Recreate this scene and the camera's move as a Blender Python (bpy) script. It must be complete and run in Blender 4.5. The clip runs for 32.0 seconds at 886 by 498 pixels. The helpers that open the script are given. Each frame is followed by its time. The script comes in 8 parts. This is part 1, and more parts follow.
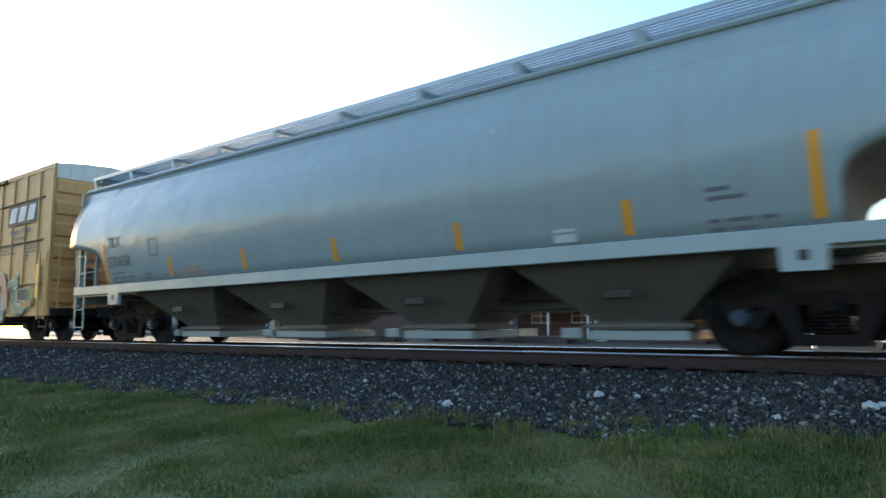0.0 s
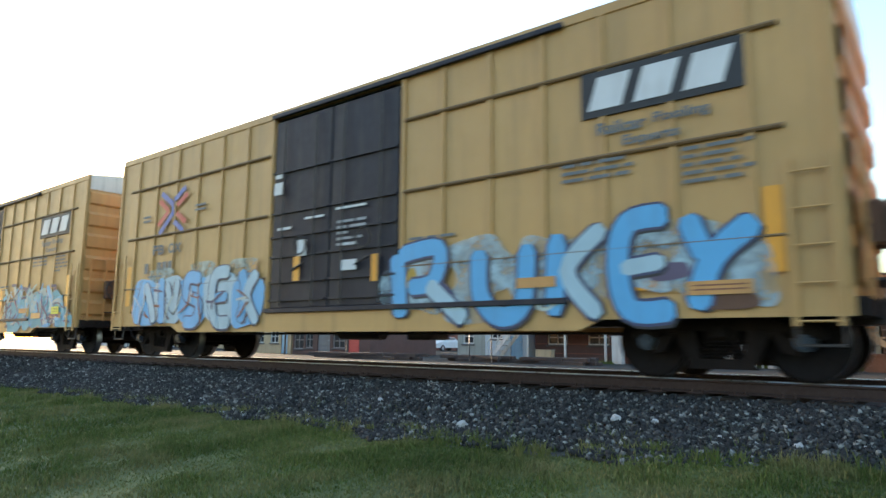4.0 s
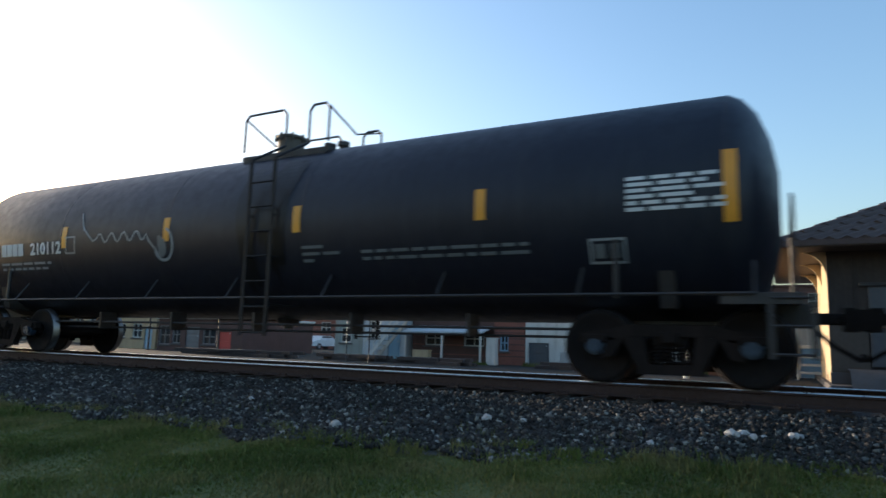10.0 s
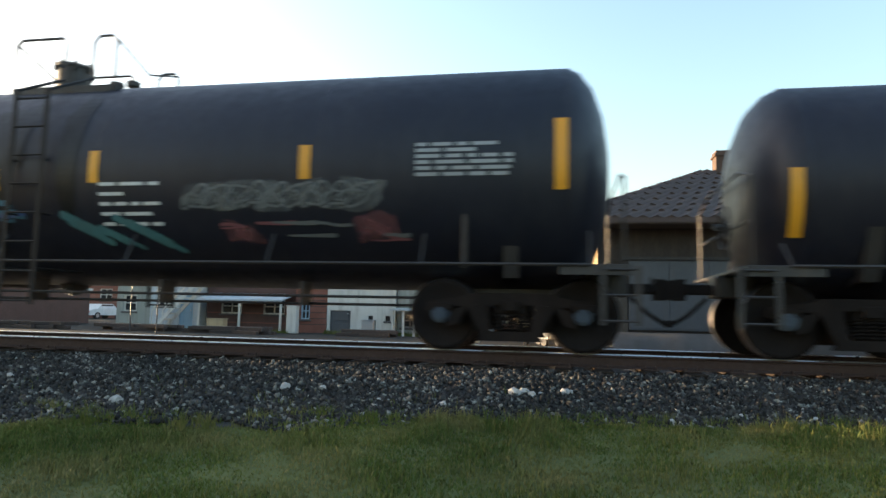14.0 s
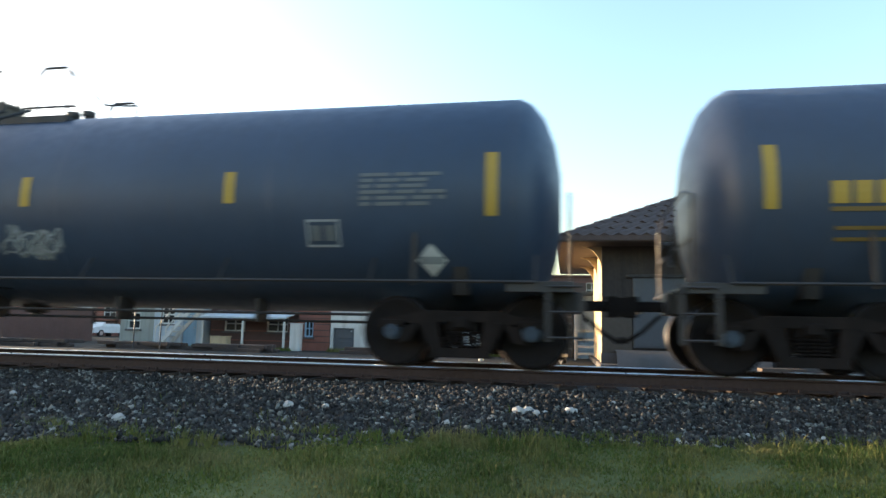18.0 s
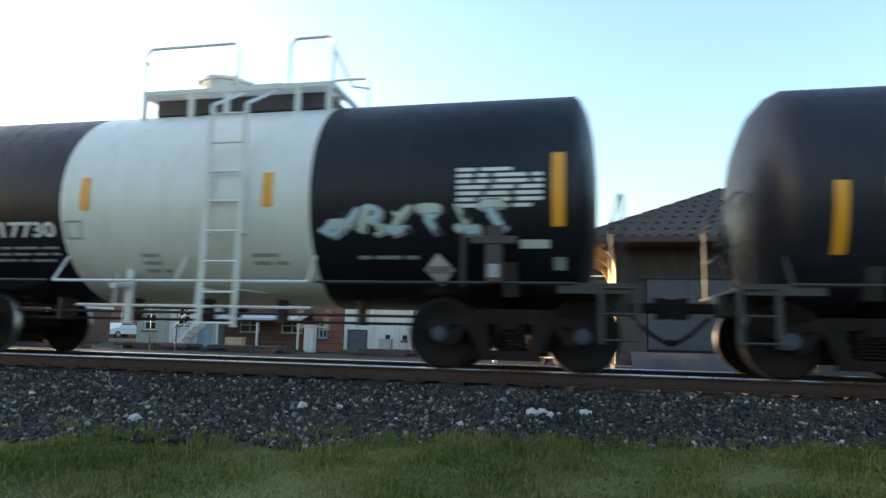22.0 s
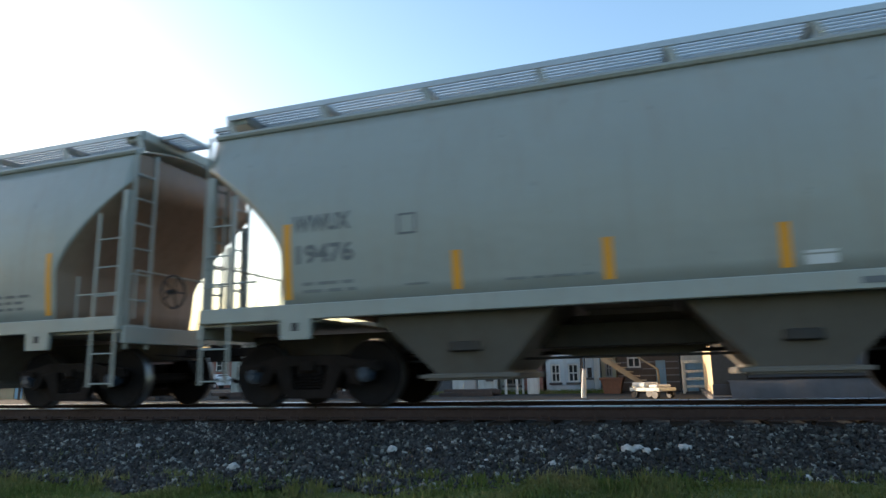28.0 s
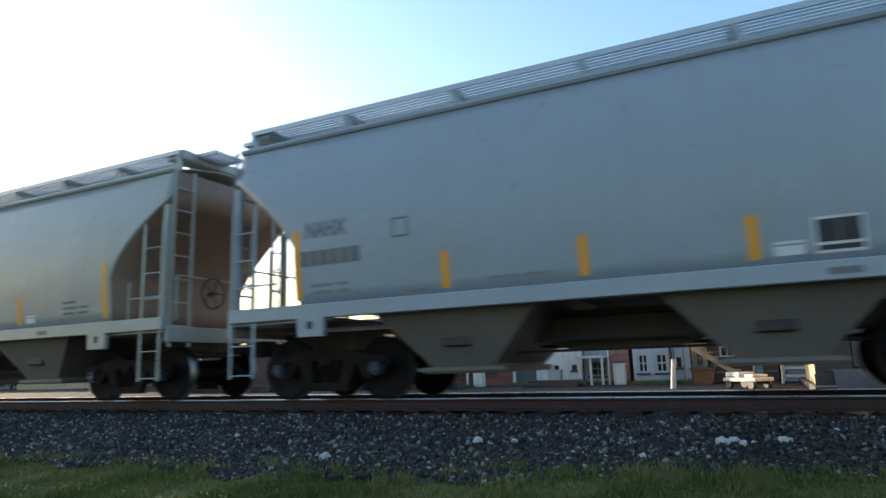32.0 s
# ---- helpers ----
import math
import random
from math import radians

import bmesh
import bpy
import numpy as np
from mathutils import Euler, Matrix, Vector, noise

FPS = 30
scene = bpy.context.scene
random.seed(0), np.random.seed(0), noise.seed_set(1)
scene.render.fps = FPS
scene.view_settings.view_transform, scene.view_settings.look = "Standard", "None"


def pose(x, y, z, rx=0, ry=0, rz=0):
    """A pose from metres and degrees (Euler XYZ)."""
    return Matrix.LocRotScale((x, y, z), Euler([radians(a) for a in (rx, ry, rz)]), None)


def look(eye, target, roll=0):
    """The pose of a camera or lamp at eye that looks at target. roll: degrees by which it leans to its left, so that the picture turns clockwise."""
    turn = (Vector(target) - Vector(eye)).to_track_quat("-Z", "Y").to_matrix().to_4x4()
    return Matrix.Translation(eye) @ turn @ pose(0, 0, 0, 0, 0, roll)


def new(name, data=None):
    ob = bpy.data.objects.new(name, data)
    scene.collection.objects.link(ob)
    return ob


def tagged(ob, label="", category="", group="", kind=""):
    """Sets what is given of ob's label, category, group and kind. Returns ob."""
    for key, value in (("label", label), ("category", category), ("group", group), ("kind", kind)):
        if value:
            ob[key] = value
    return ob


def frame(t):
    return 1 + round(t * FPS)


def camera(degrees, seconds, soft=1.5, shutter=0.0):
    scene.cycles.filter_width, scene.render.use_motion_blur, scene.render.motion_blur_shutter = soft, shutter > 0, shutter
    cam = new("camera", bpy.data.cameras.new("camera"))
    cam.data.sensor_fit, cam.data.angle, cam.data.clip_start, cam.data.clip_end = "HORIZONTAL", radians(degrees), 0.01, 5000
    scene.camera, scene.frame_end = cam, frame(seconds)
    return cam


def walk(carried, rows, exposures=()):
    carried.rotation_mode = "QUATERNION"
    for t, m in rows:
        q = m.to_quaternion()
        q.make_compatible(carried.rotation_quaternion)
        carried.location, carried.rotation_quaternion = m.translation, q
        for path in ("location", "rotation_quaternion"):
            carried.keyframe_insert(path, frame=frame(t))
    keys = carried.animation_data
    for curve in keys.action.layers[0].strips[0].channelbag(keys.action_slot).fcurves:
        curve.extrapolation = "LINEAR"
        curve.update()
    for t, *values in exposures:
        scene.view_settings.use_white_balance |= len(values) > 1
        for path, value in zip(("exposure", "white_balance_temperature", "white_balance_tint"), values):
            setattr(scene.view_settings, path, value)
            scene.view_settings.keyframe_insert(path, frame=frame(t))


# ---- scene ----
# World: x runs along the track, the way the train goes; y runs across it, away from the
# camera; z = 0 is the top of the rails. A freight train passes at about 9 m/s at sunset.
LENS = 68.4
cam = camera(LENS, 32.0, soft=1.5, shutter=0.32)
EYE = (0.0, -9.25, 0.43)
# seconds, yaw, pitch, roll of the hand-held camera, which turns but stays where it is
TURN = [
    (0, 36.65, 6.40, -0.60),
    (0.5, 36.64, 6.57, -0.38),
    (1, 36.88, 6.87, -0.83),
    (1.5, 36.95, 6.82, -1.06),
    (2, 37.21, 6.89, -1.16),
    (2.5, 37.43, 7.16, -0.28),
    (3, 37.64, 7.62, 0.37),
    (3.5, 38.05, 8.05, 0.64),
    (5.5, 38.20, 8.00, 0.15),
    (6, 37.78, 8.44, 0.46),
    (6.5, 37.82, 8.91, 0.65),
    (7, 38.07, 9.21, 0.24),
    (7.5, 38.18, 9.00, -0.17),
    (8, 38.26, 8.79, -0.34),
    (8.5, 38.44, 8.66, 0.27),
    (9, 37.56, 8.27, 0.86),
    (9.5, 33.26, 8.09, 0.76),
    (10, 27.74, 8.21, 1.65),
    (10.5, 23.05, 8.20, 3.09),
    (11, 15.71, 7.68, 3.41),
    (11.5, 10.24, 7.26, 2.75),
    (12, 9.69, 6.51, 1.89),
    (12.5, 10.37, 6.47, 1.72),
    (13, 10.74, 6.48, 1.48),
    (13.5, 10.32, 6.22, 1.41),
    (14, 10.46, 5.84, 1.27),
    (14.5, 10.54, 5.88, 1.95),
    (15, 10.86, 6.62, 1.76),
    (15.5, 10.98, 7.11, 1.40),
    (17.5, 10.22, 7.20, 1.53),
    (18, 10.82, 7.38, 1.31),
    (18.5, 11.24, 7.55, 2.30),
    (19, 11.51, 7.98, 2.31),
    (19.5, 11.04, 8.19, 2.05),
    (20, 10.88, 8.34, 1.69),
    (20.5, 11.18, 8.10, 1.33),
    (21, 11.58, 8.04, 1.80),
    (21.5, 11.84, 7.82, 1.51),
    (22, 12.00, 7.48, 1.37),
    (22.5, 12.33, 7.90, 1.75),
    (23, 12.50, 8.45, 2.20),
    (23.5, 12.83, 9.04, 2.24),
    (24, 12.71, 9.42, 2.79),
    (24.5, 12.69, 9.62, 2.46),
    (25, 12.93, 9.82, 2.43),
    (25.5, 13.27, 9.79, 1.94),
    (26, 13.64, 9.83, 1.73),
    (26.5, 14.50, 10.15, 1.46),
    (28.5, 19.91, 10.67, -1.27),
    (29, 20.03, 9.83, -0.36),
    (29.5, 20.67, 9.15, -0.76),
    (30, 21.12, 8.92, -1.01),
    (30.5, 21.86, 9.35, -0.82),
    (31, 23.12, 9.64, -0.06),
    (31.5, 24.76, 9.67, -0.50),
    (32, 26.04, 10.27, -1.74),
]
walk(cam, [(t, pose(*EYE, 90 + p, 0, y) @ pose(0, 0, 0, 0, 0, r)) for t, y, p, r in TURN],
     exposures=[(t, 2.28 + e, 1 / (1 / (k + 60) + 3.3e-5), 12.5) for t, e, k in ((0, 0.28, 6250), (1, 0.34, 6500), (2, 0.35, 6800), (3, 0.75, 7200), (4, 0.7, 7100), (6, 0.5, 7000), (7, 0.4, 7050), (8, -0.1, 6850), (9, -0.3, 6700), (10, -0.5, 6450), (11, 0.2, 7100), (12, 0.25, 7300), (13, 0.55, 7700), (14, 0.35, 8100), (14.7, 0.88, 7500), (15.5, 1.05, 7200), (17.5, 0.55, 7350), (20, 0.42, 7500), (22, 0.37, 7350), (24, 0.05, 6850), (26, -0.1, 7050), (29, -0.05, 6700), (29.6, 0.1, 6800), (30.3, 0.1, 6750), (32, 0.0, 6600))])

# ---- world, sun ----
SUN_AZ, SUN_EL = radians(76.0), radians(5.0)          # azimuth counted from +y towards -x
sun_way = Vector((-math.sin(SUN_AZ) * math.cos(SUN_EL), math.cos(SUN_AZ) * math.cos(SUN_EL), math.sin(SUN_EL)))
world = bpy.data.worlds.new("world")
scene.world = world
world.use_nodes = True
wn = world.node_tree
sky = wn.nodes.new("ShaderNodeTexSky")
sky.sky_type, sky.sun_disc = "NISHITA", False
sky.sun_elevation, sky.sun_rotation = SUN_EL, -SUN_AZ
sky.air_density, sky.dust_density, sky.ozone_density = 1.15, 2.5, 1.7
wn.nodes["Background"].inputs["Strength"].default_value = 0.15
wn.links.new(sky.outputs[0], wn.nodes["Background"].inputs["Color"])
sun = new("sun", bpy.data.lights.new("sun", "SUN"))
sun.data.energy, sun.data.angle, sun.data.color = 3.0, radians(0.6), (1.0, 0.74, 0.45)
sun.matrix_world = look((0, 0, 30), Vector((0, 0, 30)) - sun_way)


# ---- materials ----
def tree(name):
    m = bpy.data.materials.new(name)
    m.use_nodes = True
    return m, m.node_tree, m.node_tree.nodes["Principled BSDF"]


def noise_of(nt, scale, detail=4.0, stretch=(1, 1, 1), rough=0.6):
    tc = nt.nodes.new("ShaderNodeTexCoord")
    mp = nt.nodes.new("ShaderNodeMapping")
    mp.inputs["Scale"].default_value = stretch
    n = nt.nodes.new("ShaderNodeTexNoise")
    n.inputs["Scale"].default_value, n.inputs["Detail"].default_value = scale, detail
    n.inputs["Roughness"].default_value = rough
    nt.links.new(tc.outputs["Object"], mp.inputs[0])
    nt.links.new(mp.outputs[0], n.inputs["Vector"])
    return n.outputs["Fac"]


def ramp(nt, fac, lo, hi, a=(0, 0, 0), b=(1, 1, 1)):
    r = nt.nodes.new("ShaderNodeValToRGB")
    r.color_ramp.elements[0].position, r.color_ramp.elements[1].position = lo, hi
    r.color_ramp.elements[0].color, r.color_ramp.elements[1].color = (*a, 1), (*b, 1)
    nt.links.new(fac, r.inputs[0])
    return r.outputs[0]


def blend(nt, fac, a, b, how="MIX"):
    m = nt.nodes.new("ShaderNodeMix")
    m.data_type, m.blend_type = "RGBA", how
    for sock, v in ((m.inputs[0], fac), (m.inputs[6], a), (m.inputs[7], b)):
        if isinstance(v, (int, float)):
            sock.default_value = v
        elif isinstance(v, tuple):
            sock.default_value = (*v, 1)
        else:
            nt.links.new(v, sock)
    return m.outputs[2]


def bump(nt, bsdf, fac, strength=0.2, dist=0.01):
    b = nt.nodes.new("ShaderNodeBump")
    b.inputs["Strength"].default_value, b.inputs["Distance"].default_value = strength, dist
    nt.links.new(fac, b.inputs["Height"])
    nt.links.new(b.outputs[0], bsdf.inputs["Normal"])


def surface(name, col, rough=0.5, metal=0.0, vary=0.25, grain=12.0, streak=0.0, dirt=(0.10, 0.07, 0.05), bumpy=0.0, spec=0.5, dent=0.0):
    """A surface with grain at two scales, runs of dirt down it, and a little relief."""
    m, nt, b = tree(name)
    dark = tuple(c * (1 - vary) for c in col)
    light = tuple(min(1, c * (1 + vary * 0.6)) for c in col)
    big = noise_of(nt, grain * 0.12, 3)
    c = blend(nt, big, dark, light)
    fine = noise_of(nt, grain, 6)
    c = blend(nt, ramp(nt, fine, 0.35, 0.75, (0, 0, 0), (vary * 0.8,) * 3), c, dark)
    if streak:
        s = noise_of(nt, 3.0, 5, (1.6, 1.6, 0.14))
        c = blend(nt, ramp(nt, s, 0.48, 0.78, (0, 0, 0), (streak,) * 3), c, dirt)
    nt.links.new(c, b.inputs["Base Color"])
    r = ramp(nt, fine, 0.2, 0.8, (max(0.03, rough - 0.1),) * 3, (min(1, rough + 0.12),) * 3)
    nt.links.new(r, b.inputs["Roughness"])
    b.inputs["Metallic"].default_value = metal
    b.inputs["Specular IOR Level"].default_value = spec
    if bumpy:
        bump(nt, b, fine, bumpy, 0.02)
    if dent:
        # shallow dents and waves in the plate, under the fine grain
        d = nt.nodes.new("ShaderNodeBump")
        d.inputs["Strength"].default_value, d.inputs["Distance"].default_value = dent, 0.06
        nt.links.new(noise_of(nt, 1.1, 2, (1, 1, 1.4)), d.inputs["Height"])
        if b.inputs["Normal"].is_linked:
            nt.links.new(d.outputs[0], b.inputs["Normal"].links[0].from_node.inputs["Normal"])
        else:
            nt.links.new(d.outputs[0], b.inputs["Normal"])
    return m


MAT = {}


def define(key, *a, **k):
    MAT[key] = surface(key, *a, **k)


define("steel_dark", (0.029, 0.025, 0.025), 0.55, 0.0, 0.4, 9, 0.5, (0.07, 0.045, 0.035), 0.1)
define("truck_iron", (0.017, 0.013, 0.012), 0.8, 0.0, 0.5, 14, 0.3, (0.04, 0.026, 0.022), 0.3, 0.12)
define("wheel_steel", (0.014, 0.011, 0.011), 0.75, 0.0, 0.4, 14, 0, bumpy=0.1, spec=0.14)
define("wheel_tread", (0.22, 0.21, 0.21), 0.38, 1.0, 0.25, 20)
define("oil_stain", (0.008, 0.008, 0.010), 0.42, 0.0, 0.3, 9, 0.3, (0.02, 0.018, 0.016), spec=0.3)
define("shade_steel", (0.014, 0.013, 0.014), 0.65, 0.0, 0.4, 9, 0.4, (0.04, 0.03, 0.025), 0.1, 0.3)
define("bearing_blue", (0.029, 0.046, 0.076), 0.45, 0.2, 0.3, 20)
define("tank_black", (0.015, 0.016, 0.027), 0.46, 0.0, 0.35, 6, 0.35, (0.040, 0.040, 0.048), 0.03, spec=0.33, dent=0.2)
define("tank_coal", (0.008, 0.008, 0.013), 0.42, 0.0, 0.35, 6, 0.3, (0.026, 0.024, 0.028), 0.03, 0.28, 0.25)
define("tank_slate", (0.046, 0.066, 0.108), 0.42, 0.0, 0.30, 6, 0.35, (0.052, 0.058, 0.074), 0.03, spec=0.36, dent=0.2)
define("tank_white", (0.62, 0.63, 0.60), 0.32, 0.0, 0.08, 6, 0.25, (0.36, 0.28, 0.18), 0.02, dent=0.2)
define("white_steel", (0.59, 0.60, 0.58), 0.45, 0.0, 0.12, 10, 0.3, (0.30, 0.22, 0.14))
define("hopper_grey", (0.31, 0.36, 0.37), 0.20, 0.0, 0.10, 5, 0.22, (0.22, 0.19, 0.15), 0.02, dent=0.5)
define("hopper_tan", (0.30, 0.315, 0.295), 0.33, 0.0, 0.10, 5, 0.30, (0.24, 0.19, 0.14), 0.02, dent=0.5)
define("hopper_pale", (0.42, 0.45, 0.44), 0.32, 0.0, 0.08, 5, 0.20, (0.30, 0.26, 0.2), 0.02, dent=0.5)
define("hopper_blue", (0.27, 0.31, 0.35), 0.32, 0.0, 0.10, 5, 0.20, (0.22, 0.19, 0.16), 0.02, dent=0.5)
define("steel_thin", (0.050, 0.049, 0.049), 0.5, 0.0, 0.3, 9)
define("dome_tan", (0.08, 0.066, 0.049), 0.6, 0.0, 0.3, 12, 0.4)
# drab darker than the bodies, with the shade beneath them in the colour
define("bay_drab", (0.145, 0.132, 0.118), 0.55, 0.0, 0.3, 7, 0.5, (0.10, 0.075, 0.055), 0.05)
define("rust_brown", (0.14, 0.071, 0.042), 0.8, 0.0, 0.45, 10, 0.5, (0.09, 0.045, 0.03), 0.2)
define("box_yellow", (0.50, 0.292, 0.10), 0.5, 0.0, 0.26, 4, 0.62, (0.27, 0.165, 0.065), 0.04, dent=0.25)
# oranger than the sides: warm bounced light on the ends is in it
define("box_orange", (0.54, 0.28, 0.09), 0.6, 0.0, 0.16, 6, 0.45, (0.28, 0.15, 0.06), 0.04)
define("box_roof", (0.52, 0.50, 0.45), 0.5, 0.2, 0.2, 8, 0.4)
define("door_dark", (0.017, 0.018, 0.030), 0.55, 0.0, 0.3, 7, 0.5, (0.07, 0.058, 0.05), 0.05, spec=0.3, dent=0.25)
define("reflect_yellow", (0.71, 0.31, 0.017), 0.4, 0.0, 0.15, 20, 0.2)
define("paint_white", (0.60, 0.61, 0.62), 0.55, 0.0, 0.15, 20, 0.25)
define("paint_fade", (0.30, 0.32, 0.34), 0.6, 0.0, 0.25, 20, 0.3)
define("paint_black", (0.025, 0.025, 0.029), 0.6, 0.0, 0.3, 20, 0.2)
define("paint_grey", (0.14, 0.15, 0.16), 0.6, 0.0, 0.3, 20, 0.2)
define("paint_stencil", (0.20, 0.215, 0.22), 0.6, 0.0, 0.35, 20, 0.3)
define("paint_gold", (0.44, 0.28, 0.034), 0.55, 0.0, 0.25, 20, 0.3)
define("paint_gold_worn", (0.20, 0.125, 0.028), 0.6, 0.0, 0.35, 20, 0.4)
define("paint_blue", (0.050, 0.11, 0.39), 0.5, 0.0, 0.15, 12, 0.2)
define("paint_sky", (0.11, 0.37, 0.66), 0.5, 0.0, 0.20, 9, 0.2)
define("paint_pale_blue", (0.38, 0.52, 0.60), 0.55, 0.0, 0.25, 9, 0.2)
# rust, with the shadow along each rib's underside mixed into the colour
define("rib_rust", (0.19, 0.115, 0.05), 0.65, 0.0, 0.4, 14, 0.4, (0.10, 0.06, 0.03))
define("paint_cyan", (0.13, 0.36, 0.45), 0.55, 0.0, 0.4, 3, 0.4, (0.26, 0.46, 0.52))
define("paint_navy", (0.042, 0.050, 0.12), 0.5, 0.0, 0.25, 9, 0.1)
define("paint_red", (0.52, 0.067, 0.050), 0.5, 0.0, 0.15, 12, 0.2)
define("paint_salmon", (0.47, 0.22, 0.14), 0.55, 0.0, 0.2, 12, 0.2)
define("paint_faded_rose", (0.34, 0.24, 0.20), 0.6, 0.0, 0.3, 12, 0.3)
define("paint_green", (0.020, 0.37, 0.13), 0.5, 0.0, 0.2, 9, 0.15)
define("paint_sage", (0.24, 0.34, 0.21), 0.55, 0.0, 0.25, 9, 0.2)
define("paint_fern", (0.15, 0.245, 0.18), 0.55, 0.0, 0.45, 3, 0.5, (0.26, 0.36, 0.28))
define("paint_violet", (0.11, 0.08, 0.18), 0.5, 0.0, 0.2, 9, 0.15)
define("paint_jade", (0.13, 0.23, 0.17), 0.55, 0.0, 0.25, 9, 0.2)
define("paint_moss", (0.35, 0.35, 0.23), 0.6, 0.0, 0.25, 9, 0.2)
define("paint_mist", (0.46, 0.52, 0.47), 0.6, 0.0, 0.25, 9, 0.25)
define("paint_azure", (0.035, 0.20, 0.52), 0.5, 0.0, 0.5, 3, 0.6, (0.10, 0.42, 0.70))
define("paint_plum", (0.10, 0.076, 0.13), 0.55, 0.0, 0.25, 9, 0.2)
define("paint_haze", (0.13, 0.14, 0.15), 0.6, 0.0, 0.3, 9, 0.3)
define("paint_blue_worn", (0.059, 0.11, 0.24), 0.55, 0.0, 0.35, 9, 0.3)
define("paint_teal_worn", (0.067, 0.18, 0.20), 0.55, 0.0, 0.4, 9, 0.3)
define("paint_rose_worn", (0.20, 0.076, 0.09), 0.55, 0.0, 0.4, 9, 0.3)
define("paint_sand", (0.25, 0.20, 0.13), 0.6, 0.0, 0.3, 9, 0.3)
define("paint_brown", (0.22, 0.09, 0.050), 0.55, 0.0, 0.3, 9, 0.2)
define("rail_side", (0.042, 0.022, 0.017), 0.85, 0.0, 0.4, 16, 0, bumpy=0.25)
define("rail_head", (0.70, 0.70, 0.70), 0.30, 1.0, 0.08, 20)
define("tie_wood", (0.063, 0.046, 0.038), 0.85, 0.0, 0.5, 12, 0, bumpy=0.5)
define("concrete", (0.12, 0.112, 0.108), 0.95, 0.0, 0.4, 3, 0.4, (0.08, 0.07, 0.06), 0.3, 0.1)
define("asphalt", (0.052, 0.052, 0.048), 1.0, 0.0, 0.45, 3, 0, bumpy=0.4, spec=0.04)
define("brick_red", (0.22, 0.09, 0.063), 0.85, 0.0, 0.35, 9, 0.3, (0.12, 0.07, 0.06), 0.3)
define("brick_dark", (0.11, 0.062, 0.052), 0.9, 0.0, 0.35, 9, 0.3, (0.07, 0.05, 0.045), 0.3)
define("brick_pink", (0.30, 0.16, 0.13), 0.85, 0.0, 0.3, 9, 0.3)
define("wall_white", (0.58, 0.58, 0.54), 0.75, 0.0, 0.25, 5, 0.6, (0.26, 0.24, 0.20), 0.1)
define("wall_sage", (0.29, 0.31, 0.28), 0.75, 0.0, 0.2, 7, 0.4)
define("wall_pale_blue", (0.42, 0.48, 0.52), 0.75, 0.0, 0.28, 5, 0.65, (0.28, 0.27, 0.25), 0.1)
define("wall_olive", (0.30, 0.28, 0.19), 0.75, 0.0, 0.2, 7, 0.4)
define("paint_lilac", (0.36, 0.35, 0.44), 0.55, 0.0, 0.2, 9, 0.2)
define("paint_lime", (0.44, 0.42, 0.14), 0.6, 0.0, 0.25, 9, 0.2)
define("paint_lemon", (0.62, 0.66, 0.05), 0.5, 0.0, 0.1, 9, 0.1)
define("paint_glacier", (0.22, 0.47, 0.60), 0.55, 0.0, 0.2, 9, 0.2)
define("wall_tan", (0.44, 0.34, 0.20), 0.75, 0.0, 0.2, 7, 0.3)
define("wall_grey", (0.22, 0.21, 0.20), 0.8, 0.0, 0.25, 7, 0.4)
define("wood_brown", (0.09, 0.067, 0.052), 0.75, 0.0, 0.35, 10, 0.4)
define("wood_pale", (0.39, 0.30, 0.18), 0.7, 0.0, 0.25, 10, 0.3)
define("roof_tile", (0.071, 0.049, 0.044), 0.8, 0.0, 0.35, 9, 0.2, bumpy=0.3)
define("door_blue", (0.25, 0.39, 0.50), 0.55, 0.0, 0.15, 9, 0.2)
define("galvanised", (0.42, 0.44, 0.46), 0.4, 0.7, 0.2, 12)
define("bulkhead_brown", (0.25, 0.17, 0.12), 0.65, 0.0, 0.3, 6, 0.5, (0.16, 0.09, 0.06), 0.15)
define("paint_ink", (0.038, 0.13, 0.20), 0.55, 0.0, 0.3, 9, 0.2)
# near black: the eaves' shade on the station front is in this colour
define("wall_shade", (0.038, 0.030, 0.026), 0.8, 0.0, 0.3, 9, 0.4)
define("wall_stain", (0.085, 0.068, 0.052), 0.8, 0.0, 0.35, 9, 0.5, (0.09, 0.07, 0.055), 0.2)
define("door_slate", (0.075, 0.08, 0.088), 0.6, 0.0, 0.25, 8, 0.4, (0.08, 0.07, 0.06), 0.1)
define("chimney_brick", (0.09, 0.055, 0.042), 0.85, 0.0, 0.35, 9, 0.4)
define("stone_white", (0.42, 0.40, 0.38), 0.8, 0.0, 0.3, 20, 0, bumpy=0.4)

m, nt, b = tree("window_glass")
b.inputs["Base Color"].default_value, b.inputs["Roughness"].default_value = (0.03, 0.035, 0.04, 1), 0.08
MAT["glass_dark"] = m


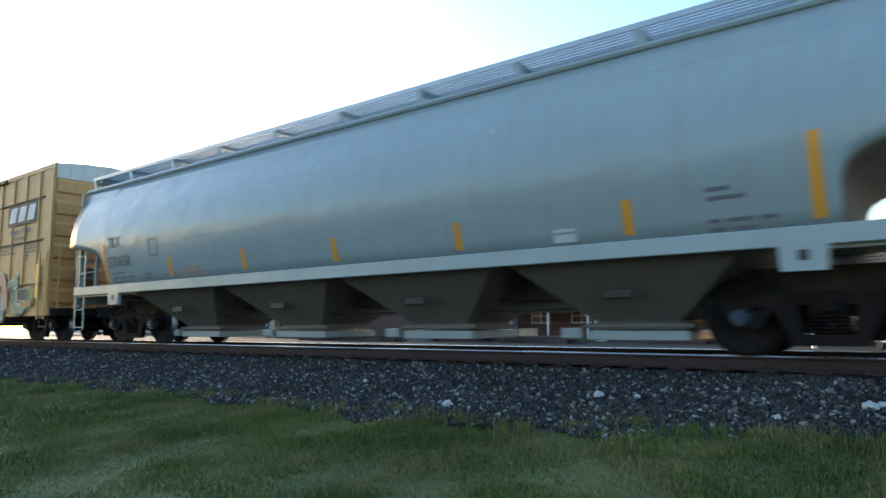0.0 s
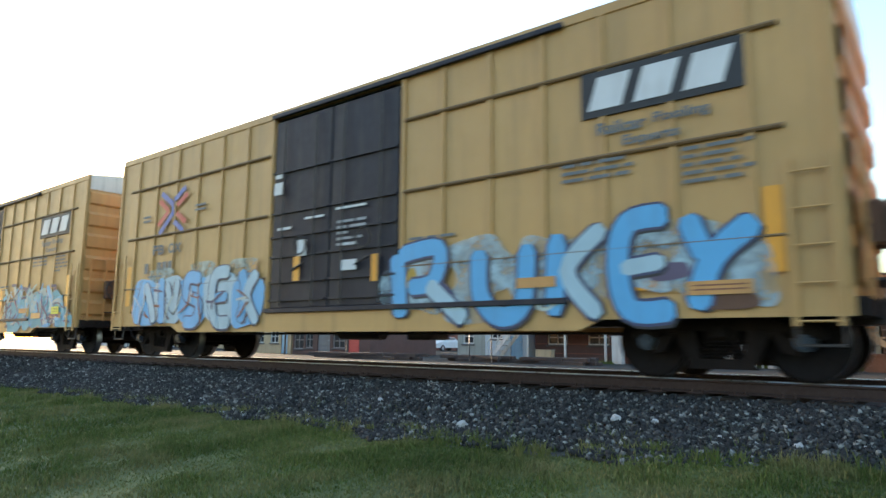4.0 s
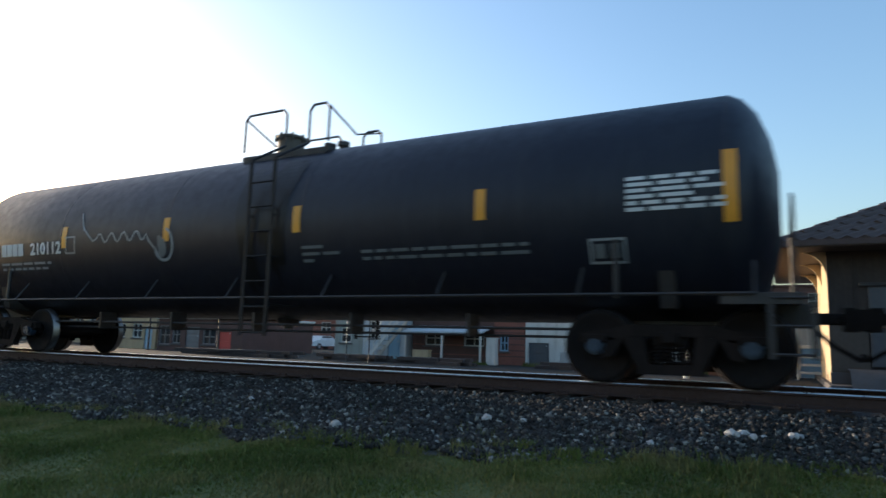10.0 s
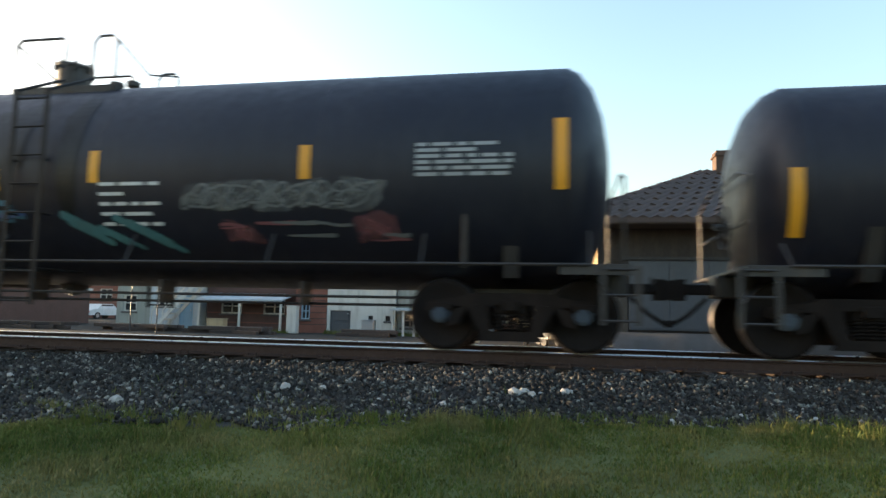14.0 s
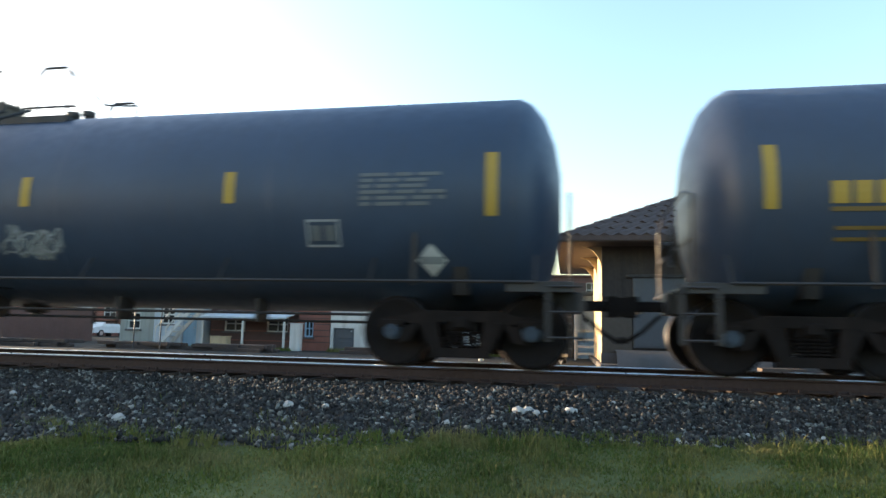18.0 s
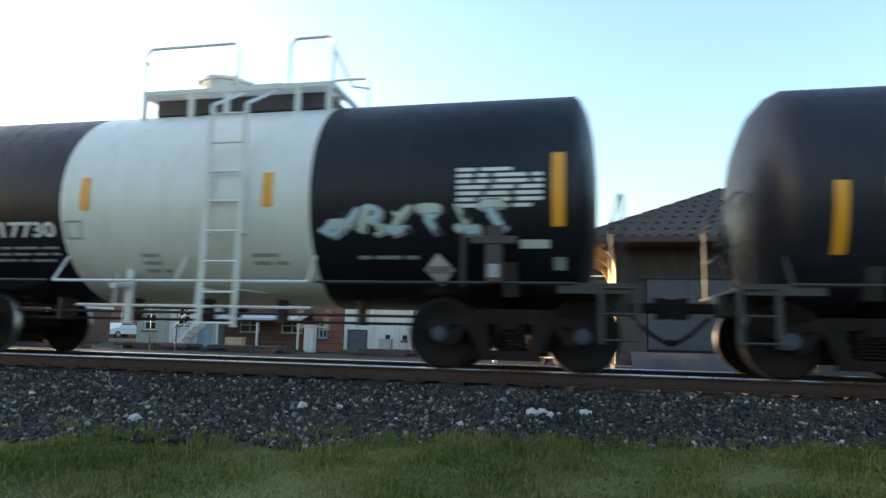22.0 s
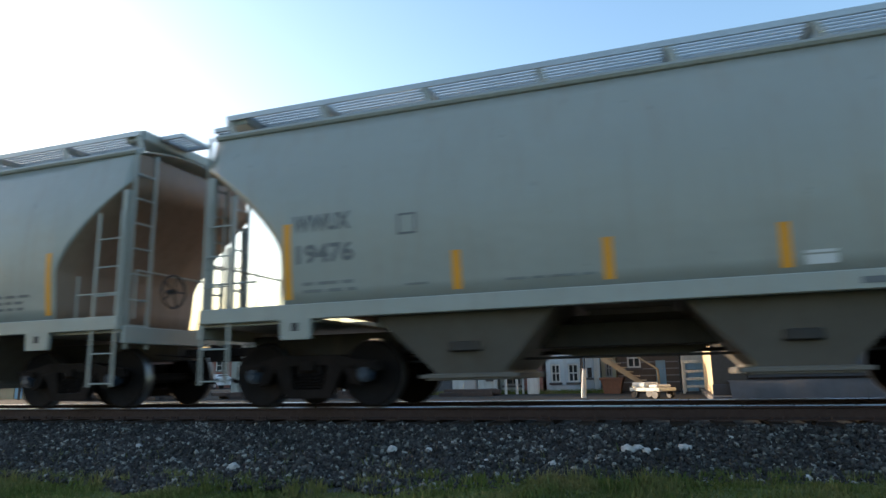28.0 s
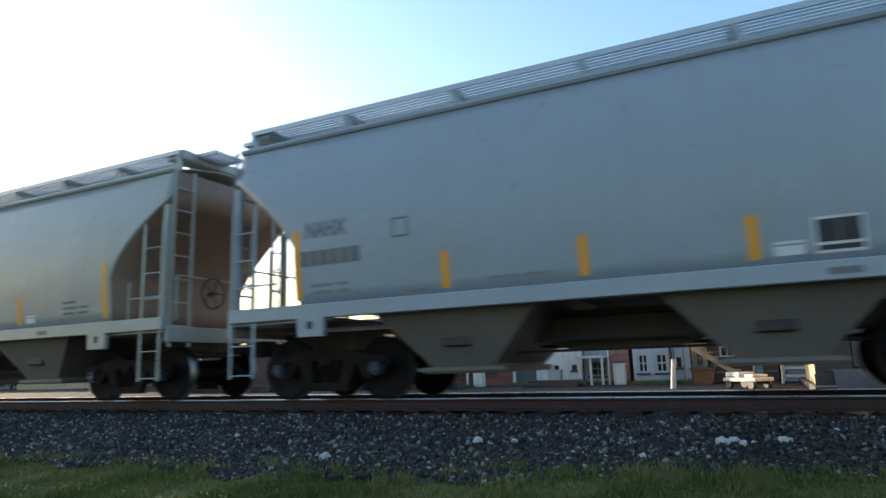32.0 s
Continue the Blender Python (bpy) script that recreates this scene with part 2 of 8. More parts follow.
def island_mix(name, cols, rough, by_island=True, dry=None, spec=0.5):
    """Colour picked piece by piece, with grain on top."""
    m, nt, b = tree(name)
    if by_island:
        fac = nt.nodes.new("ShaderNodeNewGeometry").outputs["Random Per Island"]
    else:
        fac = nt.nodes.new("ShaderNodeObjectInfo").outputs["Random"]
    r = nt.nodes.new("ShaderNodeValToRGB")
    r.color_ramp.interpolation = "LINEAR"
    els = r.color_ramp.elements
    while len(els) < len(cols):
        els.new(0.5)
    for i, (pos_, col) in enumerate(cols):
        els[i].position, els[i].color = pos_, (*col, 1)
    nt.links.new(fac, r.inputs[0])
    c = blend(nt, noise_of(nt, 30, 5), r.outputs[0], tuple(x * 0.6 for x in cols[0][1]))
    patch = ramp(nt, noise_of(nt, 0.55, 4), 0.30, 0.70, (0.62, 0.66, 0.6), (1.15, 1.1, 1.0))
    c = blend(nt, 1.0, c, patch, "MULTIPLY")
    if dry:
        c = blend(nt, ramp(nt, noise_of(nt, 1.1, 5), 0.48, 0.70, (0, 0, 0), (0.55,) * 3), c, dry)
    nt.links.new(c, b.inputs["Base Color"])
    b.inputs["Roughness"].default_value, b.inputs["Specular IOR Level"].default_value = rough, spec
    return m


# thin cloud: dense in its middle, torn towards its rim
m, nt, b = tree("cloud_white")
b.inputs["Base Color"].default_value, b.inputs["Roughness"].default_value = (0.95, 0.95, 0.96, 1), 1.0
co = nt.nodes.new("ShaderNodeTexCoord")
ball = nt.nodes.new("ShaderNodeTexGradient")
ball.gradient_type = "SPHERICAL"
nt.links.new(co.outputs["Object"], ball.inputs[0])
wisp = blend(nt, 1.0, ramp(nt, ball.outputs[1], 0.05, 0.95, (0, 0, 0), (0.9, 0.9, 0.9)), ramp(nt, noise_of(nt, 1.4, 2, (1, 1, 1.6)), 0.30, 0.62), "MULTIPLY")
through_it, thin, veil = nt.nodes.new("ShaderNodeBsdfTransparent"), nt.nodes.new("ShaderNodeBsdfTranslucent"), nt.nodes.new("ShaderNodeMixShader")
both = nt.nodes.new("ShaderNodeMixShader")
nt.links.new(b.outputs[0], both.inputs[1])
nt.links.new(thin.outputs[0], both.inputs[2])
nt.links.new(wisp, veil.inputs[0])
nt.links.new(through_it.outputs[0], veil.inputs[1])
nt.links.new(both.outputs[0], veil.inputs[2])
nt.links.new(veil.outputs[0], nt.nodes["Material Output"].inputs["Surface"])
MAT["cloud_white"] = m



def overspray(key, base):
    """Paint dusted on so thinly that the sheet below shows between its specks."""
    m = MAT[base].copy()
    nt = m.node_tree
    out = nt.nodes["Material Output"]
    coat = out.inputs["Surface"].links[0].from_socket
    bare, mixed = nt.nodes.new("ShaderNodeBsdfTransparent"), nt.nodes.new("ShaderNodeMixShader")
    thick = ramp(nt, noise_of(nt, 3.5, 6), 0.36, 0.64, (0.12,) * 3, (0.9,) * 3)
    nt.links.new(thick, mixed.inputs[0])
    nt.links.new(bare.outputs[0], mixed.inputs[1])
    nt.links.new(coat, mixed.inputs[2])
    nt.links.new(mixed.outputs[0], out.inputs["Surface"])
    MAT[key] = m


for spray_key, spray_base in (("spray_mist", "paint_mist"), ("spray_moss", "paint_moss"), ("spray_pale_blue", "paint_pale_blue"), ("spray_haze", "paint_haze"), ("spray_rose", "paint_rose_worn"), ("spray_fade", "paint_fade"), ("spray_lime", "paint_lime")):
    overspray(spray_key, spray_base)
MAT["ballast"] = island_mix("ballast", [(0, (0.034, 0.031, 0.033)), (0.50, (0.066, 0.061, 0.064)), (0.84, (0.136, 0.131, 0.133)), (0.94, (0.353, 0.344, 0.340)), (1.0, (0.56, 0.55, 0.54))], 0.9, spec=0.2)
MAT["grass"] = island_mix("grass", [(0, (0.078, 0.110, 0.018)), (0.5, (0.138, 0.183, 0.034)), (0.86, (0.226, 0.214, 0.060)), (1.0, (0.35, 0.280, 0.120))], 0.8, dry=(0.235, 0.175, 0.085), spec=0.3)
MAT["leaf"] = island_mix("leaf", [(0, (0.035, 0.042, 0.014)), (0.6, (0.075, 0.082, 0.026)), (1.0, (0.13, 0.11, 0.045))], 0.7)
MAT["tie"] = island_mix("tie", [(0, (0.026, 0.020, 0.017)), (0.6, (0.045, 0.034, 0.029)), (1.0, (0.075, 0.060, 0.052))], 0.95, False, spec=0.08)
MAT["rock_bed"] = surface("rock_bed", (0.060, 0.056, 0.056), 0.95, 0, 0.5, 40, 0, bumpy=0.8)
MAT["lawn"] = surface("lawn", (0.100, 0.116, 0.032), 0.95, 0, 0.55, 5, 0, bumpy=0.5)


# ---- mesh helpers ----
def box(bm, x0, x1, y0, y1, z0, z1, bevel=0.0):
    vs = [bm.verts.new((x, y, z)) for x in (x0, x1) for y in (y0, y1) for z in (z0, z1)]
    fs = [bm.faces.new([vs[i] for i in f]) for f in ((0, 1, 3, 2), (4, 6, 7, 5), (0, 4, 5, 1), (2, 3, 7, 6), (0, 2, 6, 4), (1, 5, 7, 3))]
    if bevel:
        es = list({e for f in fs for e in f.edges})
        bmesh.ops.bevel(bm, geom=es, offset=bevel, segments=1, affect="EDGES")
    return bm


def rod(bm, a, b, r, seg=8, r2=None):
    """A round bar from a to b, closed at its ends."""
    a, b = Vector(a), Vector(b)
    q = (b - a).to_track_quat("Z", "Y").to_matrix()
    rings = []
    for p, rr in ((a, r), (b, r if r2 is None else r2)):
        rings.append([bm.verts.new(p + q @ Vector((rr * math.cos(2 * math.pi * i / seg), rr * math.sin(2 * math.pi * i / seg), 0))) for i in range(seg)])
    for i in range(seg):
        bm.faces.new((rings[0][i], rings[0][(i + 1) % seg], rings[1][(i + 1) % seg], rings[1][i]))
    bm.faces.new(rings[0][::-1])
    bm.faces.new(rings[1])
    return bm


def pipe(bm, pts, r, seg=6):
    for a, b in zip(pts, pts[1:]):
        rod(bm, a, b, r, seg)
    return bm


def loft(bm, rings, close=True, caps=False, smooth=False):
    """Skin over rings of points, each ring a closed loop (close) or an open line."""
    vr = [[bm.verts.new(p) for p in ring] for ring in rings]
    n = len(vr[0])
    for r0, r1 in zip(vr, vr[1:]):
        for i in range(n if close else n - 1):
            f = bm.faces.new((r0[i], r0[(i + 1) % n], r1[(i + 1) % n], r1[i]))
            f.smooth = smooth
    if caps:
        bm.faces.new(vr[0][::-1])
        bm.faces.new(vr[-1])
    return bm


def slab(bm, outline, y0, y1):
    """An upright plate: an outline of (x, z) points, from y0 to y1."""
    a = [bm.verts.new((x, y0, z)) for x, z in outline]
    b = [bm.verts.new((x, y1, z)) for x, z in outline]
    bm.faces.new(a)
    bm.faces.new(b[::-1])
    n = len(a)
    for i in range(n):
        bm.faces.new((a[i], b[i], b[(i + 1) % n], a[(i + 1) % n]))
    return bm


def fresh():
    return bmesh.new()


def to_mesh(name, bm, mats):
    bmesh.ops.recalc_face_normals(bm, faces=bm.faces)
    me = bpy.data.meshes.new(name)
    bm.to_mesh(me)
    bm.free()
    for m in (mats if isinstance(mats, (list, tuple)) else [mats]):
        me.materials.append(MAT[m] if isinstance(m, str) else m)
    return me


def part(name, bm, material, parent=None, label="", at=None):
    """Links a bmesh, or a mesh made before, as ONE mesh object under a thing or a part."""
    me = bm if isinstance(bm, bpy.types.Mesh) else to_mesh(name, bm, material)
    ob = new(name, me)
    if at is not None:
        ob.matrix_basis = at
    ob.parent = parent
    if label:
        ob["label"] = label
    return ob


CACHE = {}


def shared(key, build, mats):
    """The mesh that build() makes, made once."""
    if key not in CACHE:
        bm = fresh()
        build(bm)
        CACHE[key] = to_mesh(key.split("|")[0], bm, mats)
    return CACHE[key]


# ---- writing and painted marks ----
def letters(text, height, shear=0.0, space=1.0):
    """A flat mesh of the words, in x and z, centred, facing -y."""
    cu = bpy.data.curves.new("t", "FONT")
    cu.body, cu.align_x, cu.align_y, cu.shear, cu.space_character = text, "CENTER", "CENTER", shear, space
    cu.size, cu.offset, cu.resolution_u = height * 1.38, height * 0.045, 3
    ob = new("t", cu)
    me = bpy.data.meshes.new_from_object(ob.evaluated_get(bpy.context.evaluated_depsgraph_get()))
    bm = fresh()
    bm.from_mesh(me)
    bpy.data.objects.remove(ob)
    bpy.data.meshes.remove(me)
    for v in bm.verts:
        v.co = Vector((v.co.x, 0, v.co.y))
    return bm


# words, their height and their width
SIZES = (("570658", .26, .99), ("TILX", .25, .59), ("NATX", .25, .73), ("252358", .25, 1.14), ("210112", .25, 1.0), ("IPBX", .22, .75), ("17730", .22, .92), ("17786", .22, .92), ("17789", .22, .92),
         ("204987", .23, .84), ("WWUX", .24, .88), ("19476", .27, .86), ("18917", .27, .86), ("GACX", .23, .80), ("9225", .25, .80), ("NAHX", .24, .72), ("55205", .22, 1.05), ("FB", .23, .50), ("OX", .23, .55),
         ("Railcar", .17, .66), ("Pooling", .17, .68), ("Experts", .17, .72))


def sized(text, height, wide):
    bm = letters(text, height)
    xs, zs = [v.co.x for v in bm.verts], [v.co.z for v in bm.verts]
    kx, kz, cx, cz = wide / (max(xs) - min(xs)), height / (max(zs) - min(zs)), (max(xs) + min(xs)) / 2, (max(zs) + min(zs)) / 2
    for v in bm.verts:
        v.co = Vector(((v.co.x - cx) * kx, 0, (v.co.z - cz) * kz))
    return bm


WORDS = {k: sized(k, h, w) for k, h, w in SIZES}


def flat_on(y):
    return lambda x, z: (x, y - 0.006, z)


def round_on(rad, zc, lift=0.008):
    """The place on a tank's near side at length x and height z."""
    return lambda x, z: (x, -math.sqrt(max(0.0, (rad + lift) ** 2 - (z - zc) ** 2)), z)


def head_on(half, rad, zc, crown=.55):
    """The place on a tank's dished front head, at y and height z."""
    def place(y, z):
        r = min(1.0, math.hypot(y, z - zc) / rad)
        x = half - crown * float(np.interp(r, (0, .30, .58, .82, .95, 1.0), (0, .022, .16, .42, .72, 1.0)))
        return (x + .02, y, z)
    return place


def lay(bm, on, dx=0.0, dz=0.0):
    """Moves flat marks (x, z) on to a surface, cut finely enough to follow it."""
    zs = [v.co.z for v in bm.verts]
    z = math.floor(min(zs) / 0.08) * 0.08
    while z < max(zs):
        bmesh.ops.bisect_plane(bm, geom=bm.verts[:] + bm.edges[:] + bm.faces[:], plane_co=(0, 0, z), plane_no=(0, 0, 1))
        z += 0.08
    for v in bm.verts:
        v.co = Vector(on(v.co.x + dx, v.co.z + dz))
    return bm


def quad(bm, x0, x1, z0, z1):
    bm.faces.new([bm.verts.new((x, 0, z)) for x, z in ((x0, z0), (x1, z0), (x1, z1), (x0, z1))])
    return bm


def mark(name, quads, on, mat, parent, label=""):
    bm = fresh()
    for q in quads:
        quad(bm, *q)
    return part(name, lay(bm, on), mat, parent, label)


def marks(name, quads, on, mat, parent, label=""):
    for q in quads:
        mark(name, [q], on, mat, parent, label)


def word(text, x, z, on, mat, parent, label=""):
    bm = WORDS[text].copy()
    return part("number" if text.isdigit() else "lettering", lay(bm, on, x, z), mat, parent, label)


def block_letters(n, x, z, h, on, mat, parent, name="lettering", gap=0.28, wide=0.74):
    """n solid letter-sized blocks in a row, centred at x, z."""
    w = h * wide
    step = w * (1 + gap)
    for i in range(n):
        xc = x + (i - (n - 1) / 2) * step
        mark("letter_block", [(xc - w / 2, xc + w / 2, z - h / 2, z + h / 2)], on, mat, parent)


def small_print(rows, x0, x1, z1, on, mat, parent, rng, name="lettering", pitch=0.1, h=0.045):
    """Lines of writing too small to read: bars in word lengths."""
    qs = []
    for k in range(rows):
        x, z = x0, z1 - k * pitch
        while x < x1 - 0.08:
            w = rng.uniform(0.12, 0.42)
            qs.append((x, min(x1, x + w), z - h, z))
            x += w + 0.06
        if rng.random() < 0.3:
            qs.pop()
    return tagged(mark(name, qs, on, mat, parent), kind="stuff")


def stroke(bm, pts, w):
    """A brush line of even width through (x, z) points."""
    last = None
    for i, (x, z) in enumerate(pts):
        (xa, za), (xb, zb) = pts[max(0, i - 1)], pts[min(len(pts) - 1, i + 1)]
        d = math.hypot(xb - xa, zb - za) or 1
        nx, nz = -(zb - za) / d * w / 2, (xb - xa) / d * w / 2
        pair = [bm.verts.new((x + nx, 0, hem(x + nx, z + nz))), bm.verts.new((x - nx, 0, hem(x - nx, z - nz)))]
        if last:
            bm.faces.new((last[0], last[1], pair[1], pair[0]))
        last = pair


def curl(cx, cz, rx, rz, a0, a1, n=14, wob=0.0, rng=None):
    pts = []
    for i in range(n + 1):
        a = a0 + (a1 - a0) * i / n
        k = 1 + (rng.uniform(-wob, wob) if rng else 0)
        pts.append((cx + rx * k * math.cos(a), cz + rz * k * math.sin(a)))
    return pts


def hem(x, z):
    """Paint ends at the lower edge of a car's side, which steps up over the trucks."""
    return max(z, .59 + .14 * min(1.0, max(0.0, (abs(x) - 4.75) / .3)))


def blob(bm, cx, cz, rx, rz, rng, n=18, wob=0.18):
    ph = [rng.uniform(0, 6.28) for _ in range(3)]
    vs = []
    for i in range(n):
        a = 2 * math.pi * i / n
        k = 1 + wob * (math.sin(2 * a + ph[0]) * 0.6 + math.sin(3 * a + ph[1]) * 0.5 + math.sin(5 * a + ph[2]) * 0.3)
        s, c = math.sin(a), math.cos(a)
        x, z = cx + rx * k * math.copysign(abs(c) ** 0.7, c), cz + rz * k * math.copysign(abs(s) ** 0.7, s)
        vs.append(bm.verts.new((x, 0, hem(x, z))))
    bm.faces.new(vs)


def glide(k, n=6):
    """A smooth line through the points k."""
    out = []
    for i in range(len(k) - 1):
        p0, p1, p2, p3 = k[max(0, i - 1)], k[i], k[i + 1], k[min(len(k) - 1, i + 2)]
        for j in range(n):
            t = j / n
            out.append(tuple(.5 * (2 * p1[c] + (p2[c] - p0[c]) * t + (2 * p0[c] - 5 * p1[c] + 4 * p2[c] - p3[c]) * t * t + (3 * p1[c] - p0[c] - 3 * p2[c] + p3[c]) * t ** 3) for c in (0, 1)))
    return out + [k[-1]]


def lifted(on, k):
    return lambda x, z: (lambda p: (p[0], p[1] - 0.0025 * k, p[2]))(on(x, z))


def absorb(dst, src):
    """Adds the mesh src to dst."""
    vs = {v: dst.verts.new(v.co) for v in src.verts}
    for f in src.faces:
        dst.faces.new([vs[v] for v in f.verts])
    src.free()


def limb(pts, w0, w1):
    """A brush line that widens from w0 to w1, with round ends."""
    bm = fresh()
    last, n = None, len(pts) - 1
    for i, (x, z) in enumerate(pts):
        (xa, za), (xb, zb) = pts[max(0, i - 1)], pts[min(n, i + 1)]
        d = math.hypot(xb - xa, zb - za) or 1
        w = (w0 + (w1 - w0) * i / n) / 2 * (.55 if i in (0, n) else 1)
        nx, nz = -(zb - za) / d * w, (xb - xa) / d * w
        pair = [bm.verts.new((x + nx, 0, z + nz)), bm.verts.new((x - nx, 0, z - nz))]
        if last:
            bm.faces.new((last[0], last[1], pair[1], pair[0]))
        last = pair
    return bm


BRUSH = [[(-.62, -.95), (-.48, -.2), (-.2, .55), (.1, .95)], [(.02, .95), (.3, .35), (.42, -.3), (.66, -.95)], [(-.6, -.35), (0, -.2), (.6, -.3)],
         [(-.5, .85), (-.55, .1), (-.4, -.6), (.1, -.95), (.55, -.7)], [(-.5, .7), (.1, .95), (.55, .5), (.3, .05), (-.2, -.05)], [(-.15, -.05), (.4, -.3), (.6, -.8), (.2, -1.0)],
         [(-.7, .5), (-.1, .8), (.65, .7)], [(0, .75), (-.1, .0), (.1, -.95)], [(.5, .75), (-.2, .7), (-.5, .25), (.1, -.05), (.5, -.45), (.1, -.9), (-.6, -.8)]]
SETS = ((0, 1, 2), (3, 6), (4, 5, 7), (8,), (0, 4, 5), (6, 7), (3, 2, 5))


def graffiti(parent, x0, x1, z0, z1, n, fills, edge, shade, on, seed, haze=None, w=.30, rim=.055):
    """A spray-painted piece: haze behind, then n interlocking letters of fat limbs with an outline and a dark shade line."""
    rng = random.Random(seed)
    step = (x1 - x0) / n
    zc, hz = (z0 + z1) / 2, (z1 - z0) / 2
    if haze:
        for i in range(n * 2):
            bm = fresh()
            blob(bm, x0 + (i + .5) * step / 2 + rng.uniform(-.1, .1), zc + rng.uniform(-.1, .55) * hz, step * rng.uniform(.35, .55), hz * rng.uniform(.45, .8), rng, 22, .3)
            part("graffiti_haze", lay(bm, lifted(on, .2 * (i % 3))), haze, parent)
    for i in range(n):
        cx, cz = x0 + (i + .5) * step, zc + rng.uniform(-.08, .08) * hz
        lean = rng.uniform(-.05, .3)
        layers = [fresh(), fresh()]
        owner = None
        fx, fz, sl = rng.choice((-1, 1)), rng.choice((-1, 1)), rng.uniform(-.5, .5)
        for k, li in enumerate(rng.choice(SETS)):
            pts = glide([(cx + (fx * a + sl * fz * b_ + rng.uniform(-.14, .14)) * step * .62 + lean * b_ * hz * .4, cz + (fz * b_ + rng.uniform(-.1, .1)) * (hz - w * .5)) for a, b_ in BRUSH[li]], rng.choice((1, 2, 5)))
            wa, wb = w * rng.uniform(.6, 1.2), w * rng.uniform(.6, 1.25)
            for lay_i, (grow, dx, dz) in enumerate(((rim * 2.2, .03, -.02), (rim * 2, 0, 0))):
                absorb(layers[lay_i], lay(limb([(x + dx, z + dz) for x, z in pts], wa + grow, wb + grow), lifted(on, 1 + .9 * (i % 2) + .25 * lay_i + .06 * k)))
            owner = part("graffiti_limb", lay(limb(pts, wa, wb), lifted(on, 1 + .9 * (i % 2) + .5 + .06 * k)), fills[(i + k) % len(fills)], parent)
        part("letter_outline", layers[1], edge, owner)
        part("letter_shade", layers[0], shade, owner)
        for k in range(2):
            xa, za = cx + rng.uniform(-.35, .35) * step, cz + rng.uniform(-.6, .6) * hz
            part("letter_stroke", lay(limb(glide([(xa, za), (xa + rng.uniform(-.1, .16) * step, za - rng.uniform(.1, .3) * hz), (xa + rng.uniform(.05, .3) * step, za - rng.uniform(.1, .4) * hz)], 4), .035, .07), lifted(on, 2.8 + .1 * k)), fills[(i + 1) % len(fills)] if k else edge, owner)


def piece(parent, on, forms, edge, shade, rim=.04, crest=None, drop=(.03, -.025)):
    """A piece drawn letter by letter. forms: one list a letter, of brush lines (fill, width, points).
    crest: a paler coat on the upper half of each line."""
    for i, form in enumerate(forms):
        under, rimmed, owner = fresh(), fresh(), None
        for k, (fill, w, knots) in enumerate(form):
            line = glide(knots, 5)
            base = 1 + .9 * (i % 2) + .06 * k
            absorb(under, lay(limb([(x + drop[0], z + drop[1]) for x, z in line], w + rim * 2.6, w + rim * 2.4), lifted(on, base)))
            absorb(rimmed, lay(limb(line, w + rim * 2, w + rim * 2), lifted(on, base + .25)))
            owner = part("graffiti_limb", lay(limb(line, w, w * .94), lifted(on, base + .5)), fill, parent)
            high = [p for p in line if p[1] > 1.36]
            if crest and len(high) > 2:
                part("letter_crest", lay(limb(high, w * .8, w * .8), lifted(on, base + .56)), crest, owner)
        part("letter_outline", rimmed, edge, owner)
        part("letter_shade", under, shade, owner)


def haze(parent, on, spots, mat, seed):
    """Thin overspray behind a piece: spots of (x, z, half width, half height)."""
    rng = random.Random(seed)
    for k, (x, z, rx, rz) in enumerate(spots):
        bm = fresh()
        blob(bm, x, z, rx, rz, rng, 40, .34)
        part("graffiti_haze", lay(bm, lifted(on, .15 * (k % 5))), mat, parent)


def mural(parent, on, coats):
    """Paint laid coat over coat: (fill, x, z, half width, half height) spots and (fill, width, points) lines."""
    rng = random.Random(len(coats))
    for k, coat in enumerate(coats):
        if len(coat) == 5:
            bm = fresh()
            blob(bm, *coat[1:], rng, 26, .12)
        else:
            bm = limb(glide(coat[2], 5), coat[1], coat[1] * .9)
        part("graffiti_coat", lay(bm, lifted(on, .9 + .13 * k)), coat[0], parent)


def wild(parent, x0, x1, z0, top, n, fills, on, seed, w=(.06, .2)):
    """Angular interlocking strokes under a ragged upper edge top(x)."""
    rng = random.Random(seed)
    for k in range(n):
        x = x0 + (x1 - x0) * (k + rng.uniform(-1, 1)) / n
        z1 = top(x)
        a, b_ = rng.uniform(z0, z1), rng.uniform(z0, z1)
        slant, kink = rng.uniform(-.45, .45), rng.uniform(-.25, .25)
        pts = [(x, a), (x + slant * .6 + kink, a + (b_ - a) * .6), (x + slant, b_)]
        part("graffiti_stroke", lay(limb(glide(pts, 2), rng.uniform(*w), rng.uniform(*w)), lifted(on, 1 + .1 * k)), fills[rng.randrange(len(fills))], parent)


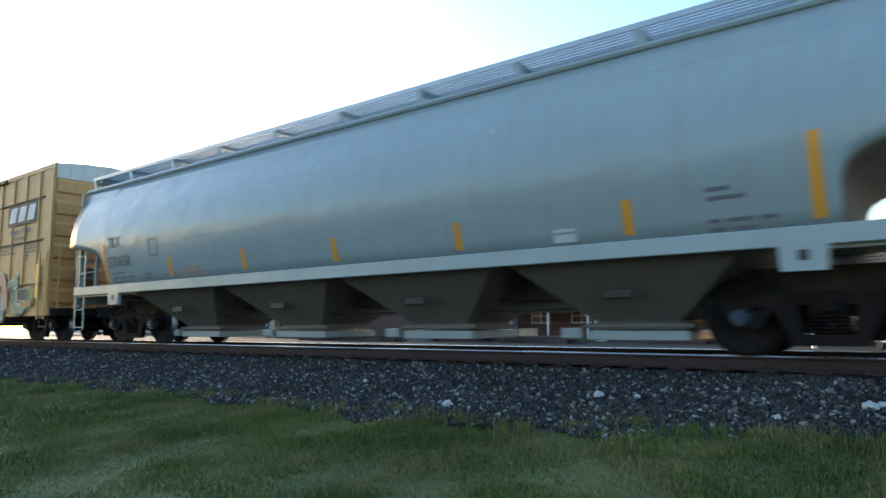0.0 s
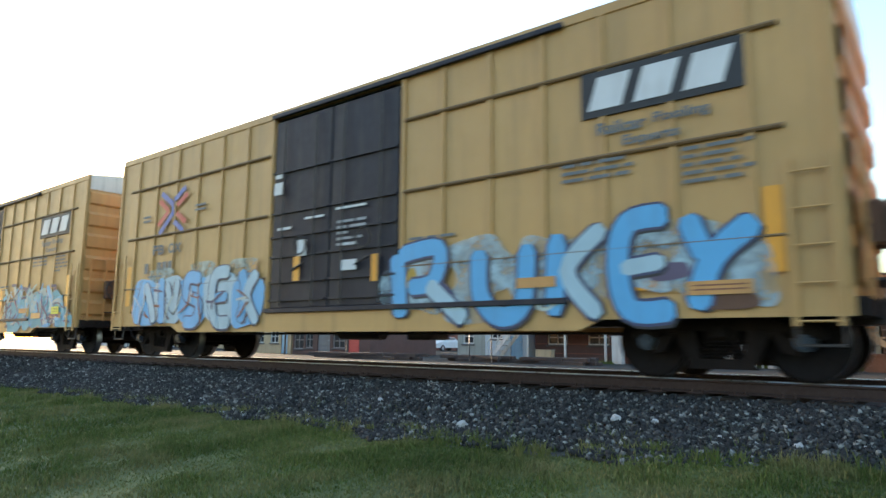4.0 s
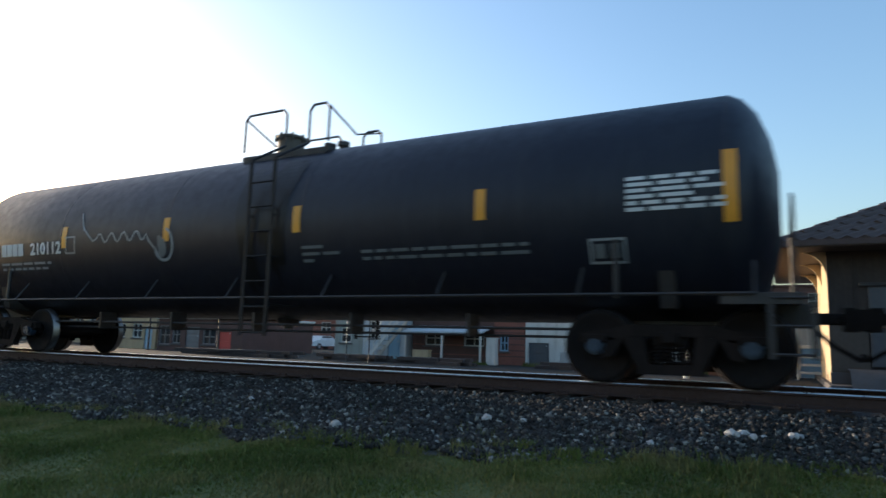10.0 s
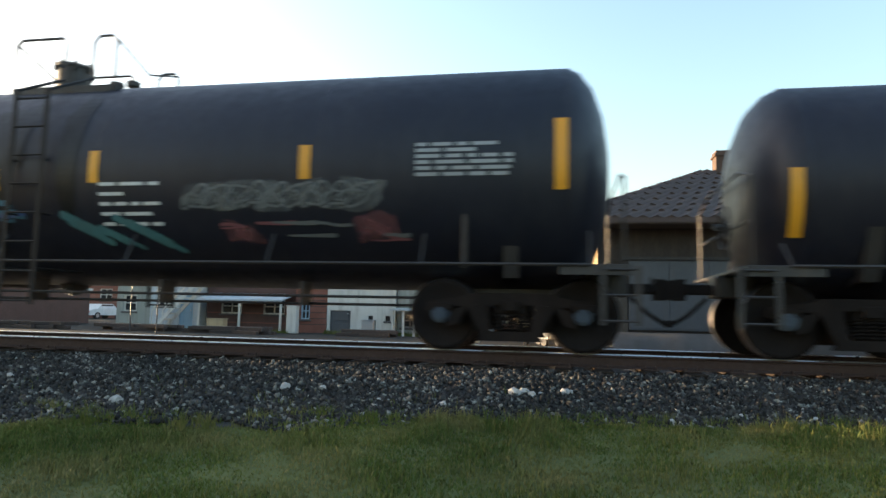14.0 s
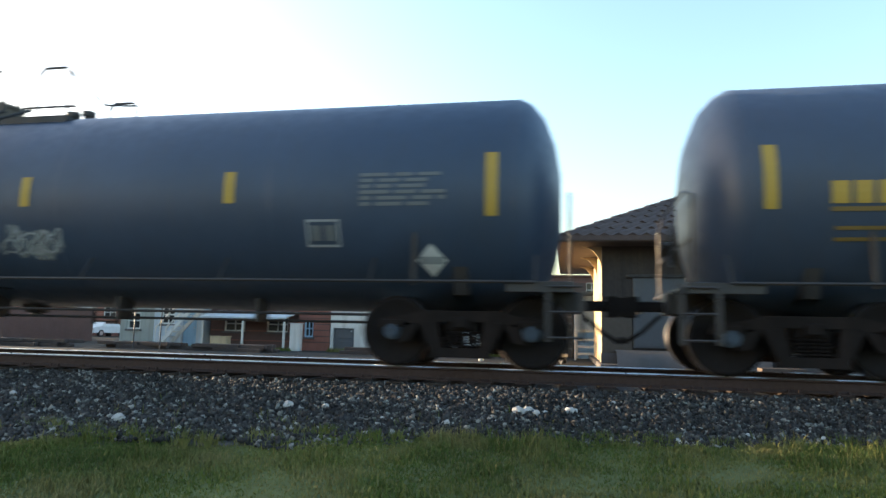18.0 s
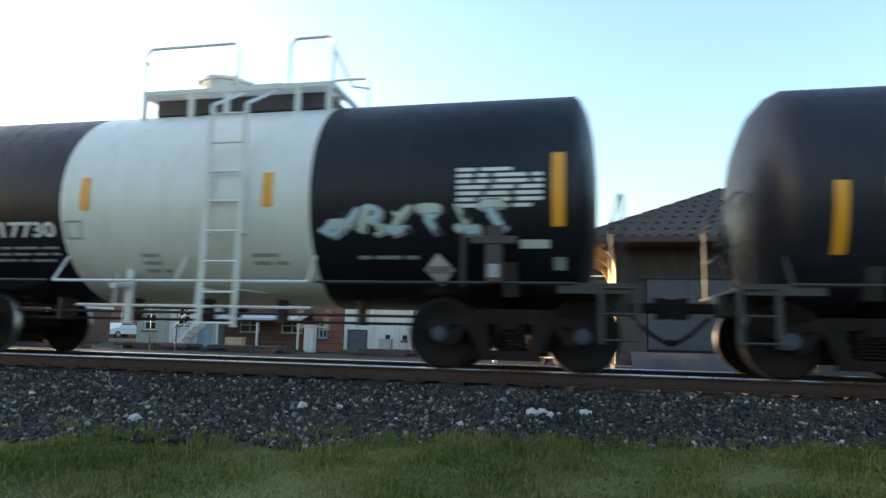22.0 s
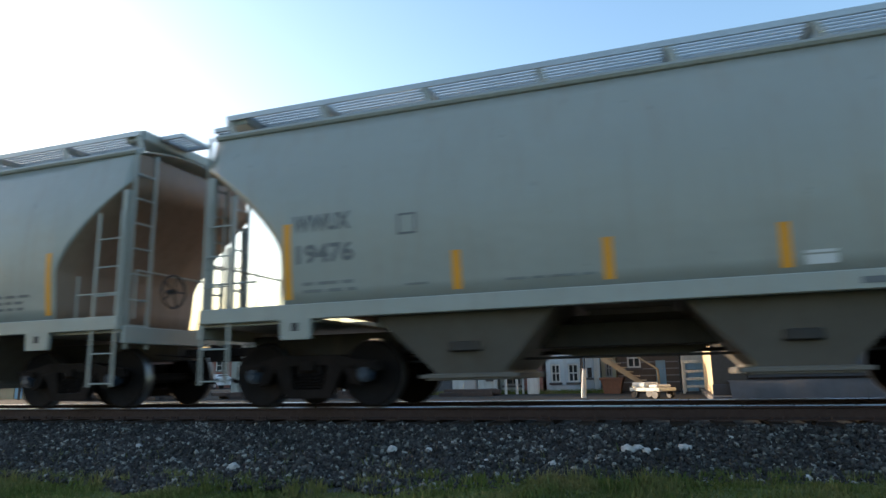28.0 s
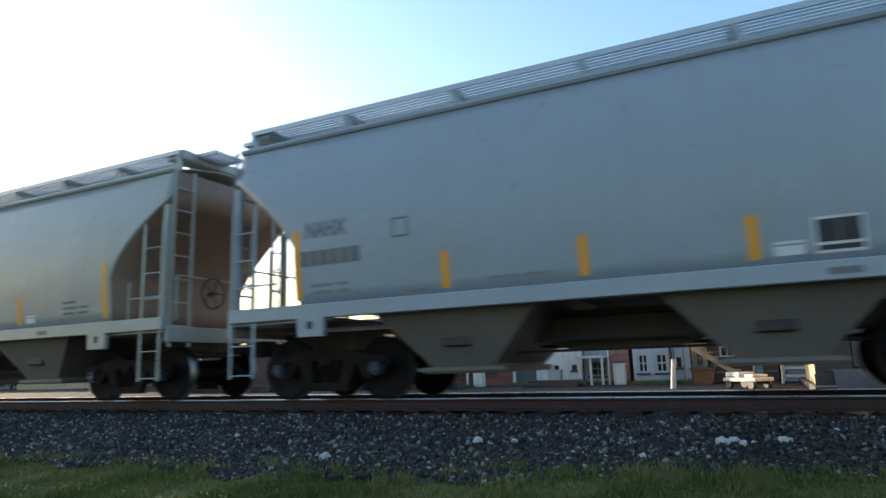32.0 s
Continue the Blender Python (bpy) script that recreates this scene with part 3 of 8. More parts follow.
def scrawl(parent, x0, x1, z0, z1, loops, on, mat, seed, w=.05):
    """A running tag: one looping line of uneven height, with a cross stroke."""
    rng = random.Random(seed)
    zc, hz = (z0 + z1) / 2, (z1 - z0) / 2
    step = (x1 - x0) / loops
    knots = []
    for i in range(loops):
        x = x0 + i * step
        up_, dn = rng.uniform(.35, 1), rng.uniform(.35, 1)
        back = rng.uniform(.1, .55) * step
        knots += [(x + rng.uniform(0, .2) * step, zc - dn * hz), (x + rng.uniform(.5, .8) * step, zc + up_ * hz), (x + step * .75 - back, zc + rng.uniform(-.1, .5) * hz)]
        if rng.random() < .5:
            knots.append((x + step * rng.uniform(.5, .9), zc - rng.uniform(.3, 1) * hz))
    bm = limb(glide(knots, 5), w, w * rng.uniform(.7, 1.2))
    part("graffiti_tag", lay(bm, on), mat, parent)
    if rng.random() < .7:
        bm = limb(glide([(x0 + .1 * step, zc - hz * .9), ((x0 + x1) / 2, zc - hz * rng.uniform(.5, .9)), (x1, zc - hz * rng.uniform(.2, .7))], 5), w * .9, w * .5)
        part("graffiti_tag", lay(bm, lifted(on, .4)), mat, parent)


def smears(parent, x0, x1, z0, z1, n, mats, on, seed):
    """Faded paint in soft short strokes, mostly lengthwise."""
    rng = random.Random(seed)
    for i in range(n):
        x, z = rng.uniform(x0, x1 - .3), rng.uniform(z0, z1)
        ln = rng.uniform(.25, .75)
        bm = limb(glide([(x, z), (x + ln * .35, z + rng.uniform(-.02, .025)), (x + ln * .7, z + rng.uniform(-.02, .02)), (min(x1, x + ln), z + rng.uniform(-.02, .02))], 4), rng.uniform(.015, .04), rng.uniform(.025, .07))
        part("graffiti_smear", lay(bm, lifted(on, .15 * (i % 8))), mats[i % len(mats)], parent)


def bubbles(parent, x0, x1, z0, z1, n, mat, on, seed, w=.05):
    """Outlines of overlapping bubble letters."""
    rng = random.Random(seed)
    step, zc, hz = (x1 - x0) / n, (z0 + z1) / 2, (z1 - z0) / 2
    for i in range(n):
        cx, cz = x0 + (i + .5) * step, zc + rng.uniform(-.12, .12) * hz
        ph = rng.uniform(0, 6.28)
        ring = []
        for k in range(29):
            a = 2 * math.pi * k / 28
            r = 1 + .16 * math.sin(3 * a + ph) + .10 * math.sin(5 * a + 2 * ph)
            ring.append((cx + step * .62 * r * math.cos(a) + .12 * math.sin(a), cz + hz * .88 * r * math.sin(a)))
        part("graffiti_letter", lay(limb(ring, w, w), lifted(on, .5 * (i % 2))), mat, parent)
        inner = glide([(cx + rng.uniform(-.25, 0) * step, cz + .35 * hz), (cx + rng.uniform(0, .25) * step, cz + rng.uniform(.0, .2) * hz), (cx + rng.uniform(-.2, .2) * step, cz - .25 * hz), (cx + rng.uniform(-.1, .3) * step, cz - .45 * hz)], 4)
        part("letter_stroke", lay(limb(inner, w, w * .7), lifted(on, 1.0)), mat, parent)


# ---- trucks: two wheelsets in cast side frames ----
AXLE, WHEEL = 1.778, 0.457


def wheelset_mesh():
    def build(bm):
        prof = [(0.09, 0.0), (0.10, -0.05), (0.17, -0.075), (0.36, -0.05), (0.395, -0.075), (WHEEL, -0.072), (WHEEL + 0.006, 0.03), (WHEEL + 0.03, 0.045), (WHEEL + 0.02, 0.07), (0.40, 0.068), (0.36, 0.02), (0.17, 0.02), (0.09, 0.05)]
        n = 36
        for side in (-1, 1):
            rings = []
            for k in range(n):
                a = 2 * math.pi * k / n
                rings.append([Vector((r * math.cos(a), side * (0.755 - o), r * math.sin(a))) for r, o in prof])
            rings.append(rings[0])
            i0 = len(bm.faces)
            loft(bm, rings, close=False, smooth=True)
            bm.faces.ensure_lookup_table()
            for f in bm.faces[i0:]:
                c = f.calc_center_median()
                if math.hypot(c.x, c.z) > 0.45:
                    f.material_index = 1
        rod(bm, (0, -1.0, 0), (0, 1.0, 0), 0.085, 12)
        bmesh.ops.remove_doubles(bm, verts=bm.verts, dist=1e-5)
    return shared("wheelset", build, ["wheel_steel", "wheel_tread"])


def side_frame_mesh():
    def build(bm):
        h = AXLE / 2
        y0, y1 = -0.06, 0.06
        slab(bm, [(-h - .22, .50), (-h - .18, .62), (-h + .18, .66), (-.5, .72), (.5, .72), (h - .18, .66), (h + .18, .62), (h + .22, .50), (h + .1, .46), (h - .25, .54), (.42, .58), (-.42, .58), (-h + .25, .54), (-h - .1, .46)], y0, y1)
        for s in (-1, 1):
            slab(bm, [(s * (h - .16), .56), (s * (h - .06), .30), (s * (h - .22), .33), (s * (h - .34), .54)], y0, y1)
            slab(bm, [(s * (h - .34), .56), (s * .36, .16), (s * .20, .16), (s * .24, .26), (s * (h - .52), .58)], y0 + .003, y1 - .003)
            slab(bm, [(s * .42, .60), (s * .30, .60), (s * .24, .22), (s * .36, .22)], y0 + .006, y1 - .006)
            box(bm, s * h - .14, s * h + .14, y0 - .04, y1, .50, .60, .012)
        slab(bm, [(-.40, .13), (.40, .13), (.34, .25), (-.34, .25)], y0 + .002, y1 - .002)
    return shared("side_frame", build, "truck_iron")


def bolster_mesh():
    def build(bm):
        box(bm, -.20, .20, -1.02, 1.02, .46, .70, .02)
        rod(bm, (0, 0, .68), (0, 0, .80), .2, 16)
        box(bm, -.10, .10, -1.1, -.98, .50, .64, .015)
        box(bm, -.10, .10, .98, 1.1, .50, .64, .015)
    return shared("bolster", build, "truck_iron")


def spring_mesh():
    def build(bm):
        for x in (-.14, .0, .14):
            pts = [(x + .055 * math.cos(a * 1.05), .055 * math.sin(a * 1.05), .25 + .21 * a / 30) for a in range(31)]
            pipe(bm, pts, .014, 5)
    return shared("coil_springs", build, "truck_iron")


def cap_mesh():
    def build(bm):
        rod(bm, (0, -.02, 0), (0, .09, 0), .115, 16)
        rod(bm, (0, -.075, 0), (0, -.02, 0), .085, 14)
        for k in range(3):
            a = k * 2.094 + .5
            rod(bm, (.055 * math.cos(a), -.095, .055 * math.sin(a)), (.055 * math.cos(a), -.07, .055 * math.sin(a)), .018, 6)
    return shared("bearing_cap", build, "bearing_blue")


def brake_mesh():
    def build(bm):
        for s in (-1, 1):
            box(bm, s * .38 - .04, s * .38 + .04, -.8, .8, .30, .38, .01)
            for e in (-1, 1):
                box(bm, s * .43 - .04, s * .43 + .04, e * .755 - .06, e * .755 + .06, .24, .46, .012)
        rod(bm, (-.38, .1, .36), (.38, -.1, .52), .025, 6)
    return shared("brake_beam", build, "truck_iron")


WHEELSETS = []


def truck(car, x, face):
    t = part("truck", bolster_mesh(), None, car, "rusty cast freight truck", pose(x, 0, 0))
    for s in (-1, 1):
        part("side_frame", side_frame_mesh(), None, t, at=pose(0, s * 1.0, 0))
        part("spring", spring_mesh(), None, t, at=pose(0, s * 1.0, 0))
        for e in (-1, 1):
            part("bearing_cap", cap_mesh(), None, t, "bluish roller bearing cap", at=pose(e * AXLE / 2, s * 1.055, WHEEL, 0, 0, 0 if s < 0 else 180))
    part("brake_beam", brake_mesh(), None, t)
    for e in (-1, 1):
        w = part("wheelset", wheelset_mesh(), None, t, "steel wheelset with bright worn treads", pose(e * AXLE / 2, 0, WHEEL))
        WHEELSETS.append((w, car, e * AXLE / 2))


def coupler_mesh():
    def build(bm):
        box(bm, -.75, -.12, -.07, .07, .78, .92, .015)
        slab(bm, [(-.16, .70), (-.16, .98), (-.02, .98), (.0, .70)], -.17, .15)
        slab(bm, [(-.02, .72), (-.02, .96), (.13, .96), (.13, .72)], -.17, -.05)
        slab(bm, [(-.02, .72), (-.02, .96), (.06, .96), (.06, .72)], .06, .15)
        pipe(bm, [(-.5, -.25, .74), (-.25, -.3, .5), (-.02, -.24, .36), (.05, -.18, .42)], .028, 7)
        pipe(bm, [(-.3, -1.2, .80), (-.28, -.5, .78), (-.2, -.2, 1.0)], .014, 5)
    return shared("coupler", build, "truck_iron")


def couplers(car, length):
    h = length / 2
    part("coupler", coupler_mesh(), None, car, "rusty knuckle coupler with an air hose", pose(h - .04, 0, 0))
    part("coupler", coupler_mesh(), None, car, "rusty knuckle coupler with an air hose", pose(-h + .04, 0, 0, 0, 0, 180))


def grating(bm, x0, x1, y0, y1, z, step=0.11):
    """An open steel walkway of flat bars."""
    n = max(2, round((y1 - y0) / 0.09))
    for i in range(n + 1):
        y = y0 + (y1 - y0) * i / n
        box(bm, x0, x1, y - .007, y + .007, z - .03, z)
    x = x0
    while x <= x1 + 1e-6:
        box(bm, x - .006, x + .006, y0, y1, z - .025, z - .004)
        x += step


def ladder(bm, x0, x1, y, z0, z1, step=0.42, r=0.022, flat=True, half=.03):
    for x in (x0, x1):
        if flat:
            box(bm, x - half, x + half, y - .012, y + .012, z0, z1)
        else:
            rod(bm, (x, y, z0), (x, y, z1), r, 6)
    z = z0 + .05
    while z < z1:
        rod(bm, (x0, y, z), (x1, y, z), r * .75, 6)
        z += step


def brake_wheel_mesh():
    def build(bm):
        n = 20
        pts = [(0, .27 * math.cos(2 * math.pi * i / n), .27 * math.sin(2 * math.pi * i / n)) for i in range(n + 1)]
        pipe(bm, pts, .018, 5)
        for k in range(5):
            a = k * 1.2566
            rod(bm, (0, 0, 0), (.0, .27 * math.cos(a), .27 * math.sin(a)), .013, 5)
        rod(bm, (-.12, 0, 0), (.05, 0, 0), .04, 8)
    return shared("brake_wheel", build, "steel_dark")


# ---- tank cars ----
def tank_shell(half, rad, zc, crown, mats, bands=()):
    """A round tank with dished heads. bands: (x0, x1, material index) along it."""
    bm = fresh()
    n = 56
    xs = [(-half, 0.0), (-half + .012, .30 * rad), (-half + crown * .16, .58 * rad), (-half + crown * .42, .82 * rad), (-half + crown * .72, .95 * rad), (-half + crown, rad)]
    cuts = sorted({round(v, 3) for b_ in bands for v in b_[:2]} | {round(-half + crown + (2 * half - 2 * crown) * k / 6, 3) for k in range(1, 6)})
    xs += [(c, rad) for c in cuts if -half + crown + .02 < c < half - crown - .02]
    xs += [(-x, r) for x, r in xs[:6][::-1]]
    rings = []
    for x, r in xs:
        rings.append([Vector((x, r * math.sin(2 * math.pi * i / n), zc + r * math.cos(2 * math.pi * i / n))) for i in range(n)])
    loft(bm, rings[1:-1], caps=True, smooth=True)
    for f in bm.faces:
        c = f.calc_center_median().x
        for x0, x1, mi in bands:
            if x0 < c < x1:
                f.material_index = mi
    return to_mesh("tank", bm, mats)


def tank_car(name, P, L, rad, zc, skin, label, seed, dome="dome_tan", stripe="reflect_yellow", stripes=(), platform=(-.9, 1.5), striped=False, rail_mat="steel_dark", crown=.55, flip=False, dome_h=.36):
    rng = random.Random(seed)
    car = tagged(new(name), label, "tank car", "tank cars of the freight train")
    half = L / 2 - (.95 if striped else .80)
    on = round_on(rad, zc)
    mats = [skin, "tank_white"] if striped else [skin]
    bands = [(-1.88, 1.88, 1)] if striped else []
    part("tank", tank_shell(half, rad, zc, crown, mats, bands), None, car)
    for x in [-half + crown + k * (2 * half - 2 * crown) / 5 for k in range(6)]:
        if striped and abs(x) < 1.9:
            continue
        bm = fresh()
        n = 40
        loft(bm, [[Vector((xa, (rad + d) * math.sin(2 * math.pi * i / n), zc + (rad + d) * math.cos(2 * math.pi * i / n))) for i in range(n)] for xa, d in ((x - .02, -.01), (x - .012, .004), (x + .012, .004), (x + .02, -.01))], smooth=True)
        part("weld_seam", bm, skin, car)
    # stub sills, saddles and end platforms
    for s in (-1, 1):
        bm = fresh()
        box(bm, s * (L / 2 - .55) - (.0 if s > 0 else 0), s * (L / 2 - 3.2), -.28, .28, .74, 1.02, .015)
        part("stub_sill", bm, "steel_dark", car)
        bm = fresh()
        slab(bm, [(-1.28, zc - rad * .42), (-1.05, .92), (1.05, .92), (1.28, zc - rad * .42), (.9, zc - rad * .80), (0, zc - rad * .98), (-.9, zc - rad * .80)], -.09, .09)
        part("saddle", bm, "steel_dark", car, at=pose(s * (L / 2 - 2.05), 0, 0, 0, 0, 90))
        bm = fresh()
        xa, xb = sorted((s * (L / 2 - .62), s * (L / 2 - 1.45)))
        box(bm, xa, xb, -1.45, 1.45, 1.02, 1.06, .008)
        box(bm, xa, xb, -1.46, -1.40, .94, 1.07, .006)
        part("end_platform", bm, "steel_dark", car)
        bm = fresh()
        xe = s * (L / 2 - .70)
        pipe(bm, [(xe, -1.40, 1.06), (xe, -1.42, 2.1), (xe, -.9, 2.25), (xe, .9, 2.25), (xe, 1.42, 2.1), (xe, 1.40, 1.06)], .017, 6)
        pipe(bm, [(xe, -1.41, 1.6), (xe, 1.41, 1.6)], .014, 6)
        part("end_railing", bm, "steel_dark", car)
        bm = fresh()
        ladder(bm, s * (L / 2 - .75) - .2, s * (L / 2 - .75) + .2, -1.47, .36, 1.05, .3)
        part("step", bm, "steel_dark", car)
        bm = fresh()
        rod(bm, (s * (L / 2 - 2.6), -1.38, 1.02), (s * (L / 2 - 2.6), -1.38, zc - .1), .035, 6)
        part("grab_post", bm, "steel_dark", car)
    part("brake_wheel", brake_wheel_mesh(), None, car, at=pose(-L / 2 + .6, -.55, 1.62))
    couplers(car, L)
    # running rail along the tank's foot
    hr = "white_steel" if striped else rail_mat
    a = 1.9 if striped else half - .3
    for y in (-1.47, 1.47):
        bm = fresh()
        rod(bm, (-a, y, 1.06), (a, y, 1.06), .022, 6)
        x = -a
        while x <= a + .01:
            rod(bm, (x, y, 1.06), (x, math.copysign(rad * .80, y), zc - rad * .55), .018, 5)
            x += 2 * a / (2 if striped else 8)
        part("side_handrail", bm, hr, car)
    if striped:
        for s in (-1, 1):
            bm = fresh()
            xa, xb = sorted((s * 2.0, s * (half - .3)))
            rod(bm, (xa, -1.47, 1.06), (xb, -1.47, 1.06), .022, 6)
            part("side_handrail", bm, "steel_dark", car)
        bm = fresh()
        rod(bm, (-1.8, -1.1, .74), (1.8, -1.1, .74), .022, 6)
        for x in (-1.2, .1):
            rod(bm, (x, -1.1, .74), (x, -1.05, 1.2), .018, 6)
        part("heating_pipe", bm, "white_steel", car)
        bm = fresh()
        rod(bm, (-.95, -1.1, .5), (-.95, -1.1, 1.25), .06, 10)
        rod(bm, (-.95, -1.1, 1.0), (-.95, -1.45, 1.0), .05, 8)
        part("valve", bm, "white_steel", car)
    bm = fresh()
    for z, y in ((.66, -.75), (.56, -.5)):
        rod(bm, (-half + 1.5, y, z), (half - 1.5, y, z), .022, 6)
    for k in range(7):
        x = -half + 2 + k * (2 * half - 4) / 6
        box(bm, x - .02, x + .02, -.8, -.45, .53, .86)
    part("brake_rod", bm, "steel_dark", car)
    bm = fresh()
    box(bm, -1.9, -.9, .72, 1.05, .76, .98, .04)
    rod(bm, (-2.5, .9, .86), (-1.9, .9, .86), .10, 12)
    part("air_tank", bm, "steel_dark", car)
    bm = fresh()
    rod(bm, (.1, 0, zc - rad - .10), (.1, 0, zc - rad + .06), .16, 14, .26)
    rod(bm, (.1, 0, zc - rad - .16), (.1, 0, zc - rad - .09), .09, 12)
    part("outlet_valve", bm, "steel_dark", car)
    # top platform
    x0, x1 = platform
    top = zc + rad - (0 if striped else .13)
    pm = "white_steel" if striped else "steel_dark"
    bm = fresh()
    y0, y1 = -.80, .80
    deck = .20 if striped else -.01
    grating(bm, x0, x1, y0, -.46, top + deck, .16)
    grating(bm, x0, x1, .46, y1, top + deck, .16)
    for x in (x0, x1):
        box(bm, x - .03, x + .03, y0, y1, top + deck - .06, top + deck + .01)
    thick = .05 if striped else .09
    box(bm, x0, x1, y0 - .012, y0, top + deck - thick, top + deck + .02)
    box(bm, x0, x1, y1, y1 + .012, top + deck - thick, top + deck + .02)
    part("top_platform", bm, pm, car)
    if striped:
        # added dark box that stands in for the shadowed space under the deck
        bm = fresh()
        box(bm, x0 + .12, x1 - .12, y0 + .16, y1 - .16, top - .12, top + deck - .07, .01)
        part("underdeck_shade", bm, "steel_dark", car, "dark box in place of the shadow under the top platform")
    for x in ((x0 + .04, x0 + (x1 - x0) * .27, x0 + (x1 - x0) * .46, x0 + (x1 - x0) * .83, x1 - .04) if striped else (x0 + .1, (x0 + x1) / 2, x1 - .1)):
        for y in (y0, y1):
            bm = fresh()
            box(bm, x - .04, x + .04, y - .02, y + .02, top - .38, top + deck - .008)
            part("platform_bracket", bm, pm, car)
    xm = x0 + (x1 - x0) * (.22 if flip else .51)
    xn = x0 + (x1 - x0) * (.46 if flip else .78)
    for xa, xb in ((x0, xm), (xn, x1)):
        for y in (y0, y1):
            bm = fresh()
            zr = top + (.90 if striped else .78)
            pipe(bm, [(xa, y, top + .1), (xa, y, zr - .1), (xa + .08, y, zr), (xb - .08, y, zr), (xb, y, zr - .1), (xb, y, top + .1)], .022, 7)
            part("platform_railing", bm, pm, car)
    for x in (x0, x1):
        bm = fresh()
        pipe(bm, [(x, y0, top + .72), (x, 0, top + .45), (x, y1, top + .72)], .018, 6)
        part("platform_railing", bm, pm, car)
    xd = x0 + (x1 - x0) * (.67 if flip else .30 if striped else .20)
    dh, dr = (.54 if striped else dome_h), (.42 if striped else .25)
    bm = fresh()
    rod(bm, (xd, 0, top - .05), (xd, 0, top + dh), dr, 24)
    rod(bm, (xd, 0, top + dh), (xd, 0, top + dh + .05), dr + .03, 24)
    rod(bm, (xd, 0, top + dh + .05), (xd, 0, top + dh + .10), dr + .03, 24, .14)
    for k in range(8):
        a = k * math.pi / 4
        rod(bm, (xd + (dr + .03) * math.cos(a), (dr + .03) * math.sin(a), top + dh - .06), (xd + (dr + .03) * math.cos(a), (dr + .03) * math.sin(a), top + dh + .08), .025, 6)
    part("manway", bm, "tank_white" if striped else dome, car, "manway dome with a bolted lid")
    for xv in (x1 - .5, x1 - .2):
        bm = fresh()
        rod(bm, (xv, -.1, top - .03), (xv, -.1, top + .22), .07, 10)
        rod(bm, (xv, -.1, top + .22), (xv, -.1, top + .30), .11, 10)
        part("safety_valve", bm, pm, car)
    # ladder on the near and far side
    xl = (xm + xn) / 2 - .25 if not striped else (-.95 if flip else .46)
    for y in (-1, 1):
        bm = fresh()
        ys = y * (rad + .07)
        ladder(bm, xl, xl + .50, ys, .46, top - .35, .40)
        for z in (.95, 1.7, zc + .1):
            for x in (xl, xl + .5):
                rod(bm, (x, ys, z), (x, y * (math.sqrt(max(.05, rad ** 2 - (z - zc) ** 2)) - .02), z), .015, 5)
        pipe(bm, [(xl, ys, top - .35), (xl, y * .82, top + .1)], .025, 5)
        pipe(bm, [(xl + .5, ys, top - .35), (xl + .5, y * .82, top + .1)], .025, 5)
        part("ladder", bm, pm if striped else "shade_steel", car)
    if skin == "tank_black":
        # old oil runs below the manway
        for k in range(7):
            xr = xl + .25 + rng.uniform(-.75, .6)
            za, zb = zc + rad * rng.uniform(.55, .78), zc + rad * rng.uniform(-.75, .1)
            run = [(xr + .03 * math.sin(k + i * .6), za + (zb - za) * i / 14) for i in range(15)]
            part("oil_run", lay(limb(run, rng.uniform(.25, .5), rng.uniform(.04, .2)), lifted(on, -1.6 + .25 * k)), "oil_stain", car)
    for x, za, zb in stripes:
        mark("reflector_strip", [(x - .075, x + .075, za, zb)], on, stripe, car)
    truck(car, L / 2 - 2.05, 1)
    truck(car, -L / 2 + 2.05, -1)
    return car, on, rng, half


def data_panel(car, x, z, w, h, on, mat, rng):
    """A stencilled table of small print."""
    rows = int(h / .075)
    small_print(rows, x - w / 2, x + w / 2, z + h / 2, on, mat, car, rng, "data_panel", .075, .045)


def placard(car, x, z, on, body="paint_white"):
    bm = fresh()
    vs = [bm.verts.new((x + a, 0, z + b_)) for a, b_ in ((0, -.2), (.2, 0), (0, .2), (-.2, 0))]
    bm.faces.new(vs)
    p = part("placard", lay(bm, on), body, car, "white diamond hazard placard")
    mark("placard_bar", [(x - .16, x + .16, z - .045, z + .045)], lambda a, b_: (lambda q: (q[0], q[1] - .003, q[2]))(on(a, b_)), "paint_fade", p)


def dark_panel(car, x, z, w, h, on):
    """A dark data panel with a pale border and a pale rule across its foot."""
    o = mark("panel_border", [(x - w / 2, x + w / 2, z - h / 2, z + h / 2)], on, "paint_white", car)
    mark("data_panel", [(x - w / 2 + .03, x + w / 2 - .03, z - h * .20, z + h / 2 - .03)], lifted(on, 1), "paint_black", o)
    mark("data_panel", [(x - w / 2 + .03, x + w / 2 - .03, z - h / 2 + .03, z - h * .28)], lifted(on, 1), "paint_black", o)
    mark("panel_rule", [(x - .008, x + .008, z - h * .18, z + h * .4)], lifted(on, 1.6), "paint_grey", o)


def frame_mark(car, x, z, w, h, on, mat, inner=None):
    t = .03
    o = mark("stencil_frame", [(x - w / 2, x + w / 2, z + h / 2 - t, z + h / 2), (x - w / 2, x + w / 2, z - h / 2, z - h / 2 + t), (x - w / 2, x - w / 2 + t, z - h / 2 + t, z + h / 2 - t), (x + w / 2 - t, x + w / 2, z - h / 2 + t, z + h / 2 - t)], on, mat, car)
    if inner:
        k = w / 3.4
        mark("stencil_square", [(x - w * .36, x - .03, z - h * .28, z + h * .28), (x + .03, x + w * .36, z - h * .28, z + h * .28)], on, inner, car)
    return o


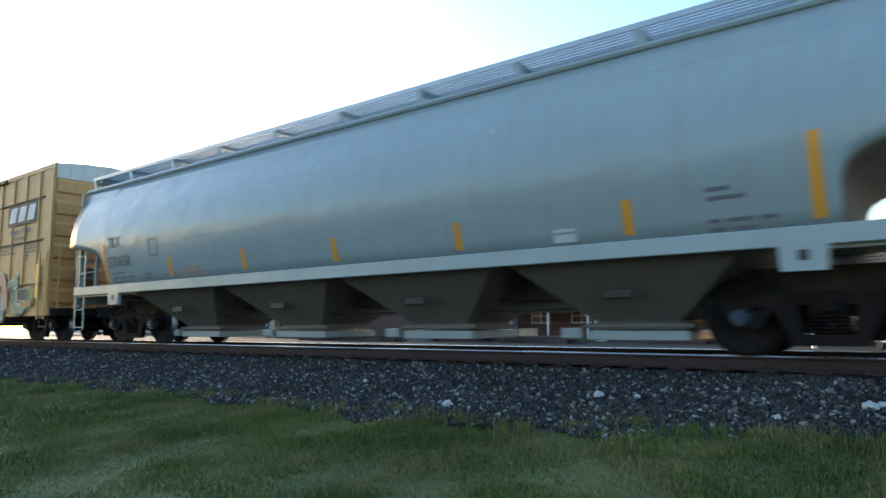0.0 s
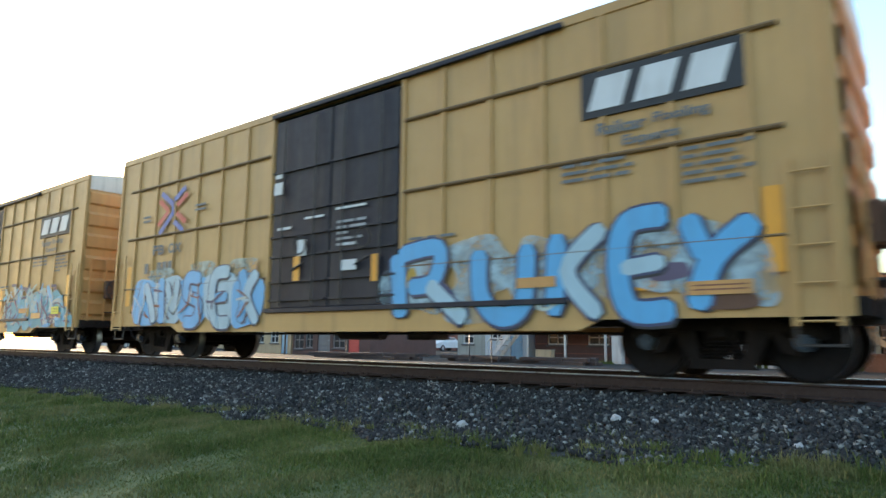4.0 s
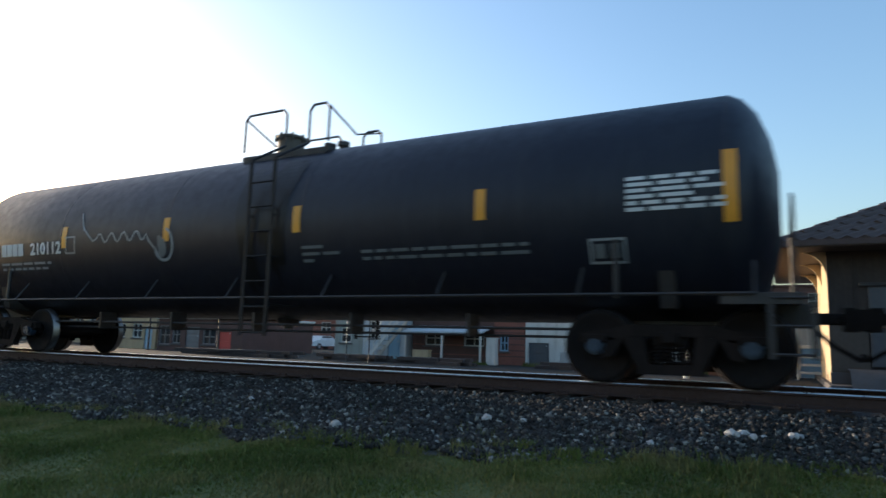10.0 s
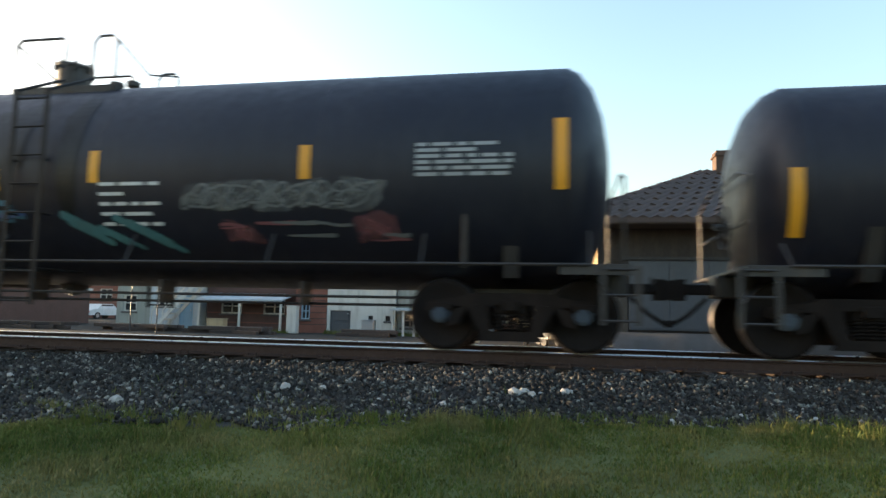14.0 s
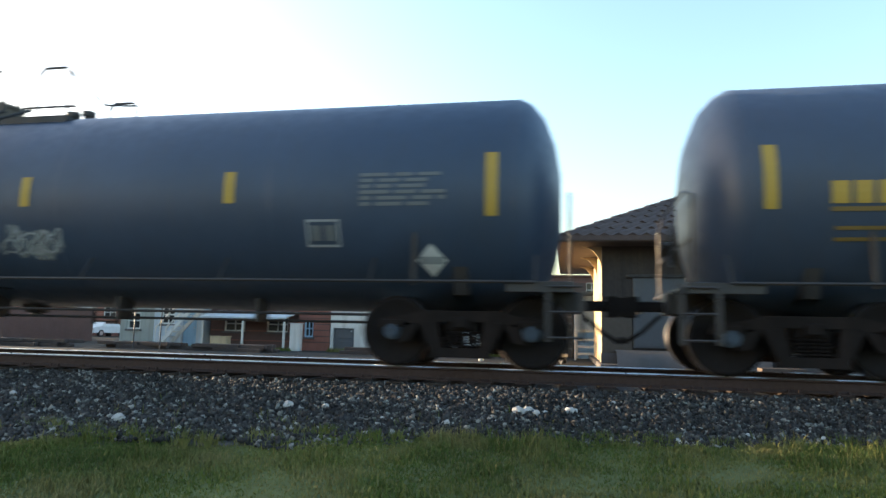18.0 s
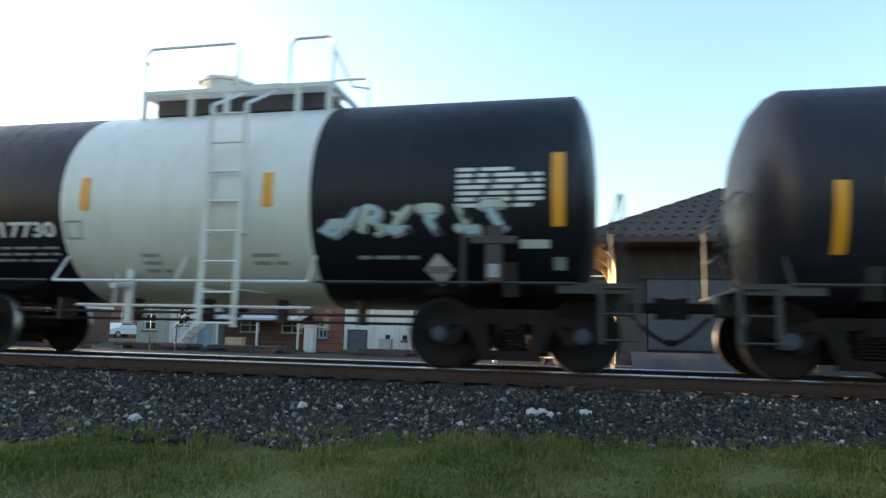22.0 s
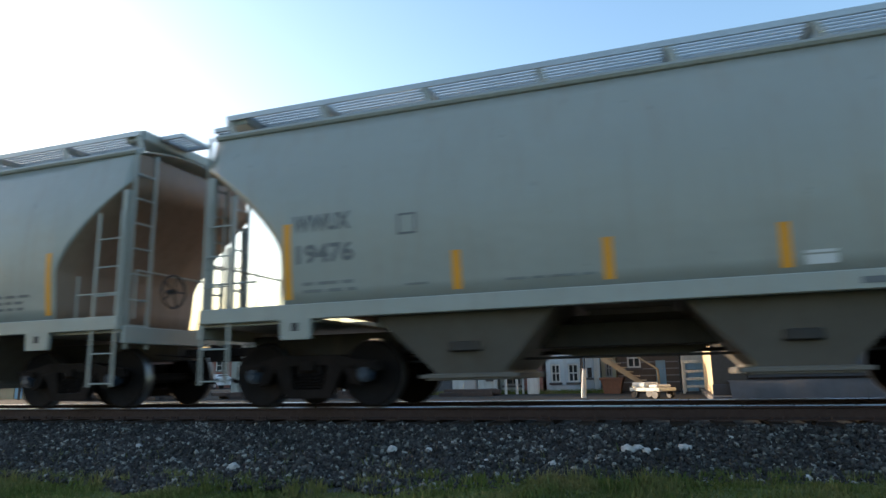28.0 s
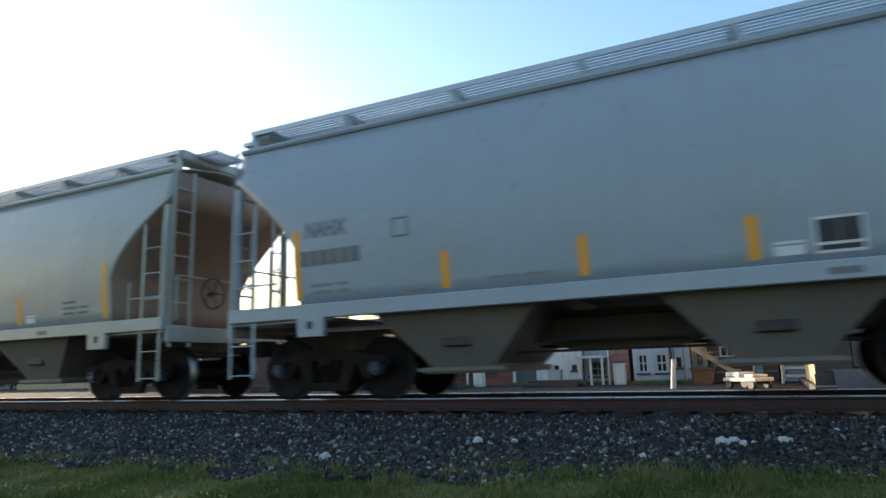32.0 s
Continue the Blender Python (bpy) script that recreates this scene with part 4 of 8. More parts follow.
# ---- covered hoppers ----
def hopper_car(name, P, L, ztop, paint, label, seed, bays=2, bulge=0.10, notch=1.32, slope="bulkhead_brown", ribs=False, deep_sill=False, cut=(.28, .52, .70), truck_in=2.2):
    rng = random.Random(seed)
    car = tagged(new(name), label, "covered hopper", "covered hopper cars of the freight train")
    hb = L / 2 - .74
    zs = 1.36
    yw = 1.52

    def prof(k):
        """Half width at the fraction k of the side's height, and the height."""
        z = zs + (ztop - zs) * k
        return yw + bulge * math.sin(math.pi * min(1, k * 1.15)) - .16 * max(0, (k - .62) / .38) ** 2, z

    def low(x):
        u = (abs(x) - (hb - notch)) / notch
        if u <= 0:
            return 0.0
        return cut[0] + cut[1] * u ** cut[2]
    n, rows = 60, 12
    xs = sorted({-hb + 2 * hb * i / n for i in range(n + 1)} | {s * (hb - notch + d) for s in (-1, 1) for d in (-.004, .004, .05, .12, .22)})
    for s in (-1, 1):
        bm = fresh()
        rings = []
        for x in xs:
            k0 = low(x)
            ring = []
            for j in range(rows + 1):
                y, z = prof(k0 + (1 - k0) * j / rows)
                ring.append(Vector((x, s * y, z)))
            rings.append(ring)
        loft(bm, rings, close=False, smooth=True)
        o = part("side_sheet", bm, paint, car)
        sol = o.modifiers.new("thickness", "SOLIDIFY")
        sol.thickness, sol.offset = .012, 0
    if ribs:
        for k in (.88, .93, .975):
            for s in (-1, 1):
                y, z = prof(k)
                bm = fresh()
                box(bm, -hb, hb, min(s * y, s * (y + .05)), max(s * y, s * (y + .05)), z - .035, z + .035, .02)
                part("side_rib", bm, paint, car)
    # roof
    ye, ze = prof(1)
    bm = fresh()
    arc = [(y, ze + .20 * (1 - (y / ye) ** 2)) for y in [ye * (i / 8 - 1) for i in range(17)]]
    loft(bm, [[Vector((x, y, z)) for y, z in arc] for x in (-hb, 0, hb)], close=False, smooth=True)
    o = part("roof", bm, paint, car)
    sol = o.modifiers.new("thickness", "SOLIDIFY")
    sol.thickness = .02
    for s in (-1, 1):
        bm = fresh()
        rod(bm, (-hb - .02, s * (ye + .005), ze + .02), (hb + .02, s * (ye + .005), ze + .02), .055, 8)
        part("eave_rail", bm, paint, car)
    for x in [-hb + 1.2 + i * (2 * hb - 2.4) / 4 for i in range(5)]:
        bm = fresh()
        box(bm, x - .55, x + .55, -.36, .36, ze + .18, ze + .30, .03)
        part("roof_hatch", bm, paint, car)
    # running boards with their supports
    for s in (-1, 1):
        bm = fresh()
        y0, y1 = sorted((s * (ye - .06), s * (ye - .60)))
        grating(bm, -hb + .1, hb - .1, y0, y1, ze + .38, .10)
        for yy in (y0, y1):
            box(bm, -hb + .1, hb - .1, yy - .015, yy + .015, ze + .315, ze + .395)
        part("running_board", bm, "steel_dark" if deep_sill else "galvanised", car)
        k = round(2 * hb / 1.75)
        for i in range(k + 1):
            x = -hb + .15 + (2 * hb - .3) * i / k
            bm = fresh()
            slab(bm, [(x - .04, ze + .02), (x + .04, ze + .02), (x + .04, ze + .36), (x - .04, ze + .36)] if deep_sill else [(x + .05, ze + .02), (x + .17, ze + .02), (x + .03, ze + .36), (x - .05, ze + .36)], s * (ye - .06) - .01, s * (ye - .06) + .01)
            slab(bm, [(x - .05, ze + .27), (x + .05, ze + .27), (x + .05, ze + .345), (x - .05, ze + .345)], *sorted((s * (ye - .08), s * (ye - .58))))
            part("board_bracket", bm, paint, car)
    for e in (-1, 1):
        bm = fresh()
        xa, xb = sorted((e * (hb - .45), e * (hb - .05)))
        box(bm, xa, xb, -ye + .1, ye - .1, ze + .24, ze + .42, .02)
        part("end_board", bm, paint, car)
        bm = fresh()
        xa, xb = sorted((e * (hb - .02), e * (hb + .42)))
        for ya, yb in ((-.92, -.30),):
            grating(bm, xa, xb, ya, yb, ze + .40, .09)
            for yy in (ya, yb):
                box(bm, xa, xb, yy - .02, yy + .02, ze + .34, ze + .405)
        for xx in (xa, xb):
            box(bm, xx - .02, xx + .02, -.92, -.30, ze + .345, ze + .4)
        tagged(part("end_step", bm, "galvanised", car), kind="stuff")
    # ends: upright head and slope sheet
    for e in (-1, 1):
        bm = fresh()
        edge = [hb - notch + notch * (k / 14) ** 1.6 for k in range(15)]
        rim_ = [(hb - notch - .01, 0.0), (hb - notch, .10)] + [(x, low(x + .002)) for x in edge]
        loft(bm, [[Vector((e * min(x, hb - .03), f * (prof(k)[0] - .012), prof(k)[1])) for f in (-1, -.5, 0, .5, 1)] for x, k in rim_ + [(hb - .03, .99)]], close=False, smooth=True)
        o = part("slope_sheet", bm, slope, car)
        sol = o.modifiers.new("thickness", "SOLIDIFY")
        sol.thickness, sol.offset = .03, 0
        for s in (-1, 1):
            bm = fresh()
            box(bm, e * (hb - .07) - .05, e * (hb - .07) + .05, s * (yw - .02) - .05, s * (yw - .02) + .05, 1.2, prof(.75)[1], .01)
            part("corner_post", bm, paint, car)
            if deep_sill:
                bm = fresh()
                arc_ = [hb - notch + notch * .62 * k / 8 for k in range(9)]
                slab(bm, [(e * x, prof(low(x + .002))[1]) for x in arc_] + [(e * (arc_[-1] - .10), 2.5), (e * (arc_[-1] - .16), 1.9), (e * (arc_[-1] - .18), 1.2), (e * arc_[0], 1.2)], *sorted((s * (yw - .58), s * (yw - .55))))
                part("end_web", bm, slope, car, "grey web plate inside the end opening")
            bm = fresh()
            ladder(bm, *sorted((e * (hb - .05), e * (hb - .50))), s * (yw + .07), .34, 3.02, .44, .016, half=.02)
            part("ladder", bm, paint, car)
            bm = fresh()
            ys = s * (yw - .05)
            for y_ in (ys, ys - s * .42):
                box(bm, e * (hb + .04) - .012, e * (hb + .04) + .012, y_ - .03, y_ + .03, .9, ze)
            for i in range(7):
                z = 1.25 + i * .40
                rod(bm, (e * (hb + .04), ys, z), (e * (hb + .04), ys - s * .42, z), .016, 5)
            part("end_ladder", bm, paint, car)
            bm = fresh()
            xa, xb = e * (hb - .9), e * (hb - .02)
            pipe(bm, [(xa, s * (yw + .02), 1.4), (xa, s * (yw + .02), 2.05)], .016, 5)
            pipe(bm, [(xa, s * (yw + .02), 1.75), (xb, s * (yw + .02), 1.75)], .014, 5)
            part("handrail", bm, paint, car)
        bm = fresh()
        pipe(bm, [(e * (hb + .1), -1.4, 1.35), (e * (hb + .1), -1.4, 2.1), (e * (hb + .1), 0.6, 2.1), (e * (hb + .1), .6, 1.35)], .016, 5)
        part("handrail", bm, paint, car)
        bm = fresh()
        xa, xb = sorted((e * (hb + .06), e * (hb - 1.9)))
        box(bm, xa, xb, -yw, yw, 1.14, 1.19, .006)
        part("end_deck", bm, paint, car)
        bm = fresh()
        xa, xb = sorted((e * (hb + .08), e * (hb - .0)))
        box(bm, xa, xb, -yw - .02, yw + .02, .98, 1.24, .01)
        part("end_sill", bm, paint, car)
    part("brake_wheel", brake_wheel_mesh(), None, car, at=pose(hb + .12, -.6, 1.85))
    # side sills and bolster ends
    for s in (-1, 1):
        bm = fresh()
        zlo = .90 if deep_sill else 1.18
        y0, y1 = sorted((s * (yw - .02), s * (yw + .10)))
        box(bm, -hb, hb, y0, y1, zlo, zs + .03, .012)
        part("side_sill", bm, paint, car)
        if not deep_sill:
            for e in (-1, 1):
                bm = fresh()
                xb_ = e * (L / 2 - truck_in - .12)
                slab(bm, [(xb_ - .24, 1.2), (xb_ + .24, 1.2), (xb_ + .22, .92), (xb_ - .22, .92)], s * (yw + .06) - .04, s * (yw + .06) + .04)
                part("jacking_pad", bm, paint, car)
                mark("pad_hole", [(xb_ - .05, xb_ + .05, 1.03, 1.14)], flat_on(-yw - .10) if s < 0 else (lambda x, z: (x, yw + .106, z)), "paint_black", car)
    bm = fresh()
    box(bm, -hb, hb, -.26, .26, .74, 1.06, .01)
    part("centre_sill", bm, "steel_dark", car)
    # bays
    inner = L / 2 - truck_in - .6
    pitch = 2 * inner / bays
    for i in range(bays):
        x = -inner + pitch * (i + .5) if bays > 2 else (i * 2 - 1) * 1.92
        wt, wb, yb, zb = (pitch * .49, .58, .66, .42) if bays > 2 else (1.28, .48, 1.10, .46)
        bm = fresh()
        loft(bm, [[Vector((x + a * w, b_ * y, z)) for a, b_ in ((-1, -1), (1, -1), (1, 1), (-1, 1))] for w, y, z in ((wt, 1.46, 1.34), (wt * .93, 1.44, 1.2), (wb, yb, zb), (wb, yb - .02, zb - .04))], caps=True)
        part("hopper_bay", bm, "bay_drab", car, "tapering discharge bay under the body")
        bm = fresh()
        box(bm, x - wb - .10, x + wb + .10, -yb - .02, yb + .02, zb - .12, zb - .03, .012)
        box(bm, x - wb - .18, x + wb + .18, -yb - .05, -yb + .02, zb - .09, zb - .04, .006)
        gate = part("outlet_gate", bm, "bay_drab", car)
        if bays > 2:
            bm = fresh()
            box(bm, x - wb - .12, x + wb + .12, -yb - .04, yb + .04, .16, .29, .012)
            part("gate_frame", bm, paint, gate, "pale steel frame of the outlet gate")
            bm = fresh()
            box(bm, x - wb - .5, x - wb - .2, -yb - .10, -yb + .04, .18, .33, .02)
            part("gate_gear", bm, paint, gate)
        bm = fresh()
        box(bm, x - .2, x + .2, -1.30, -1.22, .70, .84, .02)
        part("vibrator_bracket", bm, "steel_dark", car, at=pose(0, .02, 0))
    for i in range(1, bays if bays > 2 else 1):
        x = -inner + pitch * i
        bm = fresh()
        slab(bm, [(x - .25, 1.2), (x + .25, 1.2), (x + .74, .80), (x + .72, .56), (x - .72, .56), (x - .74, .80)], .0, .08)
        part("ridge_sheet", bm, "bay_drab", car, "drab sheet between the discharge bays")
    if bays == 2:
        bm = fresh()
        slab(bm, [(-.95, 1.2), (.95, 1.2), (1.25, .78), (.7, .60), (-.7, .60), (-1.25, .78)], .26, .34)
        part("ridge_sheet", bm, "bay_drab", car, "drab sheet between the discharge bays")
    bm = fresh()
    rod(bm, (-hb + 2, .3, .70), (hb - 2, .3, .66), .03, 6)
    rod(bm, (-hb + 2.2, -.6, .60), (hb - 2.2, -.6, .60), .02, 6)
    part("brake_rod", bm, "steel_dark", car)
    couplers(car, L)
    truck(car, L / 2 - truck_in, 1)
    truck(car, -L / 2 + truck_in, -1)

    def on(x, z):
        k = (z - zs) / (ztop - zs)
        return (x, -prof(k)[0] - .012, z) if k > .01 else (x, -yw - .108, z)
    return car, on, rng, hb


def side_strips(car, on, items, mat="reflect_yellow"):
    for x, z0, z1 in items:
        mark("reflector_strip", [(x - .06, x + .06, z0, z1)], on, mat, car)


# ---- box cars ----
BOX_L, BOX_HALF, BOX_Y, BOX_Z0, BOX_Z1 = 17.6, 7.85, 1.48, .74, 4.88


def box_car(name, P, L, label, seed):
    rng = random.Random(seed)
    car = tagged(new(name), label, "box car", "box cars of the freight train")
    h, y, z0, z1 = BOX_HALF, BOX_Y, BOX_Z0, BOX_Z1
    dw = 1.66

    def sides():
        for s in (-1, 1):
            for xa, xb, nm in ((-h, -dw, "side_panel"), (dw, h, "side_panel")):
                def build(bm, s=s, xa=xa, xb=xb):
                    box(bm, xa, xb, s * y - .03, s * y + .03, z0, z1)
                part(nm, shared(f"side_panel|{s}{xa}", build, "box_yellow"), None, car)
                n = 7

                def posts(bm):
                    slab(bm, [(-.035, 1.02), (.035, 1.02), (.035, z1 - .12), (-.035, z1 - .12)], -.02, .008)
                for i in range(n + 1):
                    x = xa + (xb - xa) * i / n
                    x += .06 if i == 0 else (-.06 if i == n else 0)
                    part("side_post", shared("side_post", posts, "box_yellow"), None, car, at=pose(x, s * (y + .05), 0))

                def belt(bm, w=xb - xa):
                    rod(bm, (-w / 2 + .10, 0, 0), (w / 2 - .55, 0, 0), .030, 6)
                e = 1 if xa > 0 else -1
                for z in (1.60, 2.82, 4.02):
                    part("side_rail", shared("side_rail", belt, "rib_rust"), None, car, at=pose((xa + xb) / 2, s * (y + .06), z, 0, 0, 0 if e > 0 else 180))
    sides()
    for s in (-1, 1):
        def build(bm, s=s):
            box(bm, -h, h, s * y - .05, s * y + .07, z1 - .12, z1 + .03, .012)
        part("top_chord", shared(f"top_chord|{s}", build, "box_yellow"), None, car)

        def build(bm, s=s):
            slab(bm, [(-h, 1.0), (-h, z0 - .02), (-5.1, z0 - .02), (-4.8, .58), (4.8, .58), (5.1, z0 - .02), (h, z0 - .02), (h, 1.0)], s * (y + .02) - .035, s * (y + .02) + .035)
        part("side_sill", shared(f"side_sill|{s}", build, "box_yellow"), None, car)
        # plug doors with ribs, locking bars and handles
        for k in (-1, 1):
            def build(bm, s=s):
                box(bm, -.80, .80, s * (y + .01) - .04, s * (y + .01) + .04, 1.02, z1 - .22, .01)
            d = part("door", shared(f"door|{s}", build, "door_dark"), None, car, "dark plug door with ribs and locking bars", pose(k * .82, 0, 0))

            def ribs(bm, s=s):
                for z in (1.16, 1.50, 1.98, 2.36, 2.82, 3.62):
                    slab(bm, [(-.79, z - .018), (.79, z - .018), (.79, z + .018), (-.79, z + .018)], s * (y + .07) - .03, s * (y + .07) + .03)
            part("door_rib", shared(f"door_rib|{s}", ribs, "door_dark"), None, d)

            def bars(bm, s=s):
                for x in (-.45, .45):
                    rod(bm, (x, s * (y + .11), 1.05), (x, s * (y + .11), z1 - .3), .018, 6)
                pipe(bm, [(-.1, s * (y + .12), 1.7), (.25, s * (y + .14), 1.82)], .02, 6)
                n = 14
                pipe(bm, [(.1 + .17 * math.cos(i * 6.283 / n), s * (y + .13), 2.15 + .17 * math.sin(i * 6.283 / n)) for i in range(n + 1)], .014, 5)
            part("locking_bar", shared(f"locking_bar|{s}", bars, "steel_dark"), None, d)

        def track_(bm, s=s):
            box(bm, -dw - .05, dw + 3.0, s * (y + .09) - .03, s * (y + .09) + .03, -.04, .04, .008)
        part("door_track", shared(f"door_track|{s}", track_, "door_dark"), None, car, at=pose(0, 0, 4.78))
        part("door_track", shared(f"door_track|{s}", track_, "door_dark"), None, car, at=pose(0, 0, .97))
        for e in (-1, 1):
            def lad(bm, s=s):
                ladder(bm, -.21, .21, s * (y + .10), .62, 2.45 if s < 0 else 2.45, .40, .018)
            part("ladder", shared(f"ladder_box|{s}", lad, "box_yellow"), None, car, at=pose(e * (h - .33), 0, 0))

            def stp(bm, s=s):
                pipe(bm, [(-.22, s * y, .74), (-.22, s * (y + .02), .42), (.22, s * (y + .02), .42), (.22, s * y, .74)], .018, 5)
            part("step", shared(f"step_box|{s}", stp, "steel_dark"), None, car, at=pose(e * (h - .33), 0, 0))
    # corrugated ends, their orange deepened by light bounced between the cars
    for e in (-1, 1):
        def build(bm):
            line = [(0.0, z0 + .16)]
            for i in range(6):
                zz = z0 + .30 + i * .605
                line += [(0.0, zz), (.055, zz + .05), (.062, zz + .34), (0.0, zz + .42)]
            line += [(0.0, 4.50)]
            loft(bm, [[Vector((dx, yy, z)) for dx, z in line] for yy in (-y + .02, y - .02)], close=False)
            box(bm, -.10, -.02, -y + .02, y - .02, z0 + .16, z1)
        part("end_wall", shared("end_wall", build, "box_orange"), None, car, "corrugated orange-yellow end", pose(e * h, 0, 0, 0, 0, 0 if e > 0 else 180))

        def cap(bm):
            slab(bm, [(-y, 4.50), (y, 4.50), (y, z1 + .02), (y * .5, z1 + .12), (0, z1 + .16), (-y * .5, z1 + .12), (-y, z1 + .02)], -.02, .05)
        part("end_cap", shared("end_cap", cap, "box_roof"), None, car, "pale galvanised end panel", pose(e * h, 0, 0, 0, 0, 90))

        def lad(bm):
            ladder(bm, -.21, .21, 0, .9, 2.6, .40, .018)
        part("end_ladder", shared("end_ladder_box", lad, "box_orange"), None, car, at=pose(e * (h + .12), -y + .35, 0, 0, 0, 90))

        def plat(bm):
            grating(bm, -.0, .34, -.9, .3, 1.15, .1)
        part("end_platform", shared("end_platform_box", plat, "steel_dark"), None, car, at=pose(e * h if e > 0 else -h - .34, 0, 0))

        def gear(bm):
            box(bm, .0, .22, -.95, -.45, 1.5, 2.0, .03)
            rod(bm, (.1, -.7, 1.5), (.1, -.7, .9), .02, 5)
        part("brake_housing", shared("brake_housing", gear, "rust_brown"), None, car, at=pose(e * (h + .06), 0, 0, 0, 0, 0 if e > 0 else 180))

        def sill(bm):
            box(bm, -.2, .18, -y, y, z0 - .02, z0 + .18, .01)
        part("end_sill", shared("end_sill_box", sill, "truck_iron"), None, car, at=pose(e * (h - .05), 0, 0))
    part("brake_wheel", brake_wheel_mesh(), None, car, at=pose(h + .30, -.7, 1.75))

    def roof(bm):
        loft(bm, [[Vector((x, yy, z1 + .02 + .13 * (1 - abs(yy) / y) + d)) for yy in (-y, -y * .5, 0, y * .5, y)] for x, d in ((0, 0), (.05, .04), (.12, .04), (.17, 0), (h / 8, 0))], close=False)
    for i in range(16):
        part("roof_panel", shared("roof_box", roof, "box_roof"), None, car, "ribbed galvanised roof panel", pose(-h + h / 8 * i, 0, 0))

    def floor_(bm):
        box(bm, -h, h, -y + .04, y - .04, .95, 1.05)
        box(bm, -h - .3, h + .3, -.28, .28, .66, .95, .01)
        for i in range(9):
            x = -h + 2.2 + i * (2 * h - 4.4) / 8
            box(bm, x - .05, x + .05, -y + .06, y - .06, .78, .96)
        rod(bm, (-1.6, .35, .62), (-.4, .35, .62), .17, 12)
        box(bm, .4, 1.0, .1, .7, .45, .8, .04)
        rod(bm, (-h + 2.5, -.45, .56), (h - 2.5, -.45, .56), .022, 6)
    part("underframe", shared("underframe", floor_, "steel_dark"), None, car, "dark steel underframe with brake gear")
    couplers(car, L)
    truck(car, L / 2 - 2.55, 1)
    truck(car, -L / 2 + 2.55, -1)
    on = flat_on(-y - .028)
    # dark sign board with pale block letters, its lines of writing, and the crossed badge
    def up(k):
        return flat_on(-y - .074 - .003 * k)
    xs = 5.93
    part("sign_board", slab(fresh(), [(xs - 1.02, 3.36), (xs + 1.02, 3.36), (xs + 1.02, 3.98), (xs - 1.02, 3.98)], -y - .072, -y - .03), "paint_black", car, "black sign board")
    for i in (-1, 0, 1):
        cx = xs + i * .62
        bm = fresh()
        bm.faces.new([bm.verts.new((cx + a, 0, 3.67 + c)) for a, c in ((-.30, -.22), (.16, -.22), (.30, .22), (-.16, .22))])
        part("sign_block", lay(bm, up(1)), "paint_white", car)
    for text, dx, dz in (("Railcar", -.48, 3.18), ("Pooling", .28, 3.18), ("Experts", -.1, 2.96)):
        part("slogan", lay(WORDS[text].copy(), up(0), xs + dx, dz), "paint_grey", car)
    xb = -5.3
    bm = fresh()
    stroke(bm, [(xb - .50, 3.80), (xb, 3.50), (xb + .03, 3.28), (xb - .51, 2.85)], .13)
    part("badge", lay(bm, up(2)), "paint_blue", car, "red and blue crossed badge")
    for colour, lines in (("paint_blue", [[(xb + .07, 3.58), (xb + .51, 3.83)], [(xb + .09, 3.08), (xb + .51, 2.83)]]),
                          ("paint_red", [[(xb - .59, 3.64), (xb - .19, 3.38), (xb - .19, 3.32), (xb - .60, 3.05)], [(xb + .60, 3.67), (xb + .19, 3.44)], [(xb + .18, 3.27), (xb + .59, 3.02)]])):
        for line in lines:
            bm = fresh()
            stroke(bm, line, .12)
            part("badge_stripe", lay(bm, up(1)), colour, car)
    marks("lettering", [(xb - 1.3, xb - .95, 3.28, 3.33), (xb - 1.3, xb - .95, 3.18, 3.23), (xb + .95, xb + 1.35, 3.32, 3.37), (xb + .95, xb + 1.35, 3.22, 3.27)], up(0), "paint_grey", car)
    word("FB", xb - .50, 2.47, up(0), "paint_grey", car)
    word("OX", xb + .20, 2.47, up(0), "paint_grey", car)
    block_letters(1, xb - 1.0, 2.06, .24, up(0), "paint_grey", car)
    block_letters(3, xb - .2, 2.06, .24, up(0), "paint_grey", car)
    small_print(4, xb - .9, xb + .5, 1.88, up(0), "paint_grey", car, rng)
    small_print(3, 4.6, 5.6, 2.78, up(0), "paint_grey", car, rng)
    small_print(5, 6.2, 7.0, 2.75, up(0), "paint_grey", car, rng)
    small_print(2, 1.9, 2.8, 2.05, up(0), "paint_grey", car, rng)
    for x in (-7.1, -2.15, 2.25, 7.15):
        mark("reflector_strip", [(x - .10, x + .10, 1.2, 1.95 if abs(x) < 5 else 2.15)], up(0), "reflect_yellow", car)
    for x in (-6.6, 5.7):
        mark("reflector_strip", [(x - .28, x + .28, 1.06, 1.2)], up(0), "reflect_yellow", car)
    dd = flat_on(-y - .10)
    for q in ((-1.55, -1.3, 3.18, 3.42), (-1.52, -1.33, 3.5, 3.58), (-.62, -.1, 2.62, 2.66), (.2, .95, 2.70, 2.74), (-.8, -.55, 1.95, 2.25), (.35, .75, 1.62, 1.8), (.4, .7, 2.05, 2.1), (-1.4, -1.0, 2.48, 2.53)):
        mark("door_stencil", [q], dd, "paint_white", car)
    small_print(5, .25, .95, 2.5, dd, "paint_fade", car, rng)
    for q in ((-.9, -.72, 1.5, 1.95), (1.1, 1.25, 1.4, 1.85)):
        mark("reflector_strip", [q], dd, "reflect_yellow", car)
    for q in ((6.2, 6.92, .98, 1.14), (3.9, 4.5, 1.16, 1.3)):
        mark("data_plate", [q], up(8), "box_orange", car)
    for z in (1.03, 1.08):
        mark("plate_line", [(6.26, 6.86, z, z + .018)], up(9), "paint_brown", car)
    return car, up, rng


